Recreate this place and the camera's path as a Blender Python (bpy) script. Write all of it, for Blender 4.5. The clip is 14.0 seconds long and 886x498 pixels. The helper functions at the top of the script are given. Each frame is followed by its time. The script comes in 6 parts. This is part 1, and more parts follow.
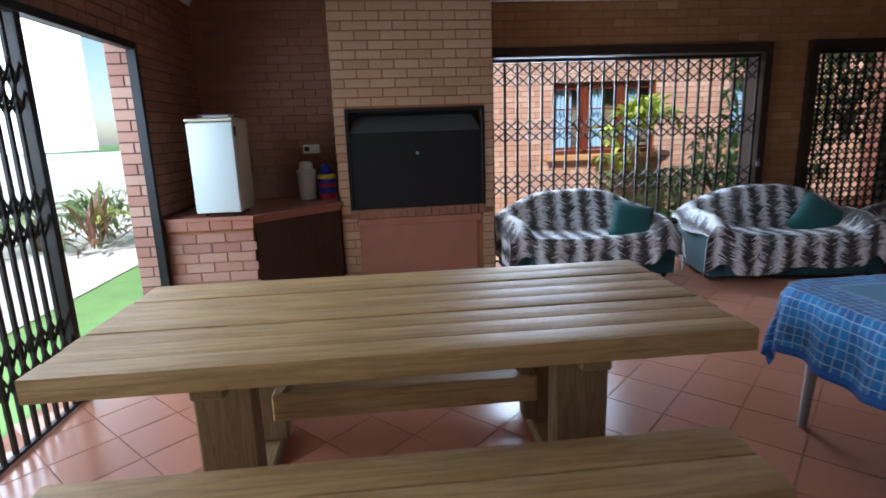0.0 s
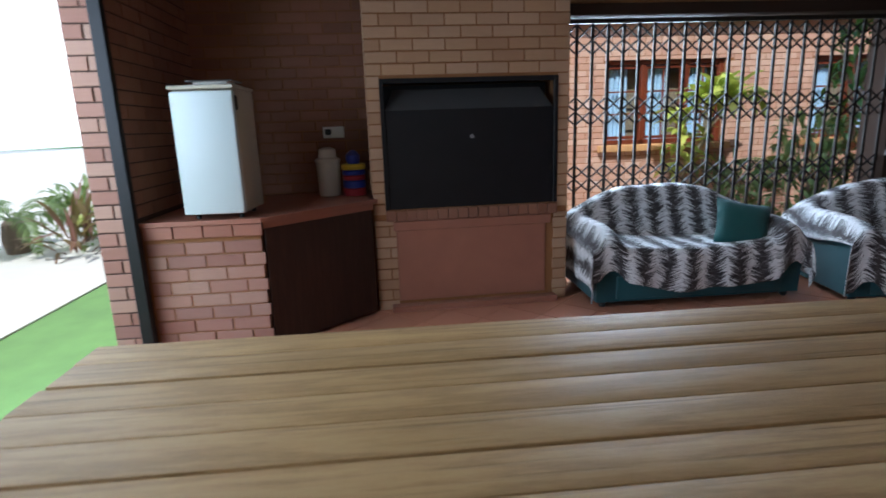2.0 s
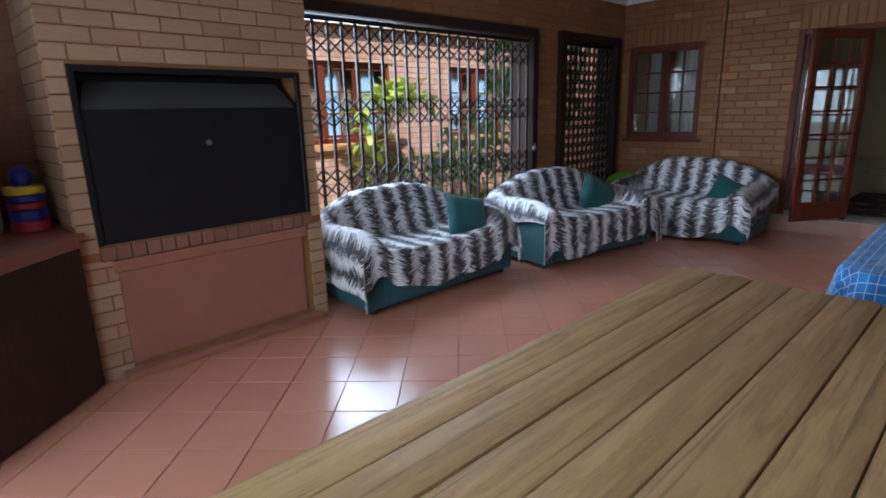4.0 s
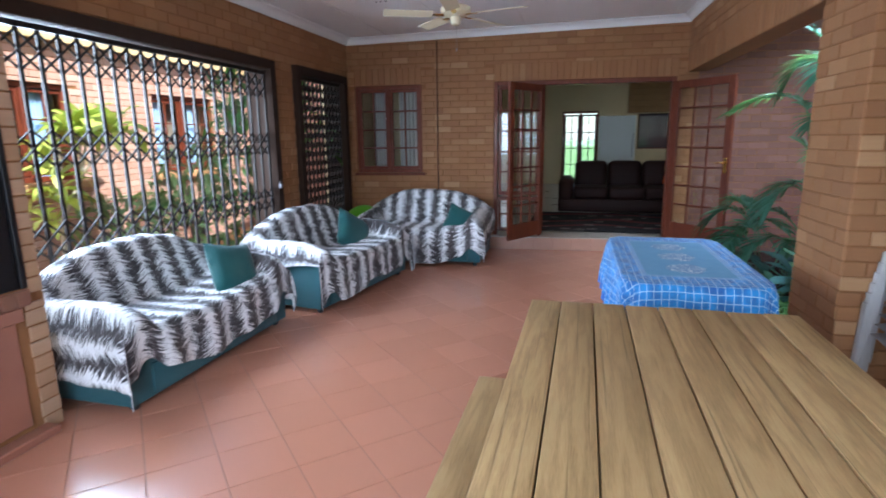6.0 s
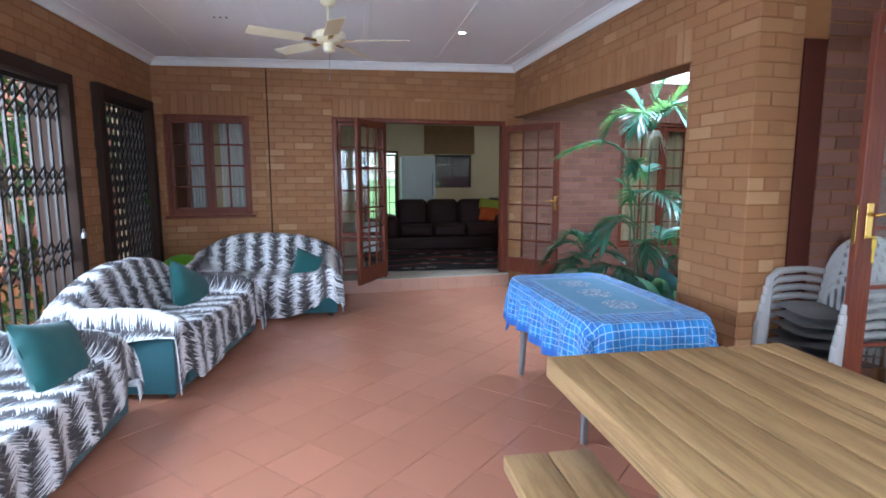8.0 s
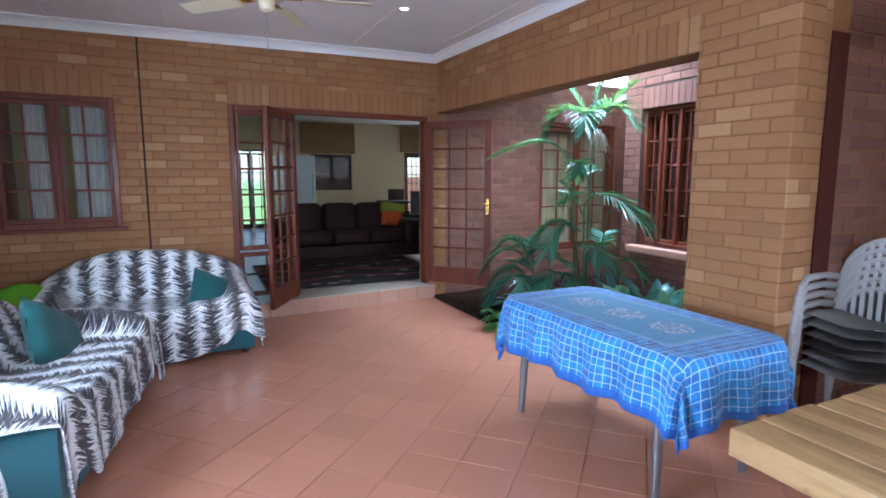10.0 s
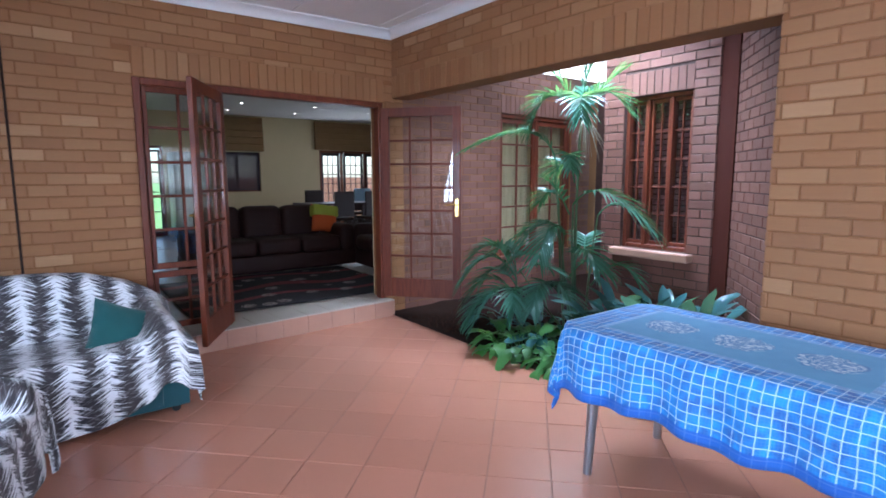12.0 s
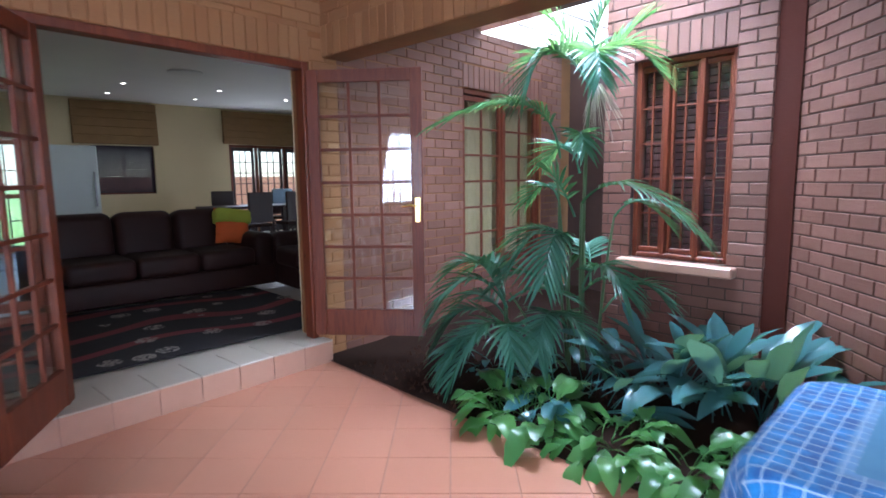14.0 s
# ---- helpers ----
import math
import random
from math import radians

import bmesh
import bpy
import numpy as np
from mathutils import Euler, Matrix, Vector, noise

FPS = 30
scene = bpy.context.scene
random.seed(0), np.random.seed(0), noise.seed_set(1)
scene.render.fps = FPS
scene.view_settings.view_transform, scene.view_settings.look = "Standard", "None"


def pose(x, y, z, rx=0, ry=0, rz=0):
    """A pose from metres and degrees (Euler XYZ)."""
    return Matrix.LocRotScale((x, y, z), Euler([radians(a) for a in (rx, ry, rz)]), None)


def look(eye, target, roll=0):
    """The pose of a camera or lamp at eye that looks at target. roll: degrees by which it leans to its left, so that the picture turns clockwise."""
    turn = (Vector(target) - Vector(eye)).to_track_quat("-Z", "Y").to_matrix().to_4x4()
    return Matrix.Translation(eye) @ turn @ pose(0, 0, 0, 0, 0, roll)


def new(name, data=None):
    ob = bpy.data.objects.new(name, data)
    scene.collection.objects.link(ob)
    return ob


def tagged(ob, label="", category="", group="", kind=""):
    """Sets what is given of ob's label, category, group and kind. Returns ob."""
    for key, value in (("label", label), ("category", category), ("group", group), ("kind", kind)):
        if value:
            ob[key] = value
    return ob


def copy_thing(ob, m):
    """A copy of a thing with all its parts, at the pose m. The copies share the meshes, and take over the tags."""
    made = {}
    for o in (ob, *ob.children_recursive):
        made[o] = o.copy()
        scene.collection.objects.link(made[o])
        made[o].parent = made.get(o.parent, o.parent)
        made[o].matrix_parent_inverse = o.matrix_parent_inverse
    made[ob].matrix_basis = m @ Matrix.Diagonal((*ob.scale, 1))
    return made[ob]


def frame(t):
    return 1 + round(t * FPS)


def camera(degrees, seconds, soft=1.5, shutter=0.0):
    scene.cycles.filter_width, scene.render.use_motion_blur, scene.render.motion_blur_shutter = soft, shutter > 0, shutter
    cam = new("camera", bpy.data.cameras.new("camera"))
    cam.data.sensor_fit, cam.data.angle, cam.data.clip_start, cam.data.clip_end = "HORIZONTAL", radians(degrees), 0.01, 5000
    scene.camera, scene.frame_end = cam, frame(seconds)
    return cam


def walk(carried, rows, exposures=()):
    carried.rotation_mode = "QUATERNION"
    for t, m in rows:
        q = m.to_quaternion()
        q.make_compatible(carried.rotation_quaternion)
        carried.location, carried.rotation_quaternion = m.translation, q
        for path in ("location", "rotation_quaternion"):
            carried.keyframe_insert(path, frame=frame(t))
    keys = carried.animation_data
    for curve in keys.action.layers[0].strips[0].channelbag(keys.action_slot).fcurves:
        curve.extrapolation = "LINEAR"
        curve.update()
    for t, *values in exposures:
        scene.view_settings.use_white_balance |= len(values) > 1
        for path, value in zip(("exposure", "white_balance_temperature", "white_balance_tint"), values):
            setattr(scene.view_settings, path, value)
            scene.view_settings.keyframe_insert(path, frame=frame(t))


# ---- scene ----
cam = camera(78.9, 14.0, 1.7, shutter=0.4)
METRES, EYE, TILT, LEAN, TURN = 8.0, 1.5, 0.0, 0.0, -5.2
ROWS = [
    (0.0, 0.0, 0.0, 0.0, -0.43, -12.42, 1.95),
    (0.5, -0.0045, 0.0406, 0.0004, 1.85, -12.76, 1.97),
    (1.0, -0.0111, 0.0752, -0.0003, 4.32, -12.65, 2.01),
    (1.5, -0.0281, 0.1093, -0.0102, 4.66, -12.62, 1.97),
    (2.0, -0.0525, 0.1434, -0.0156, 0.04, -12.8, 1.9),
    (2.5, -0.0773, 0.1677, -0.0157, -8.25, -13.03, 1.91),
    (3.0, -0.1063, 0.1821, -0.0109, -18.54, -13.61, 1.69),
    (3.5, -0.1293, 0.1958, -0.0084, -31.22, -14.02, 1.53),
    (4.0, -0.1416, 0.2185, -0.0078, -38.11, -14.21, 1.42),
    (6.5, -0.1678, 0.3322, 0.0031, -78.38, -10.12, 0.42),
    (7.0, -0.1683, 0.3657, 0.0062, -85.35, -8.58, 0.18),
    (7.5, -0.153, 0.3985, 0.0019, -90.62, -7.94, 0.01),
    (8.0, -0.1299, 0.4275, 0.0, -94.21, -7.76, 0.03),
    (8.5, -0.1041, 0.4553, 0.0001, -98.51, -7.65, -0.06),
    (11.0, 0.06, 0.5406, -0.0041, -115.08, -7.58, 0.09),
    (11.5, 0.0969, 0.5484, -0.0063, -117.45, -7.52, 0.16),
    (12.0, 0.1331, 0.5519, -0.0075, -120.76, -7.41, 0.19),
    (12.5, 0.1731, 0.5461, -0.0097, -123.71, -7.39, 0.3),
    (13.0, 0.218, 0.5326, -0.0132, -125.33, -7.38, 0.48),
    (13.5, 0.2658, 0.5101, -0.0139, -127.0, -7.39, 0.54),
    (14.0, 0.3148, 0.4768, -0.0163, -128.81, -7.38, 0.69),
]
walk(cam, [(t, pose(0, 0, EYE, TILT, LEAN, TURN) @ pose(METRES * x, METRES * y, METRES * z, 90 + pitch, roll, yaw)) for t, x, y, z, yaw, pitch, roll in ROWS],
     exposures=[(0.0, 0.35, 5750, 10), (2.0, 0.05, 5750, 8), (3.0, -0.1, 5750, 8), (4.0, 0.3, 5700, 10), (6.5, 1.33, 5650, 10), (11.0, 1.52, 5450, 14), (12.5, 1.52, 5450, 16), (14.0, 1.72, 5600, 16)])

# ---- world, sun and large lights ----
SUN_ELEV, SUN_AZ = 50.0, 206.0   # azimuth: degrees clockwise from +y
world = bpy.data.worlds.new("sky")
scene.world = world
world.use_nodes = True
wn = world.node_tree.nodes
sky = wn.new("ShaderNodeTexSky")
sky.sky_type = "NISHITA"
sky.sun_disc = False
sky.sun_elevation, sky.sun_rotation = radians(SUN_ELEV), radians(SUN_AZ)
wn["Background"].inputs["Strength"].default_value = 0.15
world.node_tree.links.new(sky.outputs[0], wn["Background"].inputs["Color"])

sun_data = bpy.data.lights.new("sun", "SUN")
sun_data.energy, sun_data.angle, sun_data.color = 5.0, radians(0.5), (1.0, 0.95, 0.86)
sun = new("sun", sun_data)
_a, _e = radians(SUN_AZ), radians(SUN_ELEV)
sun.matrix_world = look((0, 0, 0), (-math.sin(_a) * math.cos(_e), -math.cos(_a) * math.cos(_e), -math.sin(_e)))


def area_light(name, eye, target, sx, sy, watts, color=(1, 1, 1)):
    d = bpy.data.lights.new(name, "AREA")
    d.shape, d.size, d.size_y, d.energy, d.color = "RECTANGLE", sx, sy, watts, color
    ob = new(name, d)
    ob.matrix_world = look(eye, target)
    return ob


area_light("daylight_west", (-2.75, 3.0, 1.7), (-0.9, 3.1, 0.55), 3.0, 1.7, 90, (0.72, 0.86, 1.0))
area_light("daylight_north", (1.9, 6.6, 1.65), (2.3, 4.75, 0.5), 1.6, 1.7, 135, (0.75, 0.88, 1.0))
area_light("daylight_courtyard", (4.85, 0.1, 3.36), (4.85, 0.1, 0), 1.4, 0.9, 52, (0.76, 0.89, 1.0)).data.spread = radians(105)
area_light("daylight_south_door", (0.3, -0.6, 1.4), (0.3, 2, 1.0), 2.0, 1.8, 5, (0.85, 0.93, 1.0))
area_light("living_room_lamps", (11.5, 1.5, 2.7), (11.5, 1.5, 0), 5.0, 3.0, 2.2, (1.0, 0.88, 0.7))
area_light("daylight_living_window", (14.7, -2.3, 1.4), (9, 1, 1.0), 1.6, 1.6, 7, (0.95, 0.97, 1.0))


# ---- materials ----
class Nodes:
    """A small writer of node materials."""

    def __init__(self, name):
        self.mat = bpy.data.materials.new(name)
        self.mat.use_nodes = True
        self.tree = self.mat.node_tree
        self.bsdf = self.tree.nodes["Principled BSDF"]

    def add(self, kind, **inputs):
        n = self.tree.nodes.new("ShaderNode" + kind)
        for k, v in inputs.items():
            self.put(n.inputs[k.replace("_", " ")], v)
        return n

    def put(self, socket, v):
        if isinstance(v, bpy.types.NodeSocket):
            self.tree.links.new(v, socket)
        elif isinstance(v, tuple) and len(v) == 3 and socket.type == "RGBA":
            socket.default_value = (*v, 1)
        else:
            socket.default_value = v

    def math(self, op, a, b=0.0, c=None):
        n = self.tree.nodes.new("ShaderNodeMath")
        n.operation = op
        self.put(n.inputs[0], a)
        self.put(n.inputs[1], b)
        if c is not None:
            self.put(n.inputs[2], c)
        return n.outputs[0]

    def mix(self, fac, a, b, blend="MIX"):
        n = self.tree.nodes.new("ShaderNodeMix")
        n.data_type, n.blend_type = "RGBA", blend
        self.put(n.inputs[0], fac)
        self.put(n.inputs[6], a)
        self.put(n.inputs[7], b)
        return n.outputs[2]

    def ramp(self, fac, stops):
        n = self.tree.nodes.new("ShaderNodeValToRGB")
        self.put(n.inputs[0], fac)
        e = n.color_ramp.elements
        while len(e) < len(stops):
            e.new(0.5)
        for el, (p, c) in zip(e, stops):
            el.position, el.color = p, (*c, 1) if len(c) == 3 else c
        return n.outputs[0]

    def pos(self, scale=(1, 1, 1)):
        g = self.add("NewGeometry")
        m = self.add("Mapping", Scale=scale)
        self.put(m.inputs[0], g.outputs["Position"])
        return m.outputs[0]

    def uv(self):
        u = self.add("UVMap")
        s = self.add("SeparateXYZ")
        self.put(s.inputs[0], u.outputs[0])
        return s.outputs[0], s.outputs[1]

    def noise(self, scale, vec=None, detail=4.0, rough=0.55, out=0):
        n = self.add("TexNoise", Scale=scale, Detail=detail, Roughness=rough)
        self.put(n.inputs["Vector"], vec if vec is not None else self.pos())
        return n.outputs[out]

    def rand(self):
        o = self.add("ObjectInfo").outputs["Random"]
        i = self.add("NewGeometry").outputs["Random Per Island"]
        return self.math("FRACT", self.math("ADD", o, i))

    def bump(self, height, strength=0.3, distance=0.01):
        b = self.add("Bump", Strength=strength, Distance=distance)
        self.put(b.inputs["Height"], height)
        self.put(self.bsdf.inputs["Normal"], b.outputs[0])

    def done(self, color=None, rough=None, metal=None, **more):
        for k, v in (("Base Color", color), ("Roughness", rough), ("Metallic", metal)):
            if v is not None:
                self.put(self.bsdf.inputs[k], v)
        for k, v in more.items():
            self.put(self.bsdf.inputs[k.replace("_", " ")], v)
        return self.mat


def plain(name, c, rough=0.5, metal=0.0, vary=0.15, scale=6.0, bump=0.1, fine=120.0, **more):
    """A painted or moulded surface: broad stains, fine grain and slight relief."""
    n = Nodes(name)
    big, small = n.noise(scale), n.noise(fine, detail=2.0)
    dark = tuple(x * (1 - vary) for x in c)
    light = tuple(min(1, x * (1 + vary * 0.6)) for x in c)
    col = n.mix(big, dark, light)
    col = n.mix(n.math("MULTIPLY", small, vary * 0.6), col, tuple(x * 0.6 for x in c))
    if bump:
        n.bump(small, bump, 0.003)
    r = n.math("ADD", n.math("MULTIPLY", big, 0.2), rough - 0.1)
    return n.done(col, r, metal, **more)


def brick_material(name, stops, rough=0.78):
    n = Nodes(name)
    r = n.rand()
    base = n.ramp(r, stops)
    streak = n.noise(9, n.pos((1, 1, 9)), detail=6)
    stain = n.noise(1.1, detail=3)
    fine = n.noise(160, detail=3)
    col = n.mix(n.math("MULTIPLY", streak, 0.55), base, n.mix(0.5, base, (0.12, 0.05, 0.03)))
    col = n.mix(n.math("MULTIPLY", stain, 0.35), col, n.mix(0.5, col, (0.45, 0.3, 0.2)))
    n.bump(n.math("ADD", n.math("MULTIPLY", streak, 0.7), n.math("MULTIPLY", fine, 0.5)), 0.5, 0.006)
    return n.done(col, rough)


def wood_material(name, dark, mid, light, rough=0.5, axis="x", knots=True, grain=1.0, coat=0.0, cracks=0.0):
    """Long grain along one axis, rings round knots, a tone of its own for each board."""
    n = Nodes(name)
    k = {"x": (1.2, 14, 14), "y": (14, 1.2, 14), "z": (14, 14, 1.2)}[axis]
    r = n.rand()
    base = n.add("Mapping", Scale=k)
    off = n.add("CombineXYZ")
    n.put(off.inputs[0], n.math("MULTIPLY", r, 37.0))
    n.put(off.inputs[1], n.math("MULTIPLY", r, 11.0))
    g = n.add("NewGeometry")
    v = n.add("VectorMath")
    v.operation = "ADD"
    n.put(v.inputs[0], g.outputs["Position"])
    n.put(v.inputs[1], off.outputs[0])
    n.put(base.inputs[0], v.outputs[0])
    wob = n.noise(1.4, base.outputs[0], detail=3, rough=0.5)
    rings = n.math("SINE", n.math("MULTIPLY", wob, 44.0 * grain))
    rings = n.math("MULTIPLY_ADD", rings, 0.5, 0.5)
    fibre = n.noise(7, n.pos(tuple(a * 3 for a in k)), detail=5, rough=0.7)
    tone = n.math("ADD", n.math("MULTIPLY", rings, 0.22), n.math("MULTIPLY", fibre, 0.72))
    col = n.ramp(tone, [(0.15, dark), (0.5, mid), (0.85, light)])
    col = n.mix(n.math("MULTIPLY", r, 0.3), col, dark)
    stain = n.noise(2.6, detail=4)
    col = n.mix(n.math("MULTIPLY", stain, 0.3), col, mid)
    weather = n.add("MapRange", From_Min=0.48, From_Max=0.72)
    n.put(weather.inputs[0], n.noise(3.4, n.pos(tuple(0.35 + 0.05 * a for a in k)), detail=5))
    col = n.mix(n.math("MULTIPLY", weather.outputs[0], 0.45), col, dark)
    kn = n.add("TexVoronoi", Scale=2.1)
    n.put(kn.inputs["Vector"], v.outputs[0])
    spot = n.add("MapRange", From_Min=0.035, From_Max=0.012)
    n.put(spot.inputs[0], kn.outputs["Distance"])
    col = n.mix(n.math("MULTIPLY", spot.outputs[0], 0.75 if knots else 0.0), col, tuple(x * 0.5 for x in dark))
    k2 = tuple(1.1 if a < 2 else 75.0 for a in k)
    split = n.add("MapRange", From_Min=0.6, From_Max=0.68)
    n.put(split.inputs[0], n.noise(1.0, n.pos(k2), detail=3, rough=0.6))
    col = n.mix(n.math("MULTIPLY", split.outputs[0], cracks), col, tuple(x * 0.55 for x in dark))
    n.bump(n.math("SUBTRACT", tone, n.math("MULTIPLY", split.outputs[0], 2.0 * cracks)), 0.35, 0.004)
    return n.done(col, n.math("ADD", n.math("MULTIPLY", fibre, 0.25), rough - 0.12), Coat_Weight=coat, Specular_IOR_Level=0.35)


BRICK_TAN = brick_material("brick_tan", [(0, (0.36, 0.2, 0.11)), (0.35, (0.45, 0.27, 0.15)), (0.7, (0.42, 0.26, 0.16)), (1, (0.5, 0.32, 0.2))])
BRICK_RED = brick_material("brick_red", [(0, (0.26, 0.11, 0.08)), (0.3, (0.33, 0.16, 0.12)), (0.6, (0.37, 0.19, 0.14)), (0.85, (0.4, 0.24, 0.18)), (1, (0.24, 0.11, 0.09))])
BRICK_ORANGE = brick_material("brick_orange", [(0, (0.262, 0.107, 0.031)), (0.35, (0.312, 0.131, 0.038)), (0.7, (0.308, 0.136, 0.044)), (0.93, (0.352, 0.163, 0.056)), (1, (0.45, 0.25, 0.112))], 0.7)
BRICK_PURPLE = brick_material("brick_purple", [(0, (0.11, 0.035, 0.025)), (0.4, (0.15, 0.052, 0.036)), (0.75, (0.165, 0.06, 0.043)), (1, (0.2, 0.082, 0.062))], 0.6)
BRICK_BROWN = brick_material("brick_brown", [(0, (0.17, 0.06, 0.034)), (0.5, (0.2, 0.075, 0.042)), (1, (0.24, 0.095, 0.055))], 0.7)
MORTAR = plain("mortar", (0.27, 0.118, 0.042), 0.9, vary=0.3, bump=0.4)
MORTAR_DARK = plain("mortar_dark", (0.075, 0.04, 0.03), 0.9, vary=0.3, bump=0.4)
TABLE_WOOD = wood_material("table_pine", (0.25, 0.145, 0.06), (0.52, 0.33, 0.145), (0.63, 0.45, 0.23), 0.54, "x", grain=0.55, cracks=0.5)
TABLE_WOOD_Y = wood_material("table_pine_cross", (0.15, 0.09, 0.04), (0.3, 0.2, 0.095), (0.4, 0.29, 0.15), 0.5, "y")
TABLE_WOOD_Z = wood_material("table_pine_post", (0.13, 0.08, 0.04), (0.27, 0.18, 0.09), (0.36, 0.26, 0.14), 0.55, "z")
DOOR_WOOD = wood_material("meranti", (0.07, 0.013, 0.006), (0.155, 0.034, 0.013), (0.23, 0.056, 0.021), 0.46, "z", grain=0.6, coat=0.08)
DARK_WOOD = wood_material("dark_stained_board", (0.025, 0.012, 0.008), (0.045, 0.02, 0.013), (0.065, 0.03, 0.018), 0.5, "z", grain=0.5)
WHITE_PAINT = plain("white_ceiling_paint", (0.83, 0.83, 0.84), 0.75, vary=0.06, scale=1.5, bump=0.08)
CORNICE = plain("white_cornice", (0.8, 0.8, 0.8), 0.6, vary=0.05, bump=0.05)
CREAM_WALL = plain("cream_plaster", (0.66, 0.55, 0.34), 0.85, vary=0.08, scale=2, bump=0.2)
BLACK_STEEL = plain("black_steel", (0.018, 0.018, 0.02), 0.45, 0.6, vary=0.3, bump=0.15)
HOOD_GREY = plain("sooty_grey_steel", (0.07, 0.07, 0.072), 0.6, 0.3, vary=0.3, bump=0.15)
BROWN_STEEL = plain("brown_steel", (0.035, 0.02, 0.014), 0.8, 0.0, vary=0.3, bump=0.15, Specular_IOR_Level=0.2)
GATE_DARK = plain("gate_paint", (0.02, 0.016, 0.014), 0.5, 0.4, vary=0.3, bump=0.1)
FRIDGE_WHITE = plain("fridge_enamel", (0.5, 0.56, 0.56), 0.35, vary=0.05, scale=3, bump=0.06, fine=300)
FRIDGE_SIDE = plain("fridge_side", (0.46, 0.42, 0.33), 0.55, vary=0.15)
RUBBER = plain("black_rubber", (0.02, 0.02, 0.02), 0.7, vary=0.2)
PLASTIC_WHITE = plain("white_plastic", (0.65, 0.63, 0.58), 0.4, vary=0.08)
PLASTIC_GREY = plain("grey_chair_plastic", (0.36, 0.34, 0.33), 0.45, vary=0.12, bump=0.1)
PLASTIC_BLUE = plain("blue_plastic", (0.02, 0.04, 0.3), 0.4, vary=0.1)
PLASTIC_RED = plain("red_plastic", (0.4, 0.02, 0.03), 0.4, vary=0.1)
PLASTIC_YELLOW = plain("yellow_plastic", (0.7, 0.5, 0.03), 0.4, vary=0.1)
PLASTIC_GREEN = plain("lime_plastic", (0.16, 0.5, 0.02), 0.45, vary=0.1)
TEAL = plain("teal_upholstery", (0.008, 0.07, 0.085), 0.8, vary=0.3, bump=0.5, fine=500, Sheen_Weight=0.2)
TEAL_CUSHION = plain("teal_cushion_cloth", (0.005, 0.085, 0.085), 0.75, vary=0.3, bump=0.5, fine=500, Sheen_Weight=0.2)
BRASS = plain("brass", (0.75, 0.5, 0.15), 0.25, 1.0, vary=0.1, bump=0.03)
STEEL = plain("grey_steel", (0.3, 0.31, 0.33), 0.35, 0.8, vary=0.1, bump=0.05)
LEATHER = plain("brown_leather", (0.03, 0.0105, 0.008), 0.6, vary=0.35, scale=4, bump=0.35, fine=90, Specular_IOR_Level=0.25)
BLIND_FABRIC = plain("woven_blind", (0.27, 0.16, 0.07), 0.9, vary=0.2, bump=0.4, fine=220)
DARK_SLAT = plain("dark_slat", (0.03, 0.012, 0.016), 0.5, vary=0.2)
BLIND_PURPLE = plain("purple_blind_slat", (0.018, 0.007, 0.02), 0.7, vary=0.2)
BLIND_RED = plain("red_brown_blind_slat", (0.07, 0.022, 0.022), 0.55, vary=0.2)
CREAM_TILE = plain("cream_tile", (0.5, 0.43, 0.35), 0.3, vary=0.12, scale=3)
PINK_TILE = plain("step_tile", (0.5, 0.28, 0.2), 0.35, vary=0.18, scale=5)
QUARRY = plain("quarry_tile_red", (0.32, 0.13, 0.085), 0.4, vary=0.2, scale=5)
SOIL = plain("potting_soil", (0.024, 0.011, 0.007), 0.95, vary=0.5, scale=12, bump=0.9, fine=60, Specular_IOR_Level=0.1)
BARK = plain("bark", (0.16, 0.12, 0.09), 0.9, vary=0.4, scale=20, bump=0.8, fine=50)
PALE_BARK = plain("pale_bark", (0.4, 0.36, 0.28), 0.8, vary=0.3, scale=14, bump=0.5)
FAN_CREAM = plain("fan_enamel", (0.66, 0.6, 0.42), 0.4, vary=0.06)
BRICK_PALE = brick_material("brick_pale", [(0, (0.5, 0.28, 0.2)), (0.5, (0.56, 0.34, 0.25)), (1, (0.62, 0.42, 0.32))])
CURTAIN_BLUE = plain("blue_curtain", (0.42, 0.62, 0.85), 0.85, vary=0.25, bump=0.2)
CURTAIN_GREY = plain("grey_net_curtain", (0.5, 0.5, 0.48), 0.9, vary=0.15, bump=0.2)
PANE_CREAM = plain("pane_cream", (0.4, 0.32, 0.19), 0.85, vary=0.15, bump=0.2)
PLASTER_ORANGE = plain("ochre_plaster", (0.5, 0.28, 0.12), 0.85, vary=0.12)
ROOF_TILE = plain("roof_tile", (0.25, 0.12, 0.08), 0.85, vary=0.3, bump=0.4)
EAVE = plain("eave_boards", (0.6, 0.45, 0.22), 0.7, vary=0.1)
# wall brown darkened: the dimness of unlit rooms is put into the colour
ROOM_SHADE = plain("room_shade", (0.25, 0.2, 0.15), 0.9, vary=0.1)


def emitter(name, c, strength):
    n = Nodes(name)
    return n.done((0.8, 0.8, 0.8), 0.5, Emission_Color=c, Emission_Strength=strength)


LAMP_GLOW = emitter("lamp_glow", (1.0, 0.93, 0.8), 12.0)
SKYLIGHT_GLOW = emitter("skylight_diffuser", (1.0, 0.97, 0.92), 6.0)


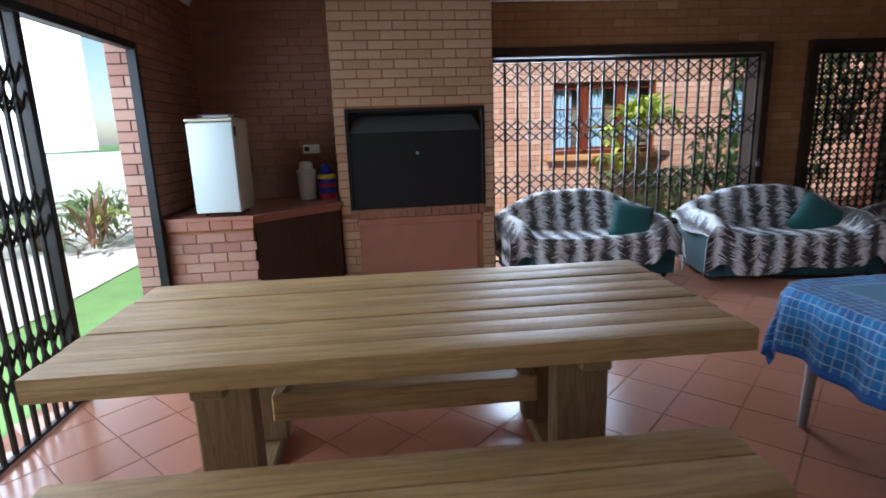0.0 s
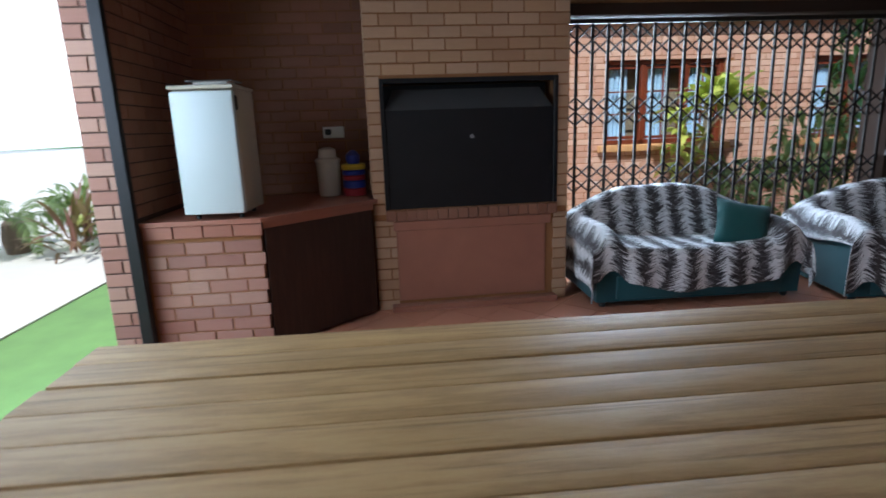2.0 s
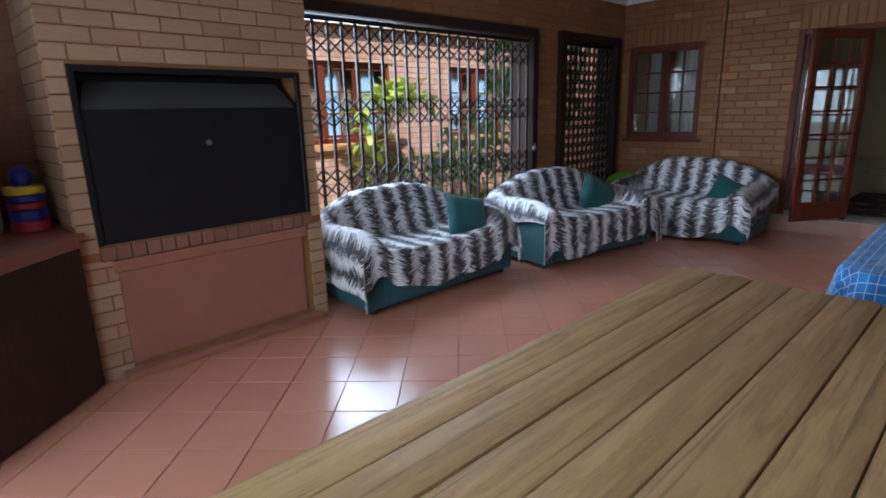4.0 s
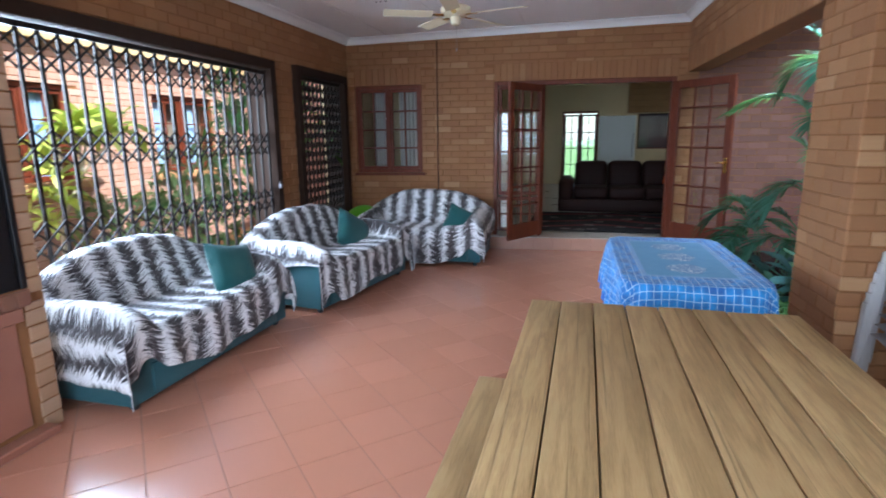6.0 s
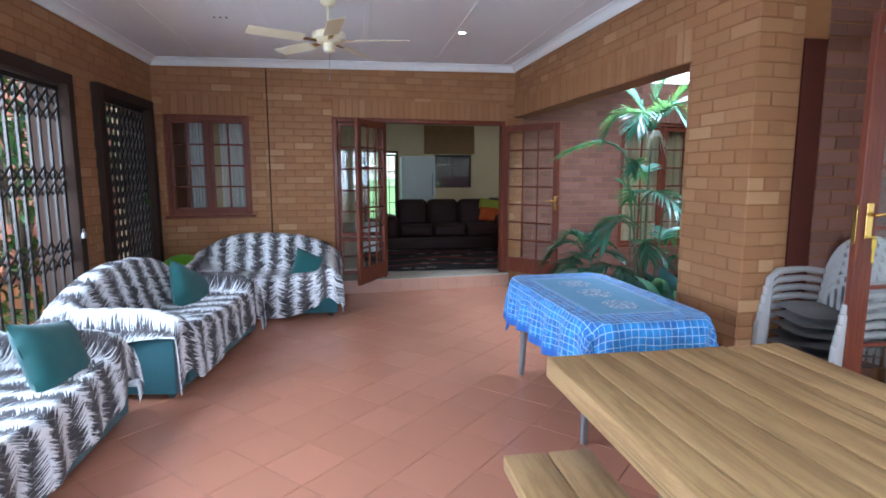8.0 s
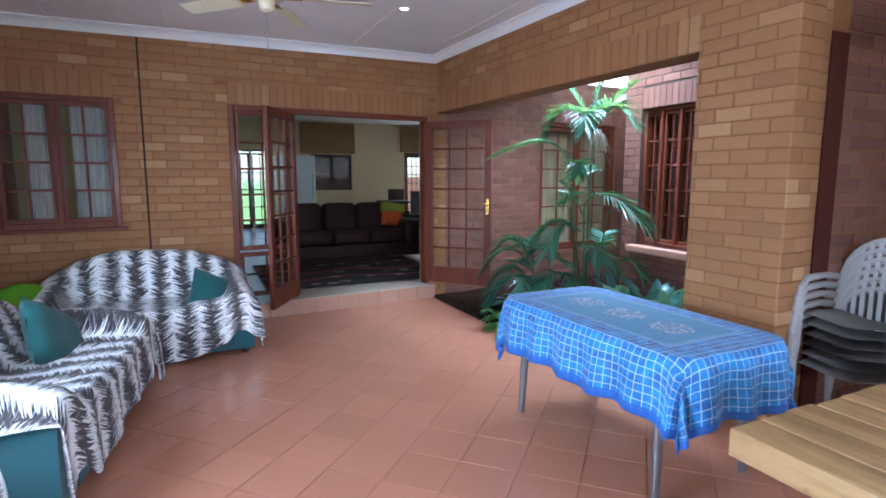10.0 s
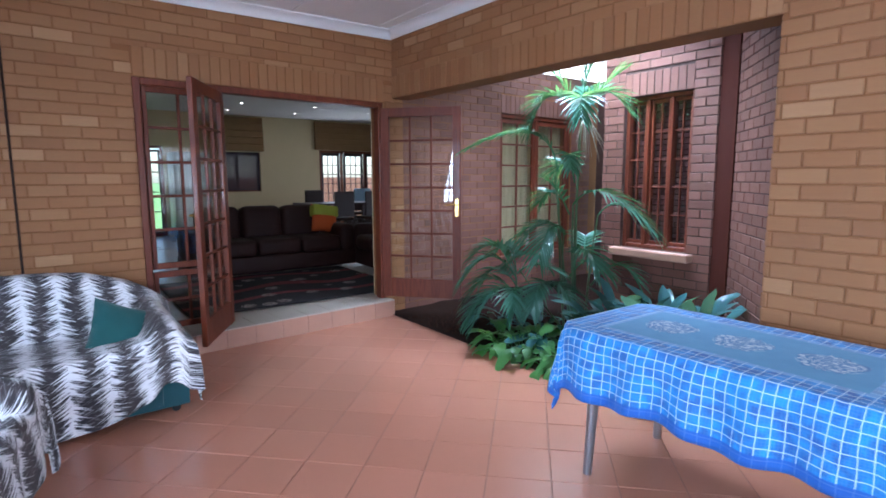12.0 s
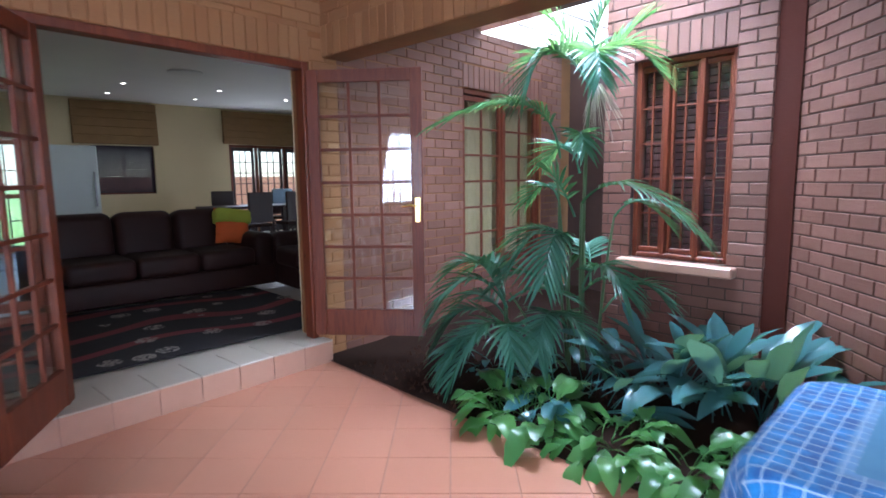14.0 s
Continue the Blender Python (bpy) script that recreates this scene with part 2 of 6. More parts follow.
def glass_material(name, tint=(1, 1, 1)):
    n = Nodes(name)
    t = n.add("BsdfTransparent", Color=tint)
    g = n.add("BsdfGlossy", Roughness=0.02)
    lw = n.add("LayerWeight", Blend=0.5)
    f = n.math("MULTIPLY_ADD", n.math("POWER", lw.outputs["Facing"], 5.0), 0.9, 0.04)
    m = n.add("MixShader")
    n.put(m.inputs[0], f)
    n.put(m.inputs[1], t.outputs[0])
    n.put(m.inputs[2], g.outputs[0])
    out = n.tree.nodes["Material Output"]
    n.tree.links.new(m.outputs[0], out.inputs[0])
    return n.mat


GLASS = glass_material("window_glass", (0.95, 0.97, 0.96))


def tile_material():
    """Glazed terracotta floor tile: a tone of its own for each tile, worn sheen."""
    n = Nodes("terracotta_tile")
    r = n.rand()
    base = n.ramp(r, [(0, (0.51, 0.216, 0.135)), (0.5, (0.54, 0.23, 0.145)), (1, (0.57, 0.245, 0.156))])
    stain = n.noise(2.3, detail=5)
    fine = n.noise(60, detail=3)
    col = n.mix(n.math("MULTIPLY", stain, 0.4), base, (0.45, 0.215, 0.145))
    col = n.mix(n.math("MULTIPLY", fine, 0.2), col, (0.4, 0.2, 0.13))
    n.bump(n.noise(5, detail=1), 0.06, 0.002)
    return n.done(col, n.math("MULTIPLY_ADD", stain, 0.1, 0.17), IOR=1.6)


TERRACOTTA = tile_material()
GROUT = plain("floor_grout", (0.38, 0.17, 0.108), 0.9, vary=0.3)


def zebra_material():
    """A printed throw: black bands with ragged, slanting, feathered edges on white, browner in their middle."""
    n = Nodes("zebra_throw")
    u, v = n.uv()
    wob = n.noise(5.0, detail=2)
    uw = n.math("ADD", u, n.math("MULTIPLY", n.math("SUBTRACT", wob, 0.5), 0.035))
    cell = n.math("MULTIPLY", uw, 1 / 0.185)
    a = n.math("MULTIPLY", n.math("ABSOLUTE", n.math("SUBTRACT", n.math("FRACT", cell), 0.5)), 2.0)

    def streaks(freq, slant, seed):
        p = n.add("CombineXYZ")
        n.put(p.inputs[0], n.math("ADD", n.math("MULTIPLY", u, 9.0), seed))
        n.put(p.inputs[1], n.math("ADD", n.math("MULTIPLY", v, freq), n.math("MULTIPLY", a, slant)))
        n.put(p.inputs[2], n.math("MULTIPLY", n.math("FLOOR", n.math("MULTIPLY", cell, 2.0)), 5.3))
        return n.math("SUBTRACT", n.noise(1.0, p.outputs[0], detail=1, rough=0.4), 0.5)
    # hair lines grow from the band's middle, thinning outwards
    lines = streaks(150.0, -7.0, 0.0)
    teeth = n.math("ADD", n.math("MULTIPLY", lines, 2.7), n.math("MULTIPLY", streaks(7.0, 1.0, 40.0), 0.55))
    d = n.math("SUBTRACT", n.math("ADD", teeth, 0.6), a)
    dark = n.add("MapRange", From_Min=-0.13, From_Max=0.13)
    n.put(dark.inputs[0], d)
    core = n.math("MULTIPLY", n.math("SUBTRACT", 1.0, a), n.math("ADD", n.noise(3.0, detail=2), 0.1))
    ink = n.mix(core, (0.01, 0.011, 0.018), (0.07, 0.055, 0.052))
    hair = n.add("MapRange", From_Min=0.02, From_Max=0.2)
    n.put(hair.inputs[0], n.math("SUBTRACT", n.math("MULTIPLY", streaks(150.0, 5.0, 80.0), -1.0), n.math("MULTIPLY", core, 0.12)))
    ink = n.mix(n.math("MULTIPLY", hair.outputs[0], 0.75), ink, (0.42, 0.4, 0.41))
    ground = n.mix(n.noise(30, detail=3), (0.7, 0.71, 0.74), (0.82, 0.82, 0.83))
    col = n.mix(dark.outputs[0], ground, ink)
    n.bump(n.noise(260, detail=2), 0.35, 0.003)
    return n.done(col, 0.9, Sheen_Weight=0.1)


ZEBRA = zebra_material()


def tablecloth_material():
    """Blue printed cotton: a pale grid on the border, a lighter panel with round flowers in the middle. UV in metres from the cloth's centre."""
    n = Nodes("blue_tablecloth")
    u, v = n.uv()
    au, av = n.math("ABSOLUTE", u), n.math("ABSOLUTE", v)
    panel = n.math("MULTIPLY", n.math("LESS_THAN", au, 0.47), n.math("LESS_THAN", av, 0.235))
    rim_in = n.math("MULTIPLY", n.math("LESS_THAN", au, 0.5), n.math("LESS_THAN", av, 0.265))
    rim = n.math("SUBTRACT", rim_in, panel)

    def lines(c, pitch, w):
        f = n.math("FRACT", n.math("ADD", n.math("MULTIPLY", c, 1 / pitch), 50.0))
        return n.math("LESS_THAN", f, w)
    blot = n.noise(14, detail=3)
    wu = n.math("MULTIPLY_ADD", n.noise(9, detail=2), 0.012, u)
    wv = n.math("MULTIPLY_ADD", n.noise(8, detail=2), 0.012, v)
    grid = n.math("MAXIMUM", lines(wu, 0.038, 0.085), lines(wv, 0.038, 0.085))
    fine = n.math("MAXIMUM", lines(u, 0.0105, 0.25), lines(v, 0.0105, 0.25))
    wash = n.add("MapRange", From_Min=0.36, From_Max=0.66)
    n.put(wash.inputs[0], n.noise(16, detail=3))
    base = n.mix(wash.outputs[0], (0.012, 0.1, 0.36), (0.02, 0.27, 0.68))
    base = n.mix(n.math("MULTIPLY", fine, 0.12), base, (0.2, 0.4, 0.65))
    border = n.mix(n.math("MULTIPLY", grid, 0.8), base, (0.55, 0.72, 0.82))
    cu = n.math("SUBTRACT", n.math("FRACT", n.math("ADD", n.math("MULTIPLY", u, 1 / 0.3), 0.5)), 0.5)
    rr = n.math("SQRT", n.math("ADD", n.math("POWER", n.math("MULTIPLY", cu, 0.3), 2.0), n.math("POWER", v, 2.0)))
    ang = n.math("ARCTAN2", v, cu)
    petal = n.math("MULTIPLY_ADD", n.math("SINE", n.math("MULTIPLY", ang, 9.0)), 0.012, rr)
    ring = n.math("MULTIPLY", n.math("GREATER_THAN", n.math("SINE", n.math("MULTIPLY", petal, 230.0)), 0.25), n.math("LESS_THAN", rr, 0.105))
    dots = n.add("TexVoronoi", Scale=70.0)
    ring = n.math("MULTIPLY", ring, n.math("GREATER_THAN", dots.outputs["Distance"], 0.22))
    inner = n.mix(blot, (0.05, 0.22, 0.42), (0.09, 0.3, 0.5))
    petals = n.add("TexVoronoi", Scale=34.0)
    petals.feature = "DISTANCE_TO_EDGE"
    vein = n.math("MULTIPLY", n.math("GREATER_THAN", petals.outputs["Distance"], 0.13), n.math("LESS_THAN", petal, 0.105))
    ring = n.math("MAXIMUM", n.math("MULTIPLY", ring, 0.5), n.math("MULTIPLY", vein, n.math("GREATER_THAN", n.noise(26, detail=2), 0.47)))
    inner = n.mix(n.math("MULTIPLY", n.math("LESS_THAN", petal, 0.105), 0.6), inner, (0.03, 0.12, 0.32))
    inner = n.mix(n.math("MULTIPLY", ring, 0.8), inner, (0.5, 0.6, 0.66))
    col = n.mix(panel, border, inner)
    col = n.mix(n.math("MULTIPLY", rim, 0.5), col, (0.25, 0.42, 0.6))
    hem = n.math("MAXIMUM", n.math("GREATER_THAN", au, 0.9), n.math("GREATER_THAN", av, 0.63))
    col = n.mix(n.math("MULTIPLY", hem, 0.9), col, (0.015, 0.1, 0.42))
    n.bump(n.noise(300, detail=2), 0.2, 0.002)
    return n.done(col, 0.75, Sheen_Weight=0.1)


CLOTH_BLUE = tablecloth_material()


def leaf_material(name, dark, light, rough=0.35):
    n = Nodes(name)
    r = n.rand()
    col = n.mix(r, dark, light)
    col = n.mix(n.math("MULTIPLY", n.noise(25, detail=2), 0.4), col, dark)
    m = n.done(col, rough)
    n.put(n.bsdf.inputs["Subsurface Weight"], 0.0)
    tr = n.add("BsdfTranslucent")
    n.put(tr.inputs[0], n.mix(0.5, col, (0.25, 0.4, 0.03)))
    mx = n.add("MixShader")
    mx.inputs[0].default_value = 0.32
    n.put(mx.inputs[1], n.bsdf.outputs[0])
    n.put(mx.inputs[2], tr.outputs[0])
    n.tree.links.new(mx.outputs[0], n.tree.nodes["Material Output"].inputs[0])
    return m


PALM_LEAF = leaf_material("palm_leaf", (0.025, 0.1, 0.07), (0.1, 0.25, 0.18), 0.24)
PALM_STEM = plain("palm_stem", (0.07, 0.13, 0.05), 0.5, vary=0.3, scale=14, bump=0.2)
BROAD_LEAF = leaf_material("peace_lily_leaf", (0.045, 0.15, 0.045), (0.12, 0.3, 0.08), 0.28)
BLUE_LEAF = leaf_material("cast_iron_leaf", (0.045, 0.14, 0.15), (0.1, 0.24, 0.25), 0.2)
BRIGHT_LEAF = leaf_material("frangipani_leaf", (0.32, 0.42, 0.06), (0.62, 0.64, 0.16), 0.4)
SHRUB_LEAF = leaf_material("shrub_leaf", (0.02, 0.07, 0.02), (0.07, 0.16, 0.04), 0.45)
RED_LEAF = leaf_material("cordyline_leaf", (0.1, 0.03, 0.03), (0.25, 0.1, 0.09), 0.4)
# paler copy of the shrub leaf, with sunlight put into its colour
SUN_LEAF = leaf_material("sunlit_leaf", (0.1, 0.16, 0.06), (0.24, 0.32, 0.14), 0.45)
GRASS = plain("lawn", (0.16, 0.3, 0.09), 0.9, vary=0.4, scale=3, bump=0.8, fine=60)


def rug_material():
    n = Nodes("patterned_rug")
    vo = n.add("TexVoronoi", Scale=3.2)
    n.put(vo.inputs["Vector"], n.pos())
    swirl = n.add("TexWave", Scale=0.55, Distortion=7.0, Detail=1.0)
    n.put(swirl.inputs["Vector"], n.pos())
    red = n.math("GREATER_THAN", swirl.outputs[1], 0.86)
    flower = n.math("MULTIPLY", n.math("LESS_THAN", vo.outputs["Distance"], 0.26), n.math("GREATER_THAN", n.noise(42, detail=2), 0.46))
    col = n.mix(n.math("MULTIPLY", red, 0.9), (0.016, 0.013, 0.014), (0.2, 0.03, 0.035))
    col = n.mix(n.math("MULTIPLY", flower, 0.85), col, (0.33, 0.28, 0.24))
    n.bump(n.noise(220), 0.5, 0.004)
    return n.done(col, 0.95)


RUG = rug_material()


# ---- mesh helpers ----
def box(bm, lo, hi, bevel=0.0, m=None, seg=1):
    """A box between two corners, its edges rounded by bevel."""
    c = [(a + b) / 2 for a, b in zip(lo, hi)]
    s = [abs(b - a) for a, b in zip(lo, hi)]
    mat4 = Matrix.Translation(c) @ Matrix.Diagonal((*s, 1))
    r = bmesh.ops.create_cube(bm, size=1.0, matrix=(m @ mat4) if m is not None else mat4)
    if bevel > 0:
        edges = list({e for v in r["verts"] for e in v.link_edges})
        bmesh.ops.bevel(bm, geom=edges, offset=min(bevel, min(s) * 0.45), segments=seg, affect="EDGES", profile=0.5)


def rod(bm, p0, p1, r0, r1=None, n=8, caps=True):
    """A round bar from p0 to p1."""
    p0, p1 = Vector(p0), Vector(p1)
    r1 = r0 if r1 is None else r1
    q = (p1 - p0).to_track_quat("Z", "Y").to_matrix()
    rings = []
    for p, r in ((p0, r0), (p1, r1)):
        rings.append([bm.verts.new(p + q @ Vector((r * math.cos(2 * math.pi * i / n), r * math.sin(2 * math.pi * i / n), 0))) for i in range(n)])
    for i in range(n):
        j = (i + 1) % n
        bm.faces.new((rings[0][i], rings[0][j], rings[1][j], rings[1][i]))
    if caps:
        bm.faces.new(list(reversed(rings[0])))
        bm.faces.new(rings[1])


def tube(bm, pts, radii, n=8):
    """A bent round bar through pts."""
    pts = [Vector(p) for p in pts]
    if not isinstance(radii, (list, tuple)):
        radii = [radii] * len(pts)
    rings = []
    for i, (p, r) in enumerate(zip(pts, radii)):
        d = pts[min(i + 1, len(pts) - 1)] - pts[max(i - 1, 0)]
        q = d.to_track_quat("Z", "Y").to_matrix()
        rings.append([bm.verts.new(p + q @ Vector((r * math.cos(2 * math.pi * k / n), r * math.sin(2 * math.pi * k / n), 0))) for k in range(n)])
    for a, b in zip(rings, rings[1:]):
        for k in range(n):
            j = (k + 1) % n
            bm.faces.new((a[k], a[j], b[j], b[k]))
    bm.faces.new(list(reversed(rings[0])))
    bm.faces.new(rings[-1])


def lathe(bm, profile, n=20, at=(0, 0, 0)):
    """A turned shape from (radius, height) pairs."""
    rings = [[bm.verts.new((at[0] + r * math.cos(2 * math.pi * k / n), at[1] + r * math.sin(2 * math.pi * k / n), at[2] + z)) for k in range(n)] for r, z in profile]
    for a, b in zip(rings, rings[1:]):
        for k in range(n):
            j = (k + 1) % n
            bm.faces.new((a[k], a[j], b[j], b[k]))
    bm.faces.new(list(reversed(rings[0])))
    bm.faces.new(rings[-1])


def sheet(bm, nu, nv, fn, uvfn=None):
    """A grid of nu x nv cells whose points are fn(i/nu, j/nv)."""
    layer = bm.loops.layers.uv.verify()
    g = [[bm.verts.new(fn(i / nu, j / nv)) for j in range(nv + 1)] for i in range(nu + 1)]
    for i in range(nu):
        for j in range(nv):
            f = bm.faces.new((g[i][j], g[i + 1][j], g[i + 1][j + 1], g[i][j + 1]))
            if uvfn:
                for lp, (a, b) in zip(f.loops, ((i, j), (i + 1, j), (i + 1, j + 1), (i, j + 1))):
                    lp[layer].uv = uvfn(a / nu, b / nv)


def link_mesh(name, me, mat, parent=None, smooth=35):
    me.materials.append(mat)
    if smooth:
        me.polygons.foreach_set("use_smooth", [True] * len(me.polygons))
        me.set_sharp_from_angle(angle=radians(smooth))
    ob = new(name, me)
    if parent is not None:
        ob.parent = parent
    return ob


def part(name, bm, mat, parent=None, label="", smooth=35):
    """Link a bmesh as one mesh object under a thing or a part."""
    me = bpy.data.meshes.new(name)
    bm.normal_update()
    bm.to_mesh(me)
    bm.free()
    ob = link_mesh(name, me, mat, parent, smooth)
    if label:
        ob["label"] = label
    return ob


def box_part(name, lo, hi, mat, parent=None, bevel=0.004, label="", seg=1):
    bm = bmesh.new()
    box(bm, lo, hi, bevel, seg=seg)
    return part(name, bm, mat, parent, label)


def thing(name, m, label, category, group="", kind=""):
    ob = new(name)
    ob.empty_display_size = 0.1
    ob.matrix_basis = m
    return tagged(ob, label, category, group, kind)


def structure(ob, label, category="wall"):
    return tagged(ob, label, category, kind="structure")


# ---- brickwork: every brick is a piece with its own edges ----
BW, BH, BJ, BD = 0.222, 0.074, 0.009, 0.008


def brick_verts(w, h, d):
    c = 0.0035
    cx, cz = min(c, w * 0.3), min(c, h * 0.3)
    back = [(0, 0, 0), (w, 0, 0), (w, 0, h), (0, 0, h)]
    mid = [(0, d - c, 0), (w, d - c, 0), (w, d - c, h), (0, d - c, h)]
    top = [(cx, d, cz), (w - cx, d, cz), (w - cx, d, h - cz), (cx, d, h - cz)]
    return back + mid + top


BRICK_FACES = [(8, 9, 10, 11)] + [f for i in range(4) for j in [(i + 1) % 4] for f in ((i, j, 4 + j, 4 + i), (4 + i, 4 + j, 8 + j, 8 + i))]
_shared = {}


def brick_mesh(w, h, mat):
    key = (round(w, 3), round(h, 3), mat.name)
    if key not in _shared:
        me = bpy.data.meshes.new("brick")
        me.from_pydata(brick_verts(w, h, BD), [], [tuple(reversed(f)) for f in BRICK_FACES])
        me.materials.append(mat)
        _shared[key] = me
    return _shared[key]


_late = []


def brick_face(parent, origin, u, n, length, z0, z1, holes, mat, singles=300, soldiers=(), rng=None, near=None, rows_from=0):
    """Lay running-bond bricks on a face. origin: its lower corner; u: unit vector along it; n: outward. holes: (a0, a1, z0, z1) along u."""
    u, n, origin = Vector(u), Vector(n), Vector(origin)
    rng = rng or random.Random(hash((round(origin.x, 2), round(origin.y, 2), round(length, 2))) & 0xffff)
    holes = list(holes) + [(a0, a1, za, za + BW) for a0, a1, za in soldiers]
    laid = []
    nrow = int((z1 - z0 + 0.02) / (BH + BJ))
    for r in range(nrow + 1):
        za = z0 + r * (BH + BJ)
        zb = min(za + BH, z1)
        if zb - za < 0.015:
            continue
        x = -(BW + BJ) * (0.5 if r % 2 else 0.0)
        while x < length:
            a, b = max(x, 0.0), min(x + BW, length)
            spans = [(a, b, za, zb)]
            for h0, h1, hz0, hz1 in holes:
                nxt = []
                for p, q, c, d in spans:
                    if h1 <= p or h0 >= q or hz1 <= c + 0.004 or hz0 >= d - 0.004:
                        nxt.append((p, q, c, d))
                        continue
                    if c < hz0 - 0.02 and hz0 < d:
                        nxt.append((p, q, c, hz0))
                    elif d > hz1 + 0.02 and hz1 > c:
                        nxt.append((p, q, hz1, d))
                    else:
                        if p < h0:
                            nxt.append((p, h0, c, d))
                        if q > h1:
                            nxt.append((h1, q, c, d))
                spans = nxt
            laid += [s for s in spans if s[1] - s[0] > 0.012]
            x += BW + BJ
    for a0, a1, za in soldiers:
        k = max(1, round((a1 - a0) / (BH + BJ)))
        w = (a1 - a0) / k
        laid += [(a0 + i * w, a0 + (i + 1) * w - BJ, za + 0.004, min(za + BW, z1)) for i in range(k)]
    basis = Matrix((u, n, Vector((0, 0, 1)))).transposed()
    if basis.determinant() < 0:
        flip = True
    else:
        flip = False
    if near:
        laid.sort(key=lambda s: near((s[0] + s[1]) / 2, (s[2] + s[3]) / 2))
    own, rest = laid[:singles], laid[singles:]
    _late.append((parent, origin, basis, flip, own, rest, mat, rng))


def lay_all_bricks():
    for parent, origin, basis, flip, own, rest, mat, rng in _late:
        for a, b, c, d in own:
            me = brick_mesh(b - a, d - c, mat)
            ob = bpy.data.objects.new("brick", me)
            scene.collection.objects.link(ob)
            ob.parent = parent
            j = rng.uniform(-0.0025, 0.0015)
            loc = origin + basis @ Vector((a, j, c - origin.z))
            if flip:
                loc = origin + basis @ Vector((b, j, c - origin.z))
                m3 = Matrix((-basis.col[0], basis.col[1], basis.col[2])).transposed()
            else:
                m3 = basis
            ob.matrix_basis = Matrix.Translation(loc) @ m3.to_4x4()
        if rest:
            vs, fs = [], []
            for a, b, c, d in rest:
                k = len(vs)
                j = rng.uniform(-0.0025, 0.0015)
                for x, y, z in brick_verts(b - a, d - c, BD):
                    vs.append(tuple(origin + basis @ Vector((a + x, y + j, c + z - origin.z))))
                fs += [tuple(k + i for i in (f if flip else reversed(f))) for f in BRICK_FACES]
            me = bpy.data.meshes.new("brickwork")
            me.from_pydata(vs, [], fs)
            ob = link_mesh("brickwork", me, mat, parent, 0)
            ob["kind"] = "stuff"


def slab_wall(name, label, axis, face, back, a0, a1, z0, z1, holes=(), mat=MORTAR):
    """A wall core along x (axis 'x', face and back are y) or along y (axis 'y', face and back are x), with openings through it."""
    xs = sorted({a0, a1, *[min(max(v, a0), a1) for h in holes for v in h[:2]]})
    zs = sorted({z0, z1, *[min(max(v, z0), z1) for h in holes for v in h[2:]]})
    bm = bmesh.new()
    cells = {(i, j) for i in range(len(xs) - 1) for j in range(len(zs) - 1)
             if not any(h[0] <= (xs[i] + xs[i + 1]) / 2 <= h[1] and h[2] <= (zs[j] + zs[j + 1]) / 2 <= h[3] for h in holes)}

    def pt(a, d, z):
        return bm.verts.new((a, d, z) if axis == "x" else (d, a, z))
    for i, j in cells:
        a, b, c, d = xs[i], xs[i + 1], zs[j], zs[j + 1]
        bm.faces.new([pt(a, face, c), pt(b, face, c), pt(b, face, d), pt(a, face, d)])
        bm.faces.new([pt(a, back, d), pt(b, back, d), pt(b, back, c), pt(a, back, c)])
        if (i - 1, j) not in cells:
            bm.faces.new([pt(a, back, c), pt(a, face, c), pt(a, face, d), pt(a, back, d)])
        if (i + 1, j) not in cells:
            bm.faces.new([pt(b, face, c), pt(b, back, c), pt(b, back, d), pt(b, face, d)])
        if (i, j - 1) not in cells:
            bm.faces.new([pt(a, face, c), pt(a, back, c), pt(b, back, c), pt(b, face, c)])
        if (i, j + 1) not in cells:
            bm.faces.new([pt(a, back, d), pt(a, face, d), pt(b, face, d), pt(b, back, d)])
    bmesh.ops.remove_doubles(bm, verts=bm.verts, dist=1e-5)
    bmesh.ops.recalc_face_normals(bm, faces=bm.faces)
    return structure(part(name, bm, mat, smooth=0), label)


# ---- plan ----
WX, EX, NY, SY, CZ = -1.86, 6.25, 5.76, 1.2, 2.885   # inner faces of west, east, north and south walls; ceiling


def hinge(x, y, deg):
    """A turn about the upright line through (x, y)."""
    return pose(x, y, 0, 0, 0, deg) @ pose(-x, -y, 0)


# the walls stand a little out of square
EAST, SOUTH, HEARTH = hinge(6.2, 3.7, 4.5), hinge(2.76, 1.2, 2.2), hinge(0.26, 5.2, 2.6)
SEX = EX + 0.2                                      # where the south wall meets the turned east wall


def skew(ob, m):
    ob.matrix_basis = m @ ob.matrix_basis
    return ob


STEP = 0.17                                         # living-room floor above the veranda

# west wall with the garden gate's opening
west = slab_wall("wall_west", "dark brown face-brick wall beside the garden gate", "y", WX, WX - 0.22, -1.2, NY + 0.22, 0, CZ + 0.4, [(-0.9, 4.47, 0, 2.22)], MORTAR_DARK)
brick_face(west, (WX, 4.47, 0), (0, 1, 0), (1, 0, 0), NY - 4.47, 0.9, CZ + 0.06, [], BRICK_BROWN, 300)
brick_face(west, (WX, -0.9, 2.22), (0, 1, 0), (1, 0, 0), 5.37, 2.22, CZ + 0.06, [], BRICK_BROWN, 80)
brick_face(west, (WX - 0.22, 4.47, 0), (1, 0, 0), (0, -1, 0), 0.2, 0, 2.22, [], BRICK_RED, 300)

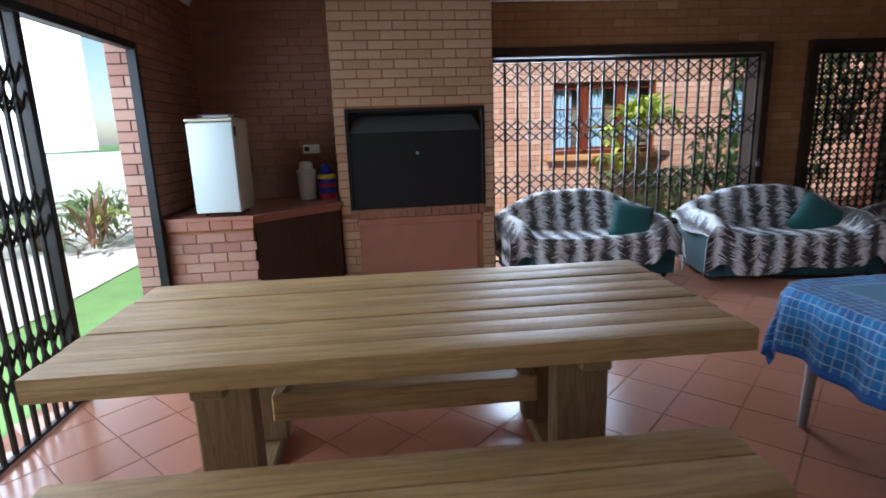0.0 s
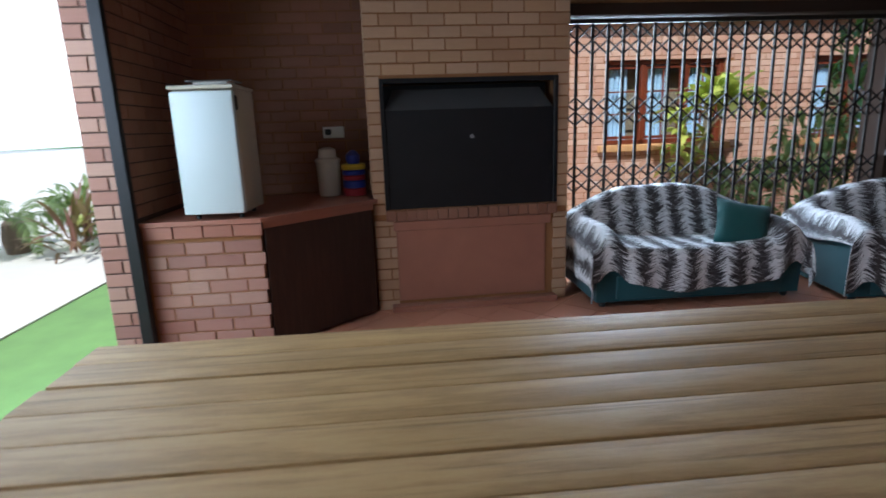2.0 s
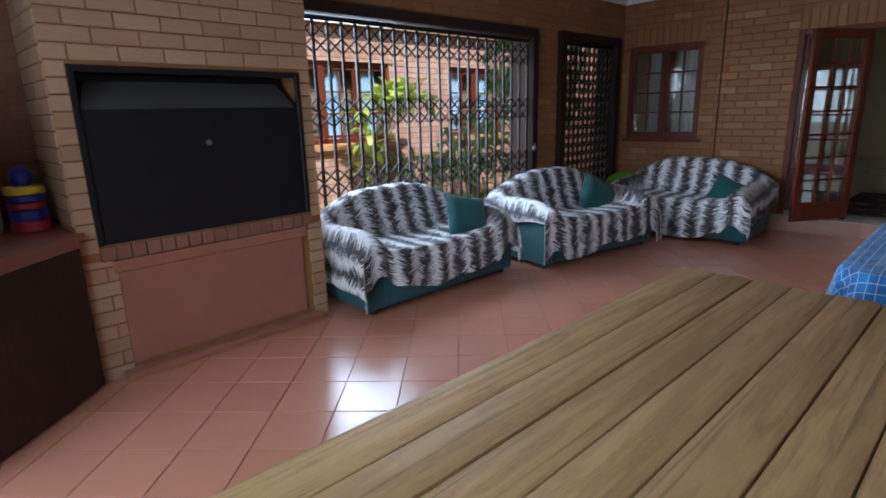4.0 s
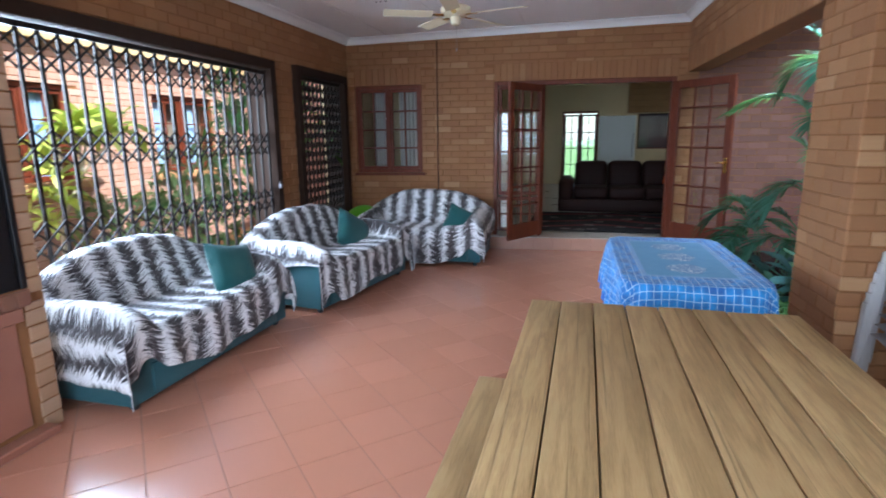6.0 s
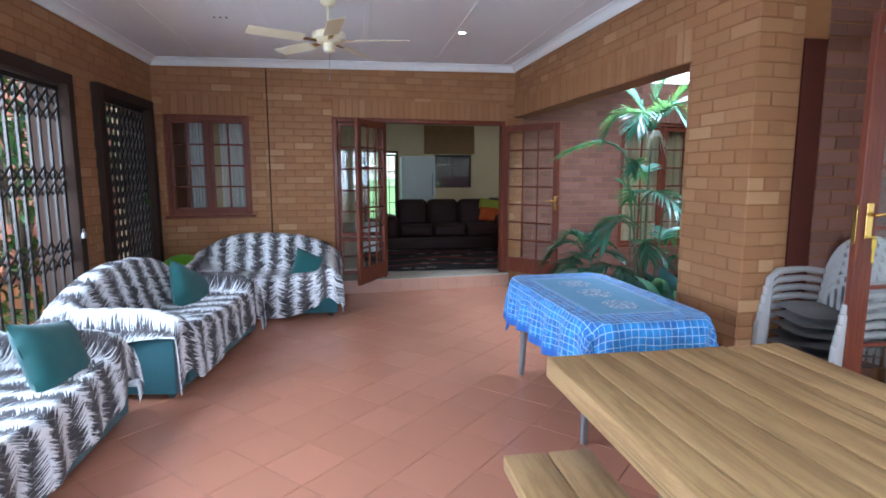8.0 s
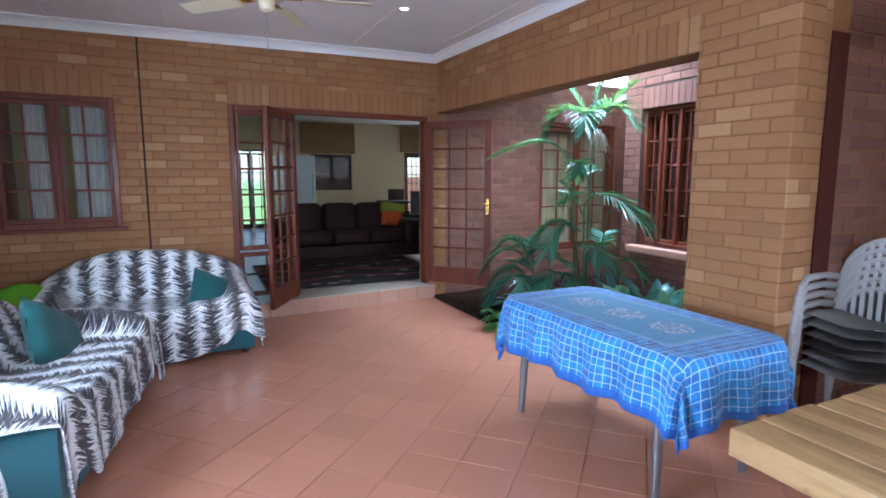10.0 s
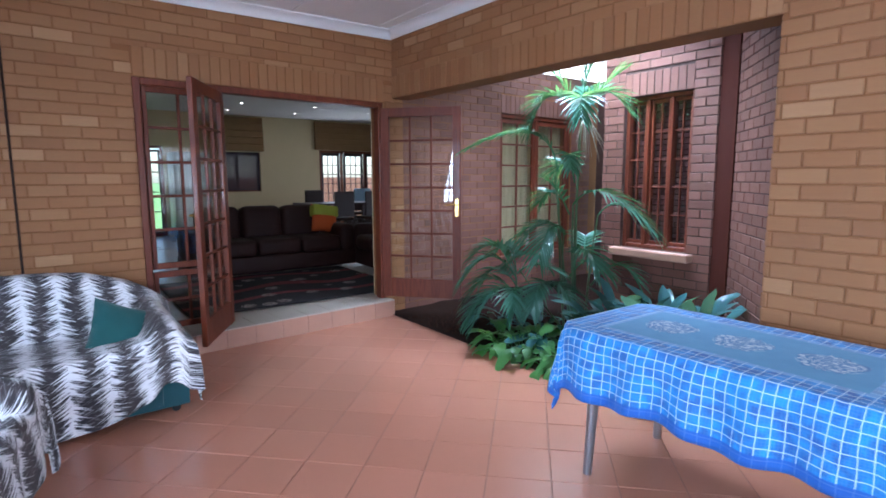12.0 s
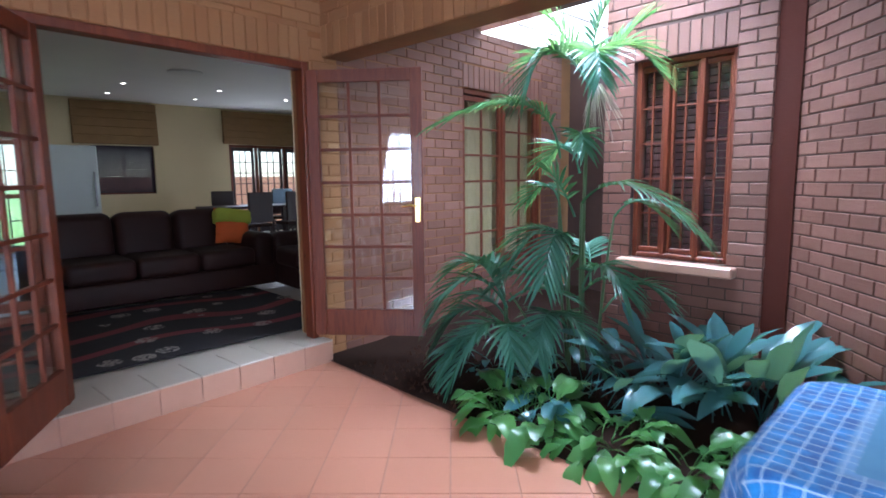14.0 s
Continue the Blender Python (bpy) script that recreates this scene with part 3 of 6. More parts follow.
# north wall: chimney breast, wide gate, narrow gate
CH0, CH1, CHY = -0.49, 1.0, 5.22
GATE1, GATE2 = (1.0, 4.12), (4.6, 5.9)
north = slab_wall("wall_north", "brown face-brick wall pierced by two gated openings", "x", NY, NY + 0.22, WX - 0.22, EX + 0.25, 0, CZ + 0.4,
                  [(*GATE1, 0.0, 2.25), (*GATE2, 0.0, 2.28)])
brick_face(north, (CH1, NY, 0), (1, 0, 0), (0, -1, 0), EX - CH1, 0, CZ + 0.06, [(GATE1[0] - CH1, GATE1[1] - CH1, 0, 2.25), (GATE2[0] - CH1, GATE2[1] - CH1, 0, 2.28)], BRICK_ORANGE, 300,
           near=lambda a, z: abs(a - 3.4))
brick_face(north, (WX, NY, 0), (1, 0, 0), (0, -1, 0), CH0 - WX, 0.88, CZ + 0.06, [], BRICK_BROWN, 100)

chimney = slab_wall("wall_chimney", "tan face-brick chimney breast of a built-in barbecue", "x", CHY, NY - 0.004, CH0, CH1, 0, CZ + 0.2, [(-0.4, 0.92, 0.78, 1.72)], MORTAR)
brick_face(chimney, (CH0, CHY, 0), (1, 0, 0), (0, -1, 0), CH1 - CH0, 0, CZ + 0.06, [(0.09, 1.41, 0.70, 1.72), (0.16, 1.38, 0.0, 0.7)], BRICK_TAN, 300)
brick_face(chimney, (CH1, CHY, 0), (0, 1, 0), (1, 0, 0), NY - CHY, 0, CZ + 0.06, [], BRICK_TAN, 80)
brick_face(chimney, (CH0, CHY, 0), (0, 1, 0), (-1, 0, 0), NY - CHY, 0.9, CZ + 0.06, [], BRICK_TAN, 80)
skew(chimney, HEARTH)

# east wall: window, french doors
DW0, DW1, DTOP = 1.45, 3.735, 2.22
EWIN = (4.72, 5.66, 1.03, 2.21)
east = slab_wall("wall_east", "warm orange face-brick wall with a window and french doors", "y", EX, EX + 0.22, -3.0, NY + 0.22, 0, CZ + 0.6,
                 [(DW0, DW1, STEP - 0.02, DTOP), EWIN, (-1.75, -0.3, 0.45, 2.25)])
brick_face(east, (EX, SY, 0), (0, 1, 0), (-1, 0, 0), NY - SY, 0, CZ + 0.06,
           [(DW0 - SY, DW1 - SY, 0, DTOP), (EWIN[0] - SY, EWIN[1] - SY, EWIN[2], EWIN[3])], BRICK_ORANGE, 300,
           soldiers=[(DW0 - SY, DW1 - SY, DTOP), (EWIN[0] - SY, EWIN[1] - SY, EWIN[3])], near=lambda a, z: abs(a - 1.4))
brick_face(east, (EX, -2.2, 0), (0, 1, 0), (-1, 0, 0), SY + 2.2, 0, CZ + 0.55, [(0.45, 1.9, 0.45, 2.25)], BRICK_PURPLE, 300, soldiers=[(0.45, 1.9, 2.25)])
skew(east, EAST)

# south side: beam over the courtyard opening, pier, return wall, house wall with the door walked out of
south = slab_wall("wall_south", "orange face-brick wall open to the planted courtyard under a deep beam", "x", SY, SY - 0.22, 2.17, SEX, 0, CZ + 0.4, [(2.77, SEX, 0, 2.27)])
brick_face(south, (2.17, SY, 0), (1, 0, 0), (0, 1, 0), SEX - 2.17, 0, CZ + 0.06, [(0.6, SEX - 2.17, 0, 2.27)], BRICK_ORANGE, 300,
           soldiers=[(0.6, SEX - 2.17, 2.27)])
brick_face(south, (2.77, SY - 0.22, 0), (0, 1, 0), (1, 0, 0), 0.22, 0, 2.26, [], BRICK_ORANGE, 100)
brick_face(south, (2.17, SY - 0.22, 0), (0, 1, 0), (-1, 0, 0), 0.22, 0, CZ + 0.06, [], BRICK_ORANGE, 100)
skew(south, SOUTH)
ret = slab_wall("wall_return", "face-brick return wall with a dark red strip and bricks darkened for shade", "y", 2.2, 2.42, -0.3, SY - 0.221, 0, CZ + 0.4, [])
# deeper stretch laid in dark brick, which puts its shade into the colour
brick_face(ret, (2.2, 0.12, 0), (0, 1, 0), (-1, 0, 0), 0.57, 0, CZ + 0.06, [], BRICK_PURPLE, 150)
brick_face(ret, (2.2, 0.86, 0), (0, 1, 0), (-1, 0, 0), SY - 0.22 - 0.86, 0, CZ + 0.06, [], BRICK_ORANGE, 80)
DARK_RED = plain("dark_red_fill", (0.075, 0.017, 0.01), 0.8, vary=0.3, scale=3, bump=0.5, Specular_IOR_Level=0.2)
# plain dark red strip standing in for a frame
box_part("dark_red_strip", (2.185, 0.7, 0.0), (2.2, 0.855, 2.3), DARK_RED, ret, 0.003)
house = slab_wall("wall_house", "orange face-brick house wall round an open doorway", "x", 0.1, -0.12, WX, 2.165, 0, CZ + 0.4, [(-0.9, 1.74, 0, 2.34)])
brick_face(house, (WX, 0.1, 0), (1, 0, 0), (0, 1, 0), 4.0, 0, CZ + 0.06, [(0.96, 3.6, 0, 2.34)], BRICK_ORANGE, 100)

# room behind the house door
bm = bmesh.new()
box(bm, (WX - 0.22, -4.4, -0.1), (2.4, -4.2, CZ + 0.3))
box(bm, (WX - 0.22, -4.2, -0.1), (WX, -1.21, CZ + 0.3))
box(bm, (2.2, -4.2, -0.1), (2.4, -0.31, CZ + 0.3))
box(bm, (WX, -4.2, CZ), (2.2, -1.21, CZ + 0.05))
structure(part("wall_inner_room", bm, CREAM_WALL, smooth=0), "cream plastered room behind the house door")
bm = bmesh.new()
box(bm, (WX, -4.2, -0.2), (2.2, -1.2, -0.004))
structure(part("floor_inner_room", bm, CREAM_TILE, smooth=0), "cream tiled floor behind the house door", "floor")

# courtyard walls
cs = slab_wall("wall_courtyard", "pinkish face-brick courtyard wall round a wooden window", "x", -0.47, -0.7, 3.94, 5.14, 0, 3.3, [(4.17, 4.9, 0.74, 2.24)], MORTAR_DARK)
brick_face(cs, (3.94, -0.47, 0), (1, 0, 0), (0, 1, 0), 1.2, 0, 3.25, [(0.23, 0.96, 0.74, 2.24)], BRICK_PURPLE, 300, soldiers=[(0.23, 0.96, 2.24)])
brick_face(cs, (3.94, -0.7, 0), (0, 1, 0), (-1, 0, 0), 0.23, 0, 3.25, [], BRICK_PURPLE, 100)
# flat dark red block; the shade on this return is put into its colour
bm = bmesh.new()
box(bm, (3.79, -0.66, 0), (3.935, -0.478, 3.3))
structure(part("wall_courtyard_pier", bm, DARK_RED, smooth=0), "dark red block for the shaded return between the courtyard walls")
slab_wall("wall_courtyard_corner", "brick side wall of the courtyard's far corner", "y", 5.14, 4.92, -2.4, -0.705, 0, 2.9, [], MORTAR_DARK)
slab_wall("wall_courtyard_far", "brick end wall of the courtyard's far corner", "x", -2.2, -2.4, 5.145, EX + 0.35, 0, 2.9, [], MORTAR_DARK)
# closed box for the room behind the courtyard window, coloured dark as if unlit
bm = bmesh.new()
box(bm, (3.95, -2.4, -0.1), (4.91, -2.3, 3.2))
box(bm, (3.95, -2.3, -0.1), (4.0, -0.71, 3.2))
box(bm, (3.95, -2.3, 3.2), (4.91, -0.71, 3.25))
structure(part("wall_back_room", bm, ROOM_SHADE, smooth=0), "closed box behind the courtyard window, coloured dark for an unlit room")
DIAG = Vector((2.80 - 3.80, 0.62 + 0.52, 0))
DLEN = DIAG.length
DU = DIAG / DLEN
DN = Vector((DU.y, -DU.x, 0))
bm = bmesh.new()
p = Vector((3.80, -0.52, 0))
q = p + DIAG
for za, zb in ((0.0, 3.3),):
    lo = [p, q, q - DN * 0.2, p - DN * 0.2]
    b0 = [bm.verts.new(v) for v in lo]
    b1 = [bm.verts.new(v + Vector((0, 0, zb))) for v in lo]
    for i in range(4):
        j = (i + 1) % 4
        bm.faces.new((b0[i], b0[j], b1[j], b1[i]))
    bm.faces.new(list(reversed(b0)))
    bm.faces.new(b1)
bmesh.ops.recalc_face_normals(bm, faces=bm.faces)
cd = structure(part("wall_courtyard_side", bm, MORTAR_DARK, smooth=0), "pinkish face-brick courtyard wall with dark joints")
brick_face(cd, tuple(p), tuple(DU), tuple(DN), DLEN, 0, 3.25, [], BRICK_PURPLE, 300)
brick_face(cd, tuple(q - DN * 0.2), tuple(-DU), tuple(-DN), DLEN, 0, 3.25, [], BRICK_PURPLE, 0)
cback = slab_wall("wall_courtyard_end", "plain brick wall closing the courtyard", "x", -0.705, -0.9, 2.4, 3.93, 0, 3.3, [], MORTAR_DARK)
brick_face(cback, (2.43, -0.705, 0), (1, 0, 0), (0, 1, 0), 1.3, 0, 3.2, [], BRICK_RED, 0)

# slabs added round the sky opening to keep its light off the walls
bm = bmesh.new()
box(bm, (3.0, -0.9, 3.31), (4.15, 0.97, 3.4), 0.004)
box(bm, (5.55, -2.4, 3.31), (EX + 0.35, 0.97, 3.4), 0.004)
box(bm, (4.15, 0.55, 3.31), (5.55, 0.97, 3.4), 0.004)
structure(part("roof_eave", bm, BROWN_STEEL, smooth=0), "dark slabs narrowing the courtyard's sky opening to cut its light", "eave")

# glowing panel added to stand in for the bright sky over the recess
rl = thing("rooflight", pose(5.87, -1.38, 2.8), "glowing panel standing in for bright sky over the courtyard's far recess", "rooflight")
box_part("diffuser", (-0.7, -0.8, 0), (0.72, 0.8, 0.012), emitter("sky_panel_glow", (0.94, 0.98, 1.0), 1.3), rl, 0.002, "glowing white sheet in place of the sky")
for x in (-0.24, 0.24):
    box_part("glazing_bar", (x - 0.012, -0.8, -0.02), (x + 0.012, 0.8, -0.001), WHITE_PAINT, rl, 0.002)

# unseen block added above the house to keep the sun off the courtyard
bm = bmesh.new()
box(bm, (-3.0, -8.0, 3.4), (4.9, -1.0, 8.5))
structure(part("wall_upper_storey", bm, BRICK_ORANGE, smooth=0), "unseen brick block keeping the sun off the courtyard")

# floor: one bed of grout with tiles laid on the diagonal
bm = bmesh.new()
box(bm, (WX - 0.25, -1.2, -0.25), (EX + 0.2, NY + 0.22, -0.0035))
floor = structure(part("floor", bm, GROUT, smooth=0), "terracotta tiled veranda floor laid on the diagonal", "floor")
TP, TU0, TV0 = 0.31, 0.225, 0.15


def tile_geometry():
    w = TP - 0.006
    c = 0.0008
    vs = [(-w / 2, -w / 2, 0), (w / 2, -w / 2, 0), (w / 2, w / 2, 0), (-w / 2, w / 2, 0)]
    vs += [(x * (1 - 2 * c / w), y * (1 - 2 * c / w), 0.004) for x, y, z in vs]
    fs = [(4, 5, 6, 7)] + [(i, (i + 1) % 4, 4 + (i + 1) % 4, 4 + i) for i in range(4)]
    return vs, fs


def in_floor(x, y):
    if x < WX - 0.25 or x > 6.3 - 0.0785 * (y - 3.7) or y > NY + 0.2 or y < -0.2:
        return False
    return not (x > 2.3 and y < SY + 0.02)


def lay_tiles():
    vs, fs = tile_geometry()
    me = bpy.data.meshes.new("tile")
    me.from_pydata(vs, [], fs)
    me.materials.append(TERRACOTTA)
    spots = []
    for i in range(-30, 40):
        for j in range(-40, 30):
            u, v = TU0 + (i + 0.5) * TP, TV0 + (j + 0.5) * TP
            x, y = (u + v) / math.sqrt(2), (u - v) / math.sqrt(2)
            if in_floor(x, y):
                spots.append((x, y))
    spots.sort(key=lambda s: (s[0] - 3.6) ** 2 + (s[1] - 3.0) ** 2)
    for k, (x, y) in enumerate(spots[:300]):
        ob = bpy.data.objects.new("tile", me)
        scene.collection.objects.link(ob)
        ob.parent = floor
        ob.matrix_basis = pose(x, y, -0.004 + 0.0006 * math.sin(k * 7.1), 0.1 * math.sin(k * 3.3), 0.1 * math.cos(k * 5.7), 45)
    av, af = [], []
    for x, y in spots[300:]:
        m, k = pose(x, y, -0.004, 0, 0, 45), len(av)
        av += [tuple(m @ Vector(v)) for v in vs]
        af += [tuple(k + a for a in f) for f in fs]
    rest = bpy.data.meshes.new("tiles")
    rest.from_pydata(av, [], af)
    link_mesh("tiles", rest, TERRACOTTA, floor, 0)["kind"] = "stuff"


# ceiling with cover strips and cornice; it falls slightly to the north
SLOPE = 0.024
bm = bmesh.new()
box(bm, (WX - 0.2, SY - 0.1, CZ), (EX + 0.3, NY + 0.1, CZ + 0.05))
box(bm, (WX - 0.2, -1.2, CZ), (2.2, SY - 0.1, CZ + 0.05))
for k in range(5):
    y = SY + 0.35 + k * 0.9
    box(bm, (WX, y - 0.02, CZ - 0.006), (EX + 0.15, y + 0.02, CZ + 0.001), 0.003)
for v in bm.verts:
    v.co.z -= SLOPE * (v.co.y - 3.5)
ceiling = structure(part("ceiling", bm, WHITE_PAINT, smooth=0), "white painted board ceiling with flat cover strips", "ceiling")


def cornice_run(p0, p1, inward):
    """A coved cornice from p0 to p1 under the ceiling."""
    prof = [(0, -0.085), (0.012, -0.085), (0.018, -0.06), (0.04, -0.03), (0.07, -0.016), (0.085, -0.012), (0.085, 0), (0, 0)]
    bm = bmesh.new()
    rings = [[bm.verts.new(Vector(p) + Vector(inward) * a + Vector((0, 0, b - 0.001))) for a, b in prof] for p in (p0, p1)]
    for i in range(len(prof)):
        j = (i + 1) % len(prof)
        bm.faces.new((rings[0][i], rings[0][j], rings[1][j], rings[1][i]))
    bm.faces.new(rings[0])
    bm.faces.new(list(reversed(rings[1])))
    for v in bm.verts:
        v.co.z -= SLOPE * (v.co.y - 3.5)
    bmesh.ops.recalc_face_normals(bm, faces=bm.faces)
    return structure(part("trim", bm, CORNICE), "white coved ceiling cornice", "cornice")


e = 0.014
skew(cornice_run((EX - e, SY + 0.1, CZ), (EX - e, NY + 0.1, CZ), (-1, 0, 0)), EAST)
cornice_run((CH1, NY - e, CZ), (EX, NY - e, CZ), (0, -1, 0))
skew(cornice_run((2.17, SY + e, CZ), (SEX, SY + e, CZ), (0, 1, 0)), SOUTH)
cornice_run((WX + e, 0.1, CZ), (WX + e, NY, CZ), (1, 0, 0))

# roof over the veranda; its unseen garden eave is widened to block the sun
bm = bmesh.new()
box(bm, (WX - 1.75, 1.0, CZ + 0.32), (EX + 0.3, NY + 0.26, CZ + 0.42))
box(bm, (WX - 1.75, -4.4, CZ + 0.35), (2.3, 1.0, CZ + 0.5))
structure(part("roof", bm, EAVE, smooth=0), "boarded veranda roof with an overhang widened to keep out the sun", "roof")

# step up to the living room, tiled
bm = bmesh.new()
box(bm, (EX - 0.11, SY + 0.22, -0.004), (EX + 0.23, DW1 + 0.25, STEP - 0.014))
step = structure(part("step", bm, GROUT, smooth=0), "pinkish tiled step up to the living room", "step")
skew(step, EAST)
for k in range(10):
    y = SY + 0.22 + k * 0.251
    y2 = min(y + 0.247, DW1 + 0.25)
    box_part("riser_tile", (EX - 0.119, y, 0), (EX - 0.108, y2, STEP - 0.008), PINK_TILE, step, 0.002)
    box_part("tread_tile", (EX - 0.122, y, STEP - 0.013), (EX + 0.23, y2, STEP), CREAM_TILE, step, 0.003)

# outside: one sheet of ground
bm = bmesh.new()
box(bm, (-300, -300, -0.4), (300, 300, -0.16))
structure(part("ground", bm, GRASS, smooth=0), "sunlit green lawn round the house", "ground")


# ---- doors, windows, gates ----
def glazed(name, w, h, cols, rows, m, parent=None, stile=0.09, bottom=0.2, top=0.09, depth=0.04, bar=0.022, mat=DOOR_WOOD, label="", category="", group=""):
    """A glazed wooden leaf or sash in the local xz plane, x from 0 to w: stiles and rails, glazing bars, panes."""
    if parent is None:
        ob = thing(name, m, label, category, group)
    else:
        ob = new(name)
        ob.parent = parent
        ob.matrix_basis = m
    d = depth / 2
    bm = bmesh.new()
    box(bm, (0, -d, 0), (stile, d, h), 0.004)
    box(bm, (w - stile, -d, 0), (w, d, h), 0.004)
    box(bm, (stile, -d + 0.002, 0), (w - stile, d - 0.002, bottom), 0.004)
    box(bm, (stile, -d + 0.002, h - top), (w - stile, d - 0.002, h), 0.004)
    fr = part("sash", bm, mat, ob)
    gw, gh = w - 2 * stile, h - bottom - top
    for c in range(1, cols):
        x = stile + gw * c / cols
        box_part("glazing_bar", (x - bar / 2, -d * 0.6, bottom), (x + bar / 2, d * 0.6, h - top), mat, fr, 0.003)
    for r in range(1, rows):
        z = bottom + gh * r / rows
        box_part("glazing_bar", (stile, -d * 0.55, z - bar / 2), (w - stile, d * 0.55, z + bar / 2), mat, fr, 0.003)
    for c in range(cols):
        for r in range(rows):
            x0, z0 = stile + gw * c / cols, bottom + gh * r / rows
            pane = box_part("pane", (x0, -0.002, z0), (x0 + gw / cols, 0.002, z0 + gh / rows), GLASS, fr, 0)
            pane.visible_shadow = False
    return ob


def lever(parent, x, z, side, flip=1):
    """A brass backplate with a lever."""
    bm = bmesh.new()
    box(bm, (x - 0.02, min(side * 0.022, side * 0.028), z - 0.09), (x + 0.02, max(side * 0.022, side * 0.028), z + 0.09), 0.002)
    rod(bm, (x, side * 0.022, z + 0.03), (x, side * 0.065, z + 0.03), 0.008)
    tube(bm, [(x, side * 0.062, z + 0.03), (x + flip * 0.05, side * 0.064, z + 0.035), (x + flip * 0.11, side * 0.058, z + 0.025)], [0.009, 0.008, 0.006])
    return part("lever_handle", bm, BRASS, parent, "polished brass lever handle")


def door_frame(name, label, axis, plane, depth, a0, a1, z0, z1, w=0.06, mullions=(), sill=False):
    ob = tagged(new(name), label, "door frame" if "door" in name else "window frame", kind="structure")
    bars = [("jamb", a0, a0 + w, z0, z1), ("jamb", a1 - w, a1, z0, z1), ("head", a0 + w, a1 - w, z1 - w, z1)]
    if sill:
        bars.append(("sill_rail", a0 + w, a1 - w, z0, z0 + w))
    bars += [("mullion", m - w / 2, m + w / 2, z0, z1 - w) for m in mullions]
    for nm, p, q, c, d in bars:
        lo, hi = ((plane, p, c), (plane + depth, q, d)) if axis == "y" else ((p, plane, c), (q, plane + depth, d))
        box_part(nm, lo, hi, DOOR_WOOD, ob, 0.006)
    return ob


# french doors in the east wall: sidelight, two open leaves
HL, HR = 3.08, 1.47
fd = door_frame("door_1", "reddish hardwood french door frame with a sidelight", "y", EX + 0.0, 0.1, DW0, DW1, STEP, DTOP, 0.055, mullions=(HL + 0.03,))
skew(fd, EAST)
glazed("sidelight", 0.53, 1.45, 2, 5, pose(EX + 0.05, HL + 0.06, 0.72, 0, 0, 90), fd, 0.035, 0.05, 0.05)
glazed("sidelight", 0.53, 0.48, 2, 2, pose(EX + 0.05, HL + 0.06, STEP + 0.05, 0, 0, 90), fd, 0.035, 0.05, 0.05)
hl, hr = EAST @ Vector((EX + 0.005, HL, STEP + 0.03)), EAST @ Vector((EX + 0.005, HR, STEP + 0.03))
angL = math.degrees(math.atan2(3.485 - hl.y, 5.60 - hl.x))
leaf = glazed("door_leaf", 0.75, 1.96, 3, 7, pose(*hl, 0, 0, angL), None, 0.085, 0.2, 0.09,
              label="open french door leaf with small square panes", category="door", group="french door leaves")
lever(leaf, 0.71, 0.95, -1, -1)
angR = math.degrees(math.atan2(0.92 - hr.y, 5.79 - hr.x))
leaf = glazed("door_leaf", 0.84, 1.96, 3, 7, pose(*hr, 0, 0, angR), None, 0.085, 0.2, 0.09,
              label="open french door leaf reflecting the courtyard", category="door", group="french door leaves")
lever(leaf, 0.8, 0.95, -1, -1)

# window beside the french doors
win = door_frame("window_1", "reddish hardwood casement window with small panes", "y", EX + 0.01, 0.09, *EWIN[:2], *EWIN[2:], 0.05, mullions=((EWIN[0] + EWIN[1]) / 2,), sill=True)
skew(win, EAST)
wl = (EWIN[1] - EWIN[0]) / 2 - 0.075
glazed("casement", wl, 1.08, 2, 4, pose(EX + 0.05, EWIN[0] + 0.05, EWIN[2] + 0.05, 0, 0, 90), win, 0.03, 0.04, 0.04)
glazed("casement", wl, 1.08, 2, 4, pose(EX + 0.05, (EWIN[0] + EWIN[1]) / 2 + 0.025, EWIN[2] + 0.05, 0, 0, 90), win, 0.03, 0.04, 0.04)
box_part("window_sill", (EX - 0.03, EWIN[0] - 0.04, EWIN[2] - 0.035), (EX + 0.1, EWIN[1] + 0.04, EWIN[2] - 0.002), DOOR_WOOD, win, 0.006)
for y0, y1 in ((EWIN[0] + 0.02, EWIN[0] + 0.36), (EWIN[0] + 0.5, EWIN[0] + 0.72)):
    bm = bmesh.new()
    sheet(bm, 40, 1, lambda u, v: Vector((EX + 0.17 + 0.015 * math.sin(u * 38), y0 + u * (y1 - y0), EWIN[2] + 0.01 + v * 1.16)))
    part("curtain", bm, CURTAIN_GREY, win, "pale grey net curtain", 80)

# courtyard windows
cw = door_frame("window_2", "reddish hardwood courtyard window with three casements", "x", -0.6, 0.09, 4.17, 4.9, 0.74, 2.24, 0.04, mullions=(4.41, 4.66), sill=True)
for x0 in (4.212, 4.432, 4.682):
    glazed("casement", 0.2, 1.41, 2, 5, pose(x0 - 0.001, -0.555, 0.785), cw, 0.022, 0.035, 0.035, bar=0.014)
for k in range(26):
    box_part("blind_slat", (4.2, -0.66, 0.8 + k * 0.054), (4.87, -0.64, 0.846 + k * 0.054), BLIND_RED, cw, 0)
box_part("window_sill", (4.1, -0.6, 0.66), (4.96, -0.36, 0.735), PINK_TILE, cw, 0.01)
cw2 = door_frame("window_3", "tall hardwood window onto the courtyard", "y", EX + 0.02, 0.09, -1.75, -0.3, 0.45, 2.25, 0.05, mullions=(-1.025,), sill=True)
skew(cw2, EAST)
for y0 in (-1.7, -1.0):
    glazed("casement", 0.65, 1.69, 2, 6, pose(EX + 0.06, y0, 0.5, 0, 0, 90), cw2, 0.035, 0.05, 0.05)
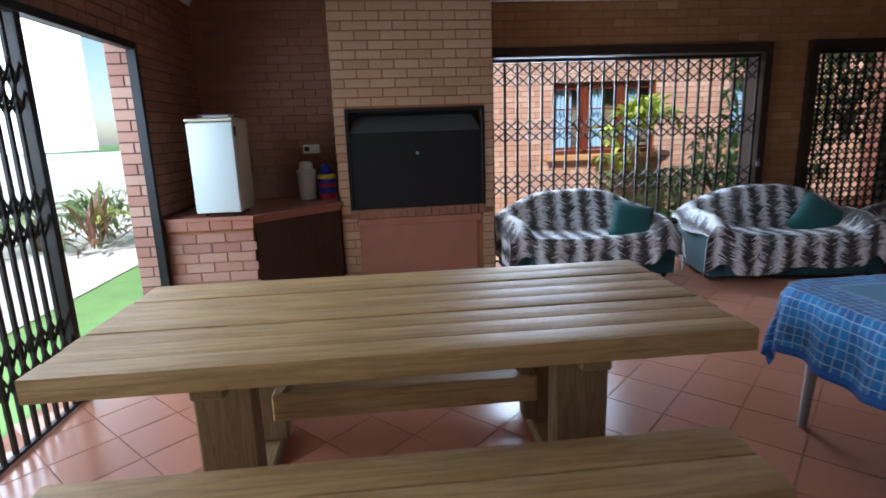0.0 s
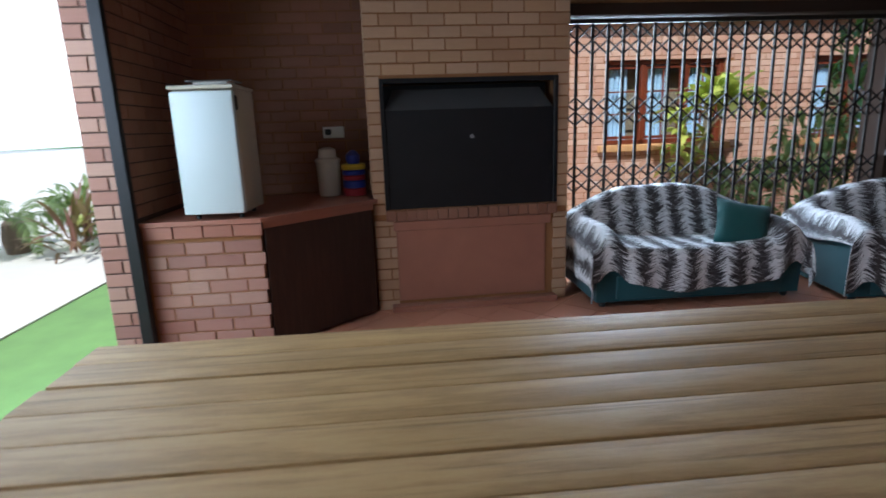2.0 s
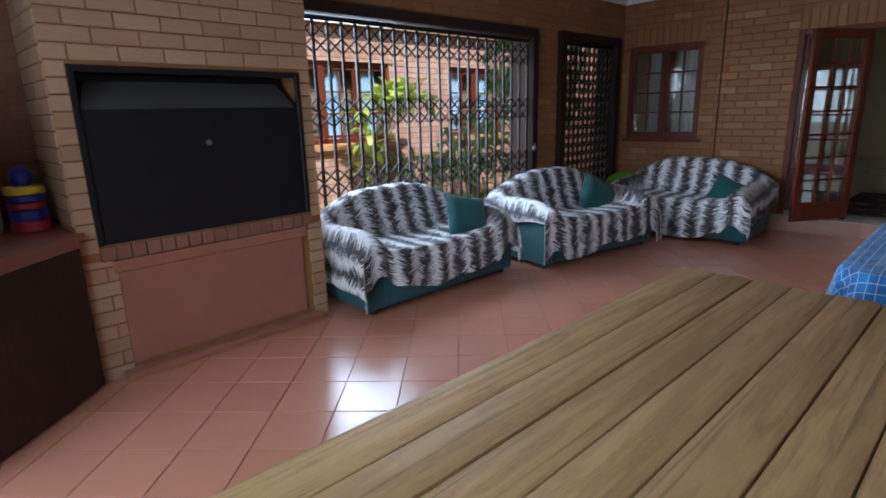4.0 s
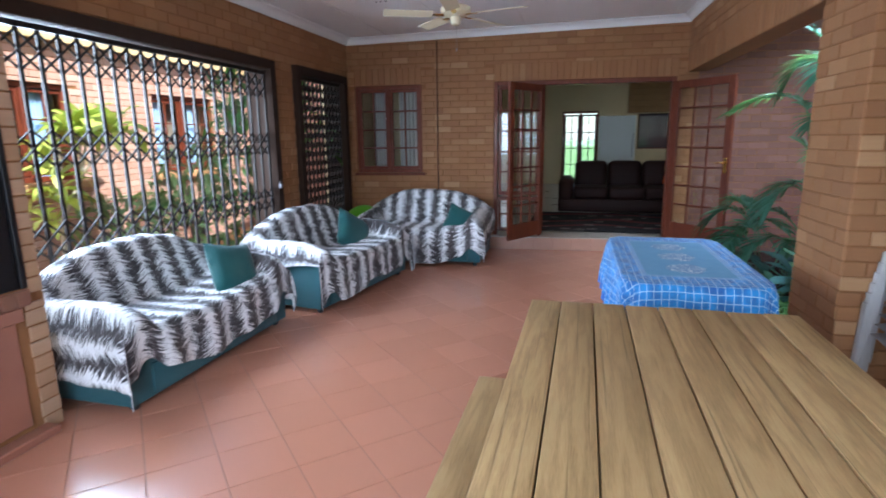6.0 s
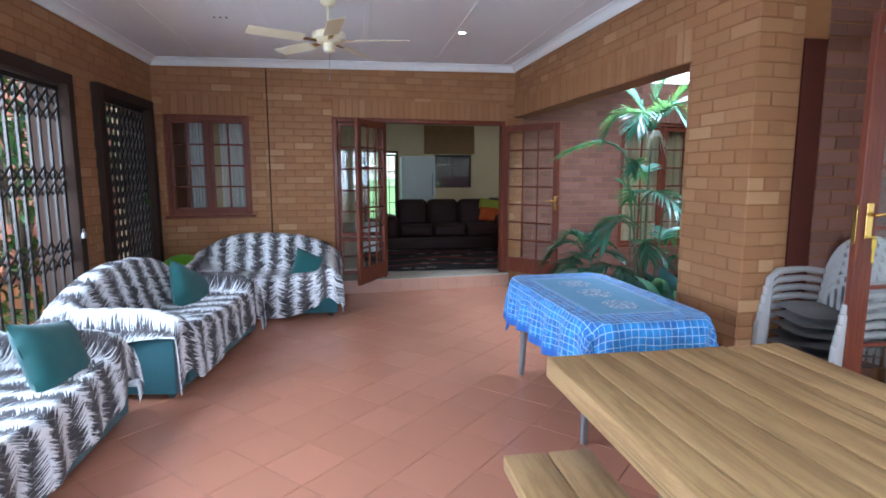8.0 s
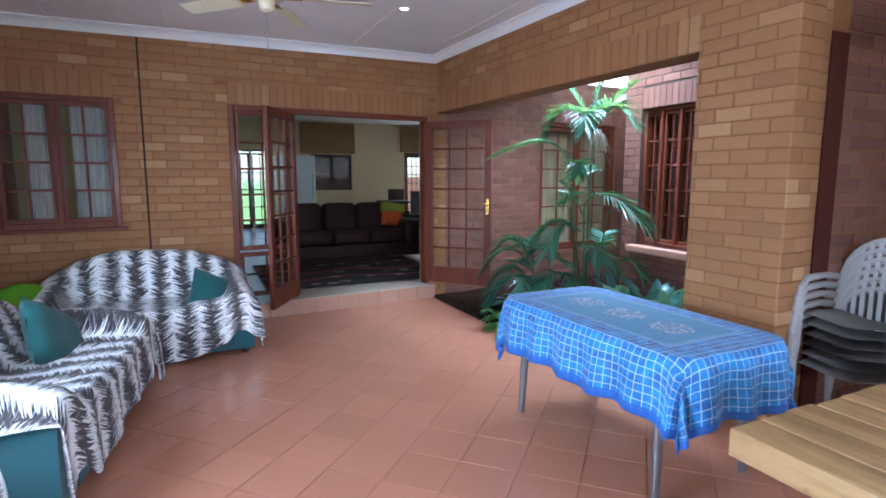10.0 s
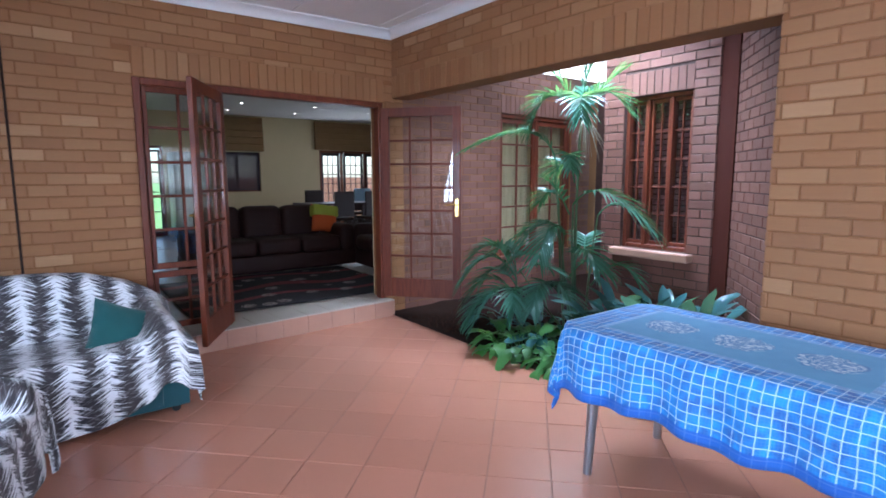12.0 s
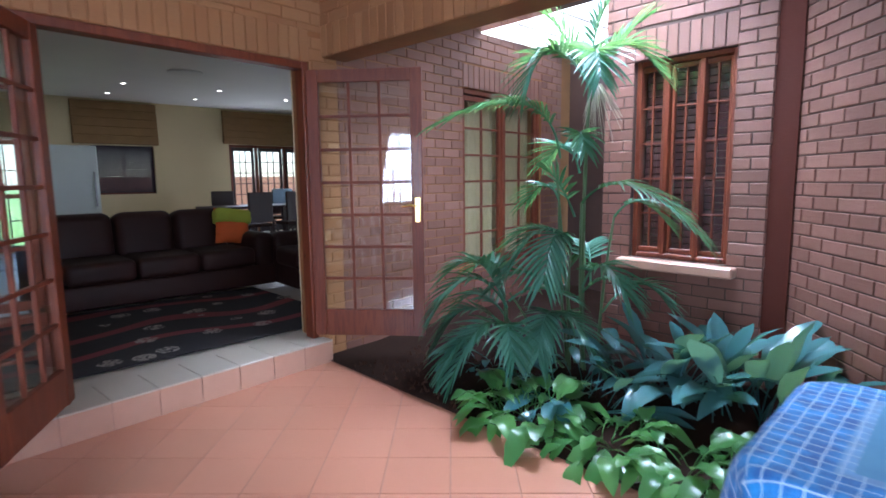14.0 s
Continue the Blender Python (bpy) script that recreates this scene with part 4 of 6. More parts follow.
# cream sheets added behind the panes to stand in for the pale interior
for y0 in (-1.7, -1.0):
    bm = bmesh.new()
    sheet(bm, 50, 1, lambda u, v: Vector((EX + 0.16 + 0.02 * math.sin(u * 34), y0 + u * 0.62, 0.46 + v * 1.78)))
    part("curtain", bm, PANE_CREAM, cw2, "cream sheet standing in for the pale room behind the panes", 80)
# house door that the walk comes out of, standing open
hd = door_frame("door_2", "reddish hardwood frame of the house door", "x", -0.05, 0.1, -0.9, 1.74, 0.0, 2.34, 0.06)
leaf = glazed("door_leaf", 0.9, 2.26, 2, 6, pose(1.65, 0.06, 0.03, 0, 0, 90), None, 0.11, 0.26, 0.12,
              label="open glazed hardwood house door with brass handle and keys", category="door")
lever(leaf, 0.845, 1.24, 1, -1)
bm = bmesh.new()
box(bm, (0.902, -0.012, 1.12), (0.906, 0.012, 1.32), 0.001)
part("lock_plate", bm, BRASS, leaf, "brass lock plate")
bm = bmesh.new()
rod(bm, (0.845, 0.03, 1.16), (0.845, 0.075, 1.16), 0.004)
box(bm, (0.825, 0.055, 1.1), (0.85, 0.06, 1.15), 0.002)
box(bm, (0.835, 0.06, 1.03), (0.85, 0.064, 1.12), 0.002, pose(0, 0, 0))
part("key_ring", bm, PLASTIC_YELLOW, leaf, "keys with a yellow tag")
bm = bmesh.new()
box(bm, (0.81, 0.022, 2.16), (0.87, 0.03, 2.2), 0.002)
rod(bm, (0.85, 0.03, 2.18), (0.85, 0.06, 2.18), 0.008)
part("door_catch", bm, STEEL, leaf, "bright metal catch")


def lattice_gate(name, label, a0, a1, z0, z1, m, pitch, bands, mat=GATE_DARK, cell=0.05):
    """A folding security gate in the local xz plane: paired uprights, bands of riveted diamonds."""
    ob = thing(name, m, label, "security gate")
    n = max(2, round((a1 - a0) / pitch))
    w = (a1 - a0) / n
    for k in range(n + 1):
        x = a0 + k * w
        bm = bmesh.new()
        box(bm, (x - 0.012, -0.01, z0), (x + 0.012, 0.01, z1), 0.002)
        part("upright", bm, mat, ob)
    for zc in bands:
        bm = bmesh.new()
        for k in range(n):
            x0, x1 = a0 + k * w, a0 + (k + 1) * w
            for s in (-1, 1):
                za = zc + s * cell
                rod(bm, (x0, -0.011, za - cell), (x1, -0.011, za + cell), 0.008, n=5, caps=False)
                rod(bm, (x0, 0.011, za + cell), (x1, 0.011, za - cell), 0.008, n=5, caps=False)
        part("lattice", bm, mat, ob)
    box_part("track", (a0 - 0.02, -0.02, z1), (a1 + 0.02, 0.02, z1 + 0.035), mat, ob, 0.003)
    box_part("track", (a0 - 0.02, -0.016, z0 - 0.02), (a1 + 0.02, 0.016, z0), mat, ob, 0.003)
    return ob


def steel_frame(name, label, a0, a1, z1, y, w=0.07):
    ob = tagged(new(name), label, "gate frame", kind="structure")
    box_part("jamb", (a0, y - 0.03, 0), (a0 + w, y + 0.285, z1), BROWN_STEEL, ob)
    box_part("jamb", (a1 - w, y - 0.03, 0), (a1, y + 0.285, z1), BROWN_STEEL, ob)
    box_part("head", (a0 + w, y - 0.03, z1 - w), (a1 - w, y + 0.285, z1), BROWN_STEEL, ob)
    return ob


steel_frame("door_3", "dark brown frame round the wide gate", GATE1[0] + 0.005, GATE1[1] + 0.02, 2.3, NY - 0.04, 0.09)
lattice_gate("security_gate", "dark folding security gate drawn across the wide opening", GATE1[0] + 0.1, GATE1[1] - 0.08, 0.06, 2.16, pose(0, NY + 0.02, 0), 0.132, (0.34, 0.895, 1.465, 2.04), cell=0.058)
steel_frame("door_4", "dark brown frame round the narrow gate", GATE2[0] - 0.02, GATE2[1] + 0.02, 2.32, NY - 0.04, 0.1)
lattice_gate("security_gate", "dark folding security gate drawn across the narrow opening", GATE2[0] + 0.09, GATE2[1] - 0.09, 0.06, 2.18, pose(0, NY + 0.02, 0), 0.105, (0.3, 0.52, 0.74, 0.96, 1.18, 1.4, 1.62, 1.84, 2.06), cell=0.055)
lattice_gate("security_gate", "dark folding security gate pulled half across the garden opening", -0.85, 3.14, 0.03, 2.16, pose(WX - 0.03, 0, 0, 0, 0, 90), 0.085, (0.45, 1.15, 1.8), cell=0.07)
box_part("gate_post", (WX - 0.06, 3.12, 0.0), (WX + 0.0, 3.17, 2.2), GATE_DARK)
tagged(bpy.data.objects["gate_post"], "dark steel closing post of the garden gate", "gate post", kind="structure")
pl = thing("padlock", pose(GATE1[1] - 0.06, NY - 0.085, 1.02), "small bright padlock on the gate's edge", "padlock")
box_part("lock_body", (-0.022, -0.012, -0.025), (0.022, 0.012, 0.02), STEEL, pl, 0.004)
bm = bmesh.new()
tube(bm, [(-0.014, 0, 0.02), (-0.014, 0, 0.045), (0, 0, 0.056), (0.014, 0, 0.045), (0.014, 0, 0.02)], 0.004, 8)
part("shackle", bm, STEEL, pl)
wf = tagged(new("door_5"), "black steel channel frame round the garden opening", "gate frame", kind="structure")
box_part("jamb", (WX - 0.05, 4.42, 0), (WX + 0.02, 4.468, 2.22), BLACK_STEEL, wf)
box_part("head", (WX - 0.05, -0.9, 2.165), (WX + 0.02, 4.42, 2.218), BLACK_STEEL, wf)


# ---- furniture ----
def pine_bench(m, label):
    ob = thing("bench", m, label, "bench", "benches at the table")
    for k in range(2):
        box_part("plank", (-1.15, -0.172 + k * 0.175, 0.39), (1.13, -0.003 + k * 0.175, 0.45), TABLE_WOOD, ob, 0.008, seg=2)
    for x in (-0.75, 0.75):
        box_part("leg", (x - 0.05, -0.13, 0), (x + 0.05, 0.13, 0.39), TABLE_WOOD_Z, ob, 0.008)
    box_part("stretcher", (-0.7, -0.025, 0.14), (0.7, 0.025, 0.24), TABLE_WOOD, ob, 0.006)
    return ob


def pine_table(m):
    ob = thing("dining_table", m, "heavy weathered pine table with a plank top", "table")
    L, W, H, T = 2.48, 1.07, 0.78, 0.085
    n = 8
    w = W / n
    for k in range(n):
        y = -W / 2 + k * w
        box_part("plank", (-L / 2 + 0.006 * math.sin(k * 2.3), y + 0.003, H - T), (L / 2 + 0.008 * math.sin(k * 4.1), y + w - 0.002, H - 0.0018 * (k % 3)), TABLE_WOOD, ob, 0.0035, seg=2)
    for x in (-0.7, 0.68):
        for y in (-0.25, 0.25):
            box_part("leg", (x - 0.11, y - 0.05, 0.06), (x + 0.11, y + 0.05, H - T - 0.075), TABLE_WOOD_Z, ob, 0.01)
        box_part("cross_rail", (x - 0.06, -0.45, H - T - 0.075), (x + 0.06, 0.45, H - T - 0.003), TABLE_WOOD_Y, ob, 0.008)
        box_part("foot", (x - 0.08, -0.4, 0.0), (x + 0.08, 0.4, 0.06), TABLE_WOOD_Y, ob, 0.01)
    box_part("stretcher", (-0.59, -0.05, 0.3), (0.57, 0.05, 0.42), TABLE_WOOD, ob, 0.008)
    for x0, x1 in ((-0.55, -0.15), (0.53, 0.13)):
        bm = bmesh.new()
        pts = [(x0 + (x1 - x0) * t, 0, 0.42 + (H - T - 0.43) * (1 - (1 - t) ** 2)) for t in [i / 8 for i in range(9)]]
        tube(bm, pts, 0.03, 6)
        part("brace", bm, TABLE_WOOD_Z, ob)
    return ob


pine_table(pose(0.03, 2.215, 0))
pine_bench(pose(0.0, 1.45, 0), "weathered two-plank pine bench beside the table")
pine_bench(pose(0.0, 2.79, 0), "weathered two-plank pine bench beside the table")


def smax(a, b, k=0.05):
    h = max(k - abs(a - b), 0.0) / k
    return max(a, b) + h * h * k * 0.25


def cushion(name, m, s, mat, label, group=""):
    """A plump square cushion with pinched corners and a welted seam."""
    bm = bmesh.new()
    n = 14

    def side(sg):
        def fn(u, v):
            a, b = u * 2 - 1, v * 2 - 1
            puff = ((1 - a ** 4) * (1 - b ** 4)) ** 0.6
            pinch = 1 - 0.08 * (1 - abs(a * b) ** 1.5) * max(abs(a), abs(b)) ** 3
            return Vector((a * s / 2 * pinch, sg * (puff * s * 0.17 + 0.003) + 0.006 * noise.noise((a * 3, b * 3, sg)), b * s / 2 * pinch))
        return fn
    sheet(bm, n, n, side(1))
    sheet(bm, n, n, side(-1))
    bmesh.ops.remove_doubles(bm, verts=bm.verts, dist=0.007)
    bmesh.ops.recalc_face_normals(bm, faces=bm.faces)
    ob = part(name, bm, mat, smooth=60)
    ob.matrix_basis = m
    return tagged(ob, label, "cushion", group)


def sofa(m, label, seed, W=1.62, D=0.72, back=0.83, arm=0.6, drop_l=0.34, drop_r=0.34, lift_l=0.0, fd=0.3):
    """A small sofa with a bowed back: teal body, feet, and a throw that lies over back, seat and arms."""
    ob = thing("sofa", m, label, "sofa", "sofas on the veranda")
    rng = random.Random(seed)

    def heights(x, y):
        ax = abs(x) / (W / 2)
        bk = back - 0.3 * max(0.0, ax - 0.2) ** 2.0 - 0.05 * ax
        t = (y - (D - 0.3)) / 0.2
        t = min(max(t, 0.0), 1.0)
        t = t * t * (3 - 2 * t)
        seat = 0.41 - 0.02 * math.cos(x * 3.5) + 0.02 * (1 - y / D)
        z = seat + (bk - seat) * t
        aw = (abs(x) - (W / 2 - 0.25)) / 0.12
        aw = min(max(aw, 0.0), 1.0)
        aw = aw * aw * (3 - 2 * aw)
        roll = arm - 0.05 * (1 - min(1, y / 0.25)) ** 2 - 0.1 * max(0.0, (abs(x) - (W / 2 - 0.1)) / 0.1) ** 2
        return smax(z, seat + (roll - seat) * aw, 0.08)
    # upholstered body just under the throw
    bm = bmesh.new()
    nx, ny = 30, 14
    top = [[bm.verts.new((-W / 2 + W * i / nx, D * j / ny, heights(-W / 2 + W * i / nx, D * j / ny) - 0.035)) for j in range(ny + 1)] for i in range(nx + 1)]
    for i in range(nx):
        for j in range(ny):
            bm.faces.new((top[i][j], top[i + 1][j], top[i + 1][j + 1], top[i][j + 1]))
    rim = [top[i][0] for i in range(nx + 1)] + [top[nx][j] for j in range(1, ny + 1)] + [top[i][ny] for i in range(nx - 1, -1, -1)] + [top[0][j] for j in range(ny - 1, 0, -1)]
    low = []
    for v in rim:
        low.append(bm.verts.new((v.co.x * 0.985, D / 2 + (v.co.y - D / 2) * 0.98, 0.05)))
    for k in range(len(rim)):
        j = (k + 1) % len(rim)
        bm.faces.new((rim[k], low[k], low[j], rim[j]))
    bm.faces.new(low)
    bmesh.ops.recalc_face_normals(bm, faces=bm.faces)
    part("body", bm, TEAL, ob, "teal upholstery", 50)
    box_part("front_panel", (-W / 2 + 0.16, -0.012, 0.07), (W / 2 - 0.16, 0.02, 0.25), TEAL, ob, 0.012, "teal upholstered front panel", seg=2)
    for sx in (-1, 1):
        for y in (0.07, D - 0.07):
            bm = bmesh.new()
            lathe(bm, [(0.018, 0.0), (0.026, 0.01), (0.03, 0.055)], 10, (sx * (W / 2 - 0.08), y, 0))
            part("foot", bm, RUBBER, ob, "dark foot")
    # the throw, in lengths along the cloth
    s0, s1 = -W / 2 - drop_l, W / 2 + drop_r
    t0, t1 = -fd, D + 0.22
    nu, nv = 110, 80
    ph = [rng.uniform(0, 6.28) for _ in range(6)]

    def fn(u, v):
        s, t = s0 + (s1 - s0) * u, t0 + (t1 - t0) * v
        x, y = min(max(s, -W / 2), W / 2), min(max(t, 0.0), D)
        ox, oy = s - x, t - y
        # the hem swings up and down
        hem = 1.0 + 0.12 * math.sin(s * 3.1 + ph[0]) + 0.05 * math.sin(s * 9 + ph[1])
        if oy < 0:
            oy *= hem
        if ox < 0 and lift_l:
            ox *= 1 - lift_l * min(1, max(0, 1 - y / 0.35))
        z = heights(x, y) + 0.006
        fold = 0.012 * noise.noise((s * 5, t * 3 + ph[2], 0)) + 0.02 * noise.noise((s * 2.3 + t * 2.0, t * 1.2, ph[3]))
        crease = 0.014 * math.sin((s + 1.3 * t) * 22 + ph[4]) * max(0.0, noise.noise((s * 1.6, t * 1.6, ph[5] + 3)))
        z += (fold + crease) * (1 if abs(ox) + abs(oy) < 1e-6 else 0.4)
        px, py = x, y
        drop = math.hypot(ox, oy)
        if drop > 0:
            ease = min(1.0, drop / 0.06)
            z -= max(0.0, drop - 0.02 * ease)
            rip = 0.016 * math.sin((s if oy else t) * 17 + ph[4]) * min(1, drop / 0.2)
            px += math.copysign(0.03 * ease + 0.05 * drop + rip, ox) if abs(ox) > 1e-6 else 0
            py += math.copysign(0.03 * ease + 0.06 * drop + rip, oy) if abs(oy) > 1e-6 else 0
        return Vector((px, py, max(z, 0.03)))

    # length along the cloth down the middle, so that the pattern keeps its size on the back
    run = [0.0]
    for j in range(nv):
        run.append(run[-1] + (fn(0.5, (j + 1) / nv) - fn(0.5, j / nv)).length)
    bm = bmesh.new()
    sheet(bm, nu, nv, fn, lambda u, v: (s0 + (s1 - s0) * u, run[round(v * nv)]))
    bmesh.ops.recalc_face_normals(bm, faces=bm.faces)
    th = part("throw", bm, ZEBRA, ob, "black and white zebra-striped throw", 80)
    sol = th.modifiers.new("thickness", "SOLIDIFY")
    sol.thickness, sol.offset = 0.006, 0.0
    return ob


sofa(pose(1.93, 4.9, 0, 0, 0, 0), "teal sofa under a zebra-striped throw before the wide gate", 3, D=0.8, drop_r=0.3)
sofa(pose(3.74, 4.57, 0, 0, 0, -9), "teal sofa under a zebra throw, its bare side showing", 5, W=1.6, D=0.85, back=0.82, drop_l=0.12, drop_r=0.36, lift_l=0.6, fd=0.37)
sofa(pose(4.98, 4.48, 0, 0, 0, -88), "teal sofa under a zebra throw against the brick wall", 8, W=1.6, D=0.88, back=0.84, drop_l=0.3, drop_r=0.26, fd=0.38)
cushion("cushion", pose(2.36, 5.1, 0.54, -30, 12, -14), 0.42, TEAL_CUSHION, "dark teal square cushion leaning on the striped throw", "teal cushions")
cushion("cushion", pose(4.22, 4.93, 0.5, -32, 32, -30), 0.46, TEAL_CUSHION, "dark teal square cushion leaning on the striped throw", "teal cushions")
cushion("cushion", pose(5.34, 4.0, 0.47, -30, 24, -80), 0.4, TEAL_CUSHION, "dark teal square cushion propped in the sofa's corner", "teal cushions")

bm = bmesh.new()
lathe(bm, [(0.03, 0.0)] + [(0.3 * math.sin(a), 0.31 - 0.31 * math.cos(a)) for a in [0.3 + i * 0.17 for i in range(17)]] + [(0.01, 0.62)], 28, (0, 0, 0))
ball = part("play_ball", bm, PLASTIC_GREEN, smooth=60)
ball.matrix_basis = pose(5.68, 5.42, 0)
tagged(ball, "bright lime green ball in the corner behind the sofas", "ball")


def garden_table(m):
    """Moulded table with splayed legs."""
    ob = thing("garden_table", m, "grey moulded table hidden under a blue cloth", "table")
    bm = bmesh.new()
    box(bm, (-0.68, -0.345, 0.69), (0.68, 0.345, 0.73), 0.015, seg=2)
    part("tabletop", bm, PLASTIC_GREY, ob)
    for sx in (-1, 1):
        for sy in (-1, 1):
            bm = bmesh.new()
            rod(bm, (sx * 0.545, sy * 0.305, 0.0), (sx * 0.52, sy * 0.285, 0.69), 0.02, 0.032, 12)
            part("leg", bm, STEEL, ob, "tapered grey leg")
    return ob


def tablecloth(m):
    a0, b0, rc = 0.71, 0.375, 0.13
    hx = 0.3
    bm = bmesh.new()
    S, T = a0 + hx, b0 + hx

    def fn(u, v):
        s, t = (u * 2 - 1) * S, (v * 2 - 1) * T
        x, y = min(max(s, -a0), a0), min(max(t, -b0), b0)
        ox, oy = s - x, t - y
        # rounded table corners
        qx, qy = abs(x) - (a0 - rc), abs(y) - (b0 - rc)
        cut = 0.0
        if qx > 0 and qy > 0:
            r = math.hypot(qx, qy)
            if r > rc:
                f = rc / r
                cut = r - rc
                x, y = math.copysign(a0 - rc + qx * f, x), math.copysign(b0 - rc + qy * f, y)
        drop = math.hypot(ox, oy) + cut
        corner = min(abs(ox), abs(oy)) / hx
        z = 0.737 + 0.002 * noise.noise((s * 6, t * 6, 0))
        if drop > 0:
            e = min(1, drop / 0.05)
            n = Vector((ox, oy, 0)) + (Vector((x, y, 0)).normalized() * 0.0001)
            n.normalize()
            per = s if abs(oy) > abs(ox) else t
            rip = 0.02 * math.sin(per * 26 + 1.3) * min(1, drop / 0.2) + 0.03 * corner * math.sin(5 * math.atan2(oy, ox))
            z -= drop * (1 - 0.04 * math.sin(per * 11)) * (1.0 if not corner else 0.92)
            x += n.x * (0.02 * e + 0.1 * drop + rip)
            y += n.y * (0.02 * e + 0.1 * drop + rip)
        return Vector((x, y, z))
    sheet(bm, 110, 72, fn, lambda u, v: ((u * 2 - 1) * S * 0.925, (v * 2 - 1) * T))
    bmesh.ops.recalc_face_normals(bm, faces=bm.faces)
    ob = part("tablecloth", bm, CLOTH_BLUE, smooth=80)
    sol = ob.modifiers.new("thickness", "SOLIDIFY")
    sol.thickness, sol.offset = 0.003, 0.0
    ob.matrix_basis = m
    return tagged(ob, "bright blue checked tablecloth with a flowered middle", "tablecloth")


garden_table(pose(2.52, 1.955, 0, 0, 0, 1))
tablecloth(pose(2.52, 1.955, 0, 0, 0, 1))


# barbecue corner
def barbecue():
    ob = thing("barbecue_shutter", HEARTH @ pose(0.26, CHY, 0.78), "black steel shutter and hood of the built-in barbecue", "barbecue")
    w, h = 0.66, 0.94
    for nm, lo, hi in (("frame_bar", (-w, -0.015, 0), (-w + 0.03, 0.02, h)), ("frame_bar", (w - 0.03, -0.015, 0), (w, 0.02, h)), ("frame_bar", (-w + 0.03, -0.015, h - 0.035), (w - 0.03, 0.02, h))):
        box_part(nm, lo, hi, BLACK_STEEL, ob, 0.003)
    box_part("shutter", (-w + 0.03, 0.0, 0.0), (w - 0.03, 0.02, h - 0.22), BLACK_STEEL, ob, 0.004, "flat black steel shutter")
    bm = bmesh.new()
    a = [(-w + 0.03, 0.02, h - 0.22), (w - 0.03, 0.02, h - 0.22), (w - 0.1, 0.14, h - 0.07), (-w + 0.1, 0.14, h - 0.07)]
    vs = [bm.verts.new(p) for p in a] + [bm.verts.new((x, y + 0.004, z)) for x, y, z in a]
    bm.faces.new(vs[:4])
    bm.faces.new(vs[4:][::-1])
    for i in range(4):
        j = (i + 1) % 4
        bm.faces.new((vs[i], vs[4 + i], vs[4 + j], vs[j]))
    part("hood_plate", bm, HOOD_GREY, ob, "sloping grey hood plate", 0)
    box_part("firebox", (-w + 0.03, 0.2, 0.0), (w - 0.03, 0.22, h - 0.035), BLACK_STEEL, ob, 0)
    bm = bmesh.new()
    rod(bm, (0, 0.0, 0.52), (0, -0.03, 0.52), 0.012, 0.016, 12)
    part("knob", bm, STEEL, ob, "small bright knob")
    return ob


barbecue()
ledge = tagged(new("hearth_ledge"), "row of bricks on edge under the barbecue shutter", "ledge", kind="structure")
skew(ledge, HEARTH)
for k in range(17):
    x = -0.4 + k * 0.0777
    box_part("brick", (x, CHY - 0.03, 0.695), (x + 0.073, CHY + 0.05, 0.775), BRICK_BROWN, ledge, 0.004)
hatch = thing("barbecue_hatch", HEARTH @ pose(0.25, CHY, 0.0), "plain reddish board closing the wood store", "cupboard door")
box_part("panel", (-0.58, -0.012, 0.07), (0.58, 0.0, 0.62), QUARRY, hatch, 0.004)
box_part("edge_strip", (-0.6, -0.02, 0.62), (0.62, 0.0, 0.69), QUARRY, hatch, 0.005)
box_part("plinth", (-0.64, -0.09, 0.0), (0.66, 0.0, 0.045), QUARRY, hatch, 0.006)


def counter():
    ob = tagged(new("counter"), "built-in corner counter of red brick with a tiled top", "counter", kind="structure")
    top = [(WX + 0.004, 4.48), (-1.14, 4.48), (CH0 + 0.03, 5.15), (CH0 + 0.03, 5.185), (CH0 - 0.004, 5.185), (CH0 - 0.016, NY - 0.016), (WX + 0.016, NY - 0.016)]

    def prism(pts, z0, z1):
        bm = bmesh.new()
        a, b = [bm.verts.new((x, y, z0)) for x, y in pts], [bm.verts.new((x, y, z1)) for x, y in pts]
        for i in range(len(pts)):
            j = (i + 1) % len(pts)
            bm.faces.new((a[i], a[j], b[j], b[i]))
        bm.faces.new(b)
        bm.faces.new(list(reversed(a)))
        return bm
    part("countertop", prism(top, 0.845, 0.872), QUARRY, ob, "reddish quarry-tile worktop", 0)
    core = [(WX + 0.004, 4.515), (-1.16, 4.515), (-1.16, 4.7), (WX + 0.004, 4.7)]
    cb = part("brick_front", prism(core, 0.0, 0.844), MORTAR, ob, "red brick counter front", 0)
    brick_face(cb, (WX + 0.02, 4.515, 0), (1, 0, 0), (0, -1, 0), 0.70, 0.0, 0.76, [], BRICK_RED, 200)
    for k in range(4):
        box_part("edge_tile", (WX + 0.02 + k * 0.176, 4.492, 0.765), (WX + 0.19 + k * 0.176, 4.512, 0.843), QUARRY, cb, 0.004)
    bm = bmesh.new()
    d = Vector((CH0 + 1.15, 5.15 - 4.53, 0))
    ang = math.degrees(math.atan2(d.y, d.x))
    box(bm, (0.01, 0.0, 0.02), (d.length - 0.02, 0.02, 0.8), 0.004, pose(-1.145, 4.525, 0, 0, 0, ang))
    part("panel", bm, DARK_WOOD, ob, "dark brown board front")
    bm = bmesh.new()
    box(bm, (0.0, -0.008, 0.8), (d.length - 0.01, 0.02, 0.844), 0.004, pose(-1.145, 4.525, 0, 0, 0, ang))
    part("edge_strip", bm, QUARRY, ob, "tiled worktop edge")
    return ob


counter()


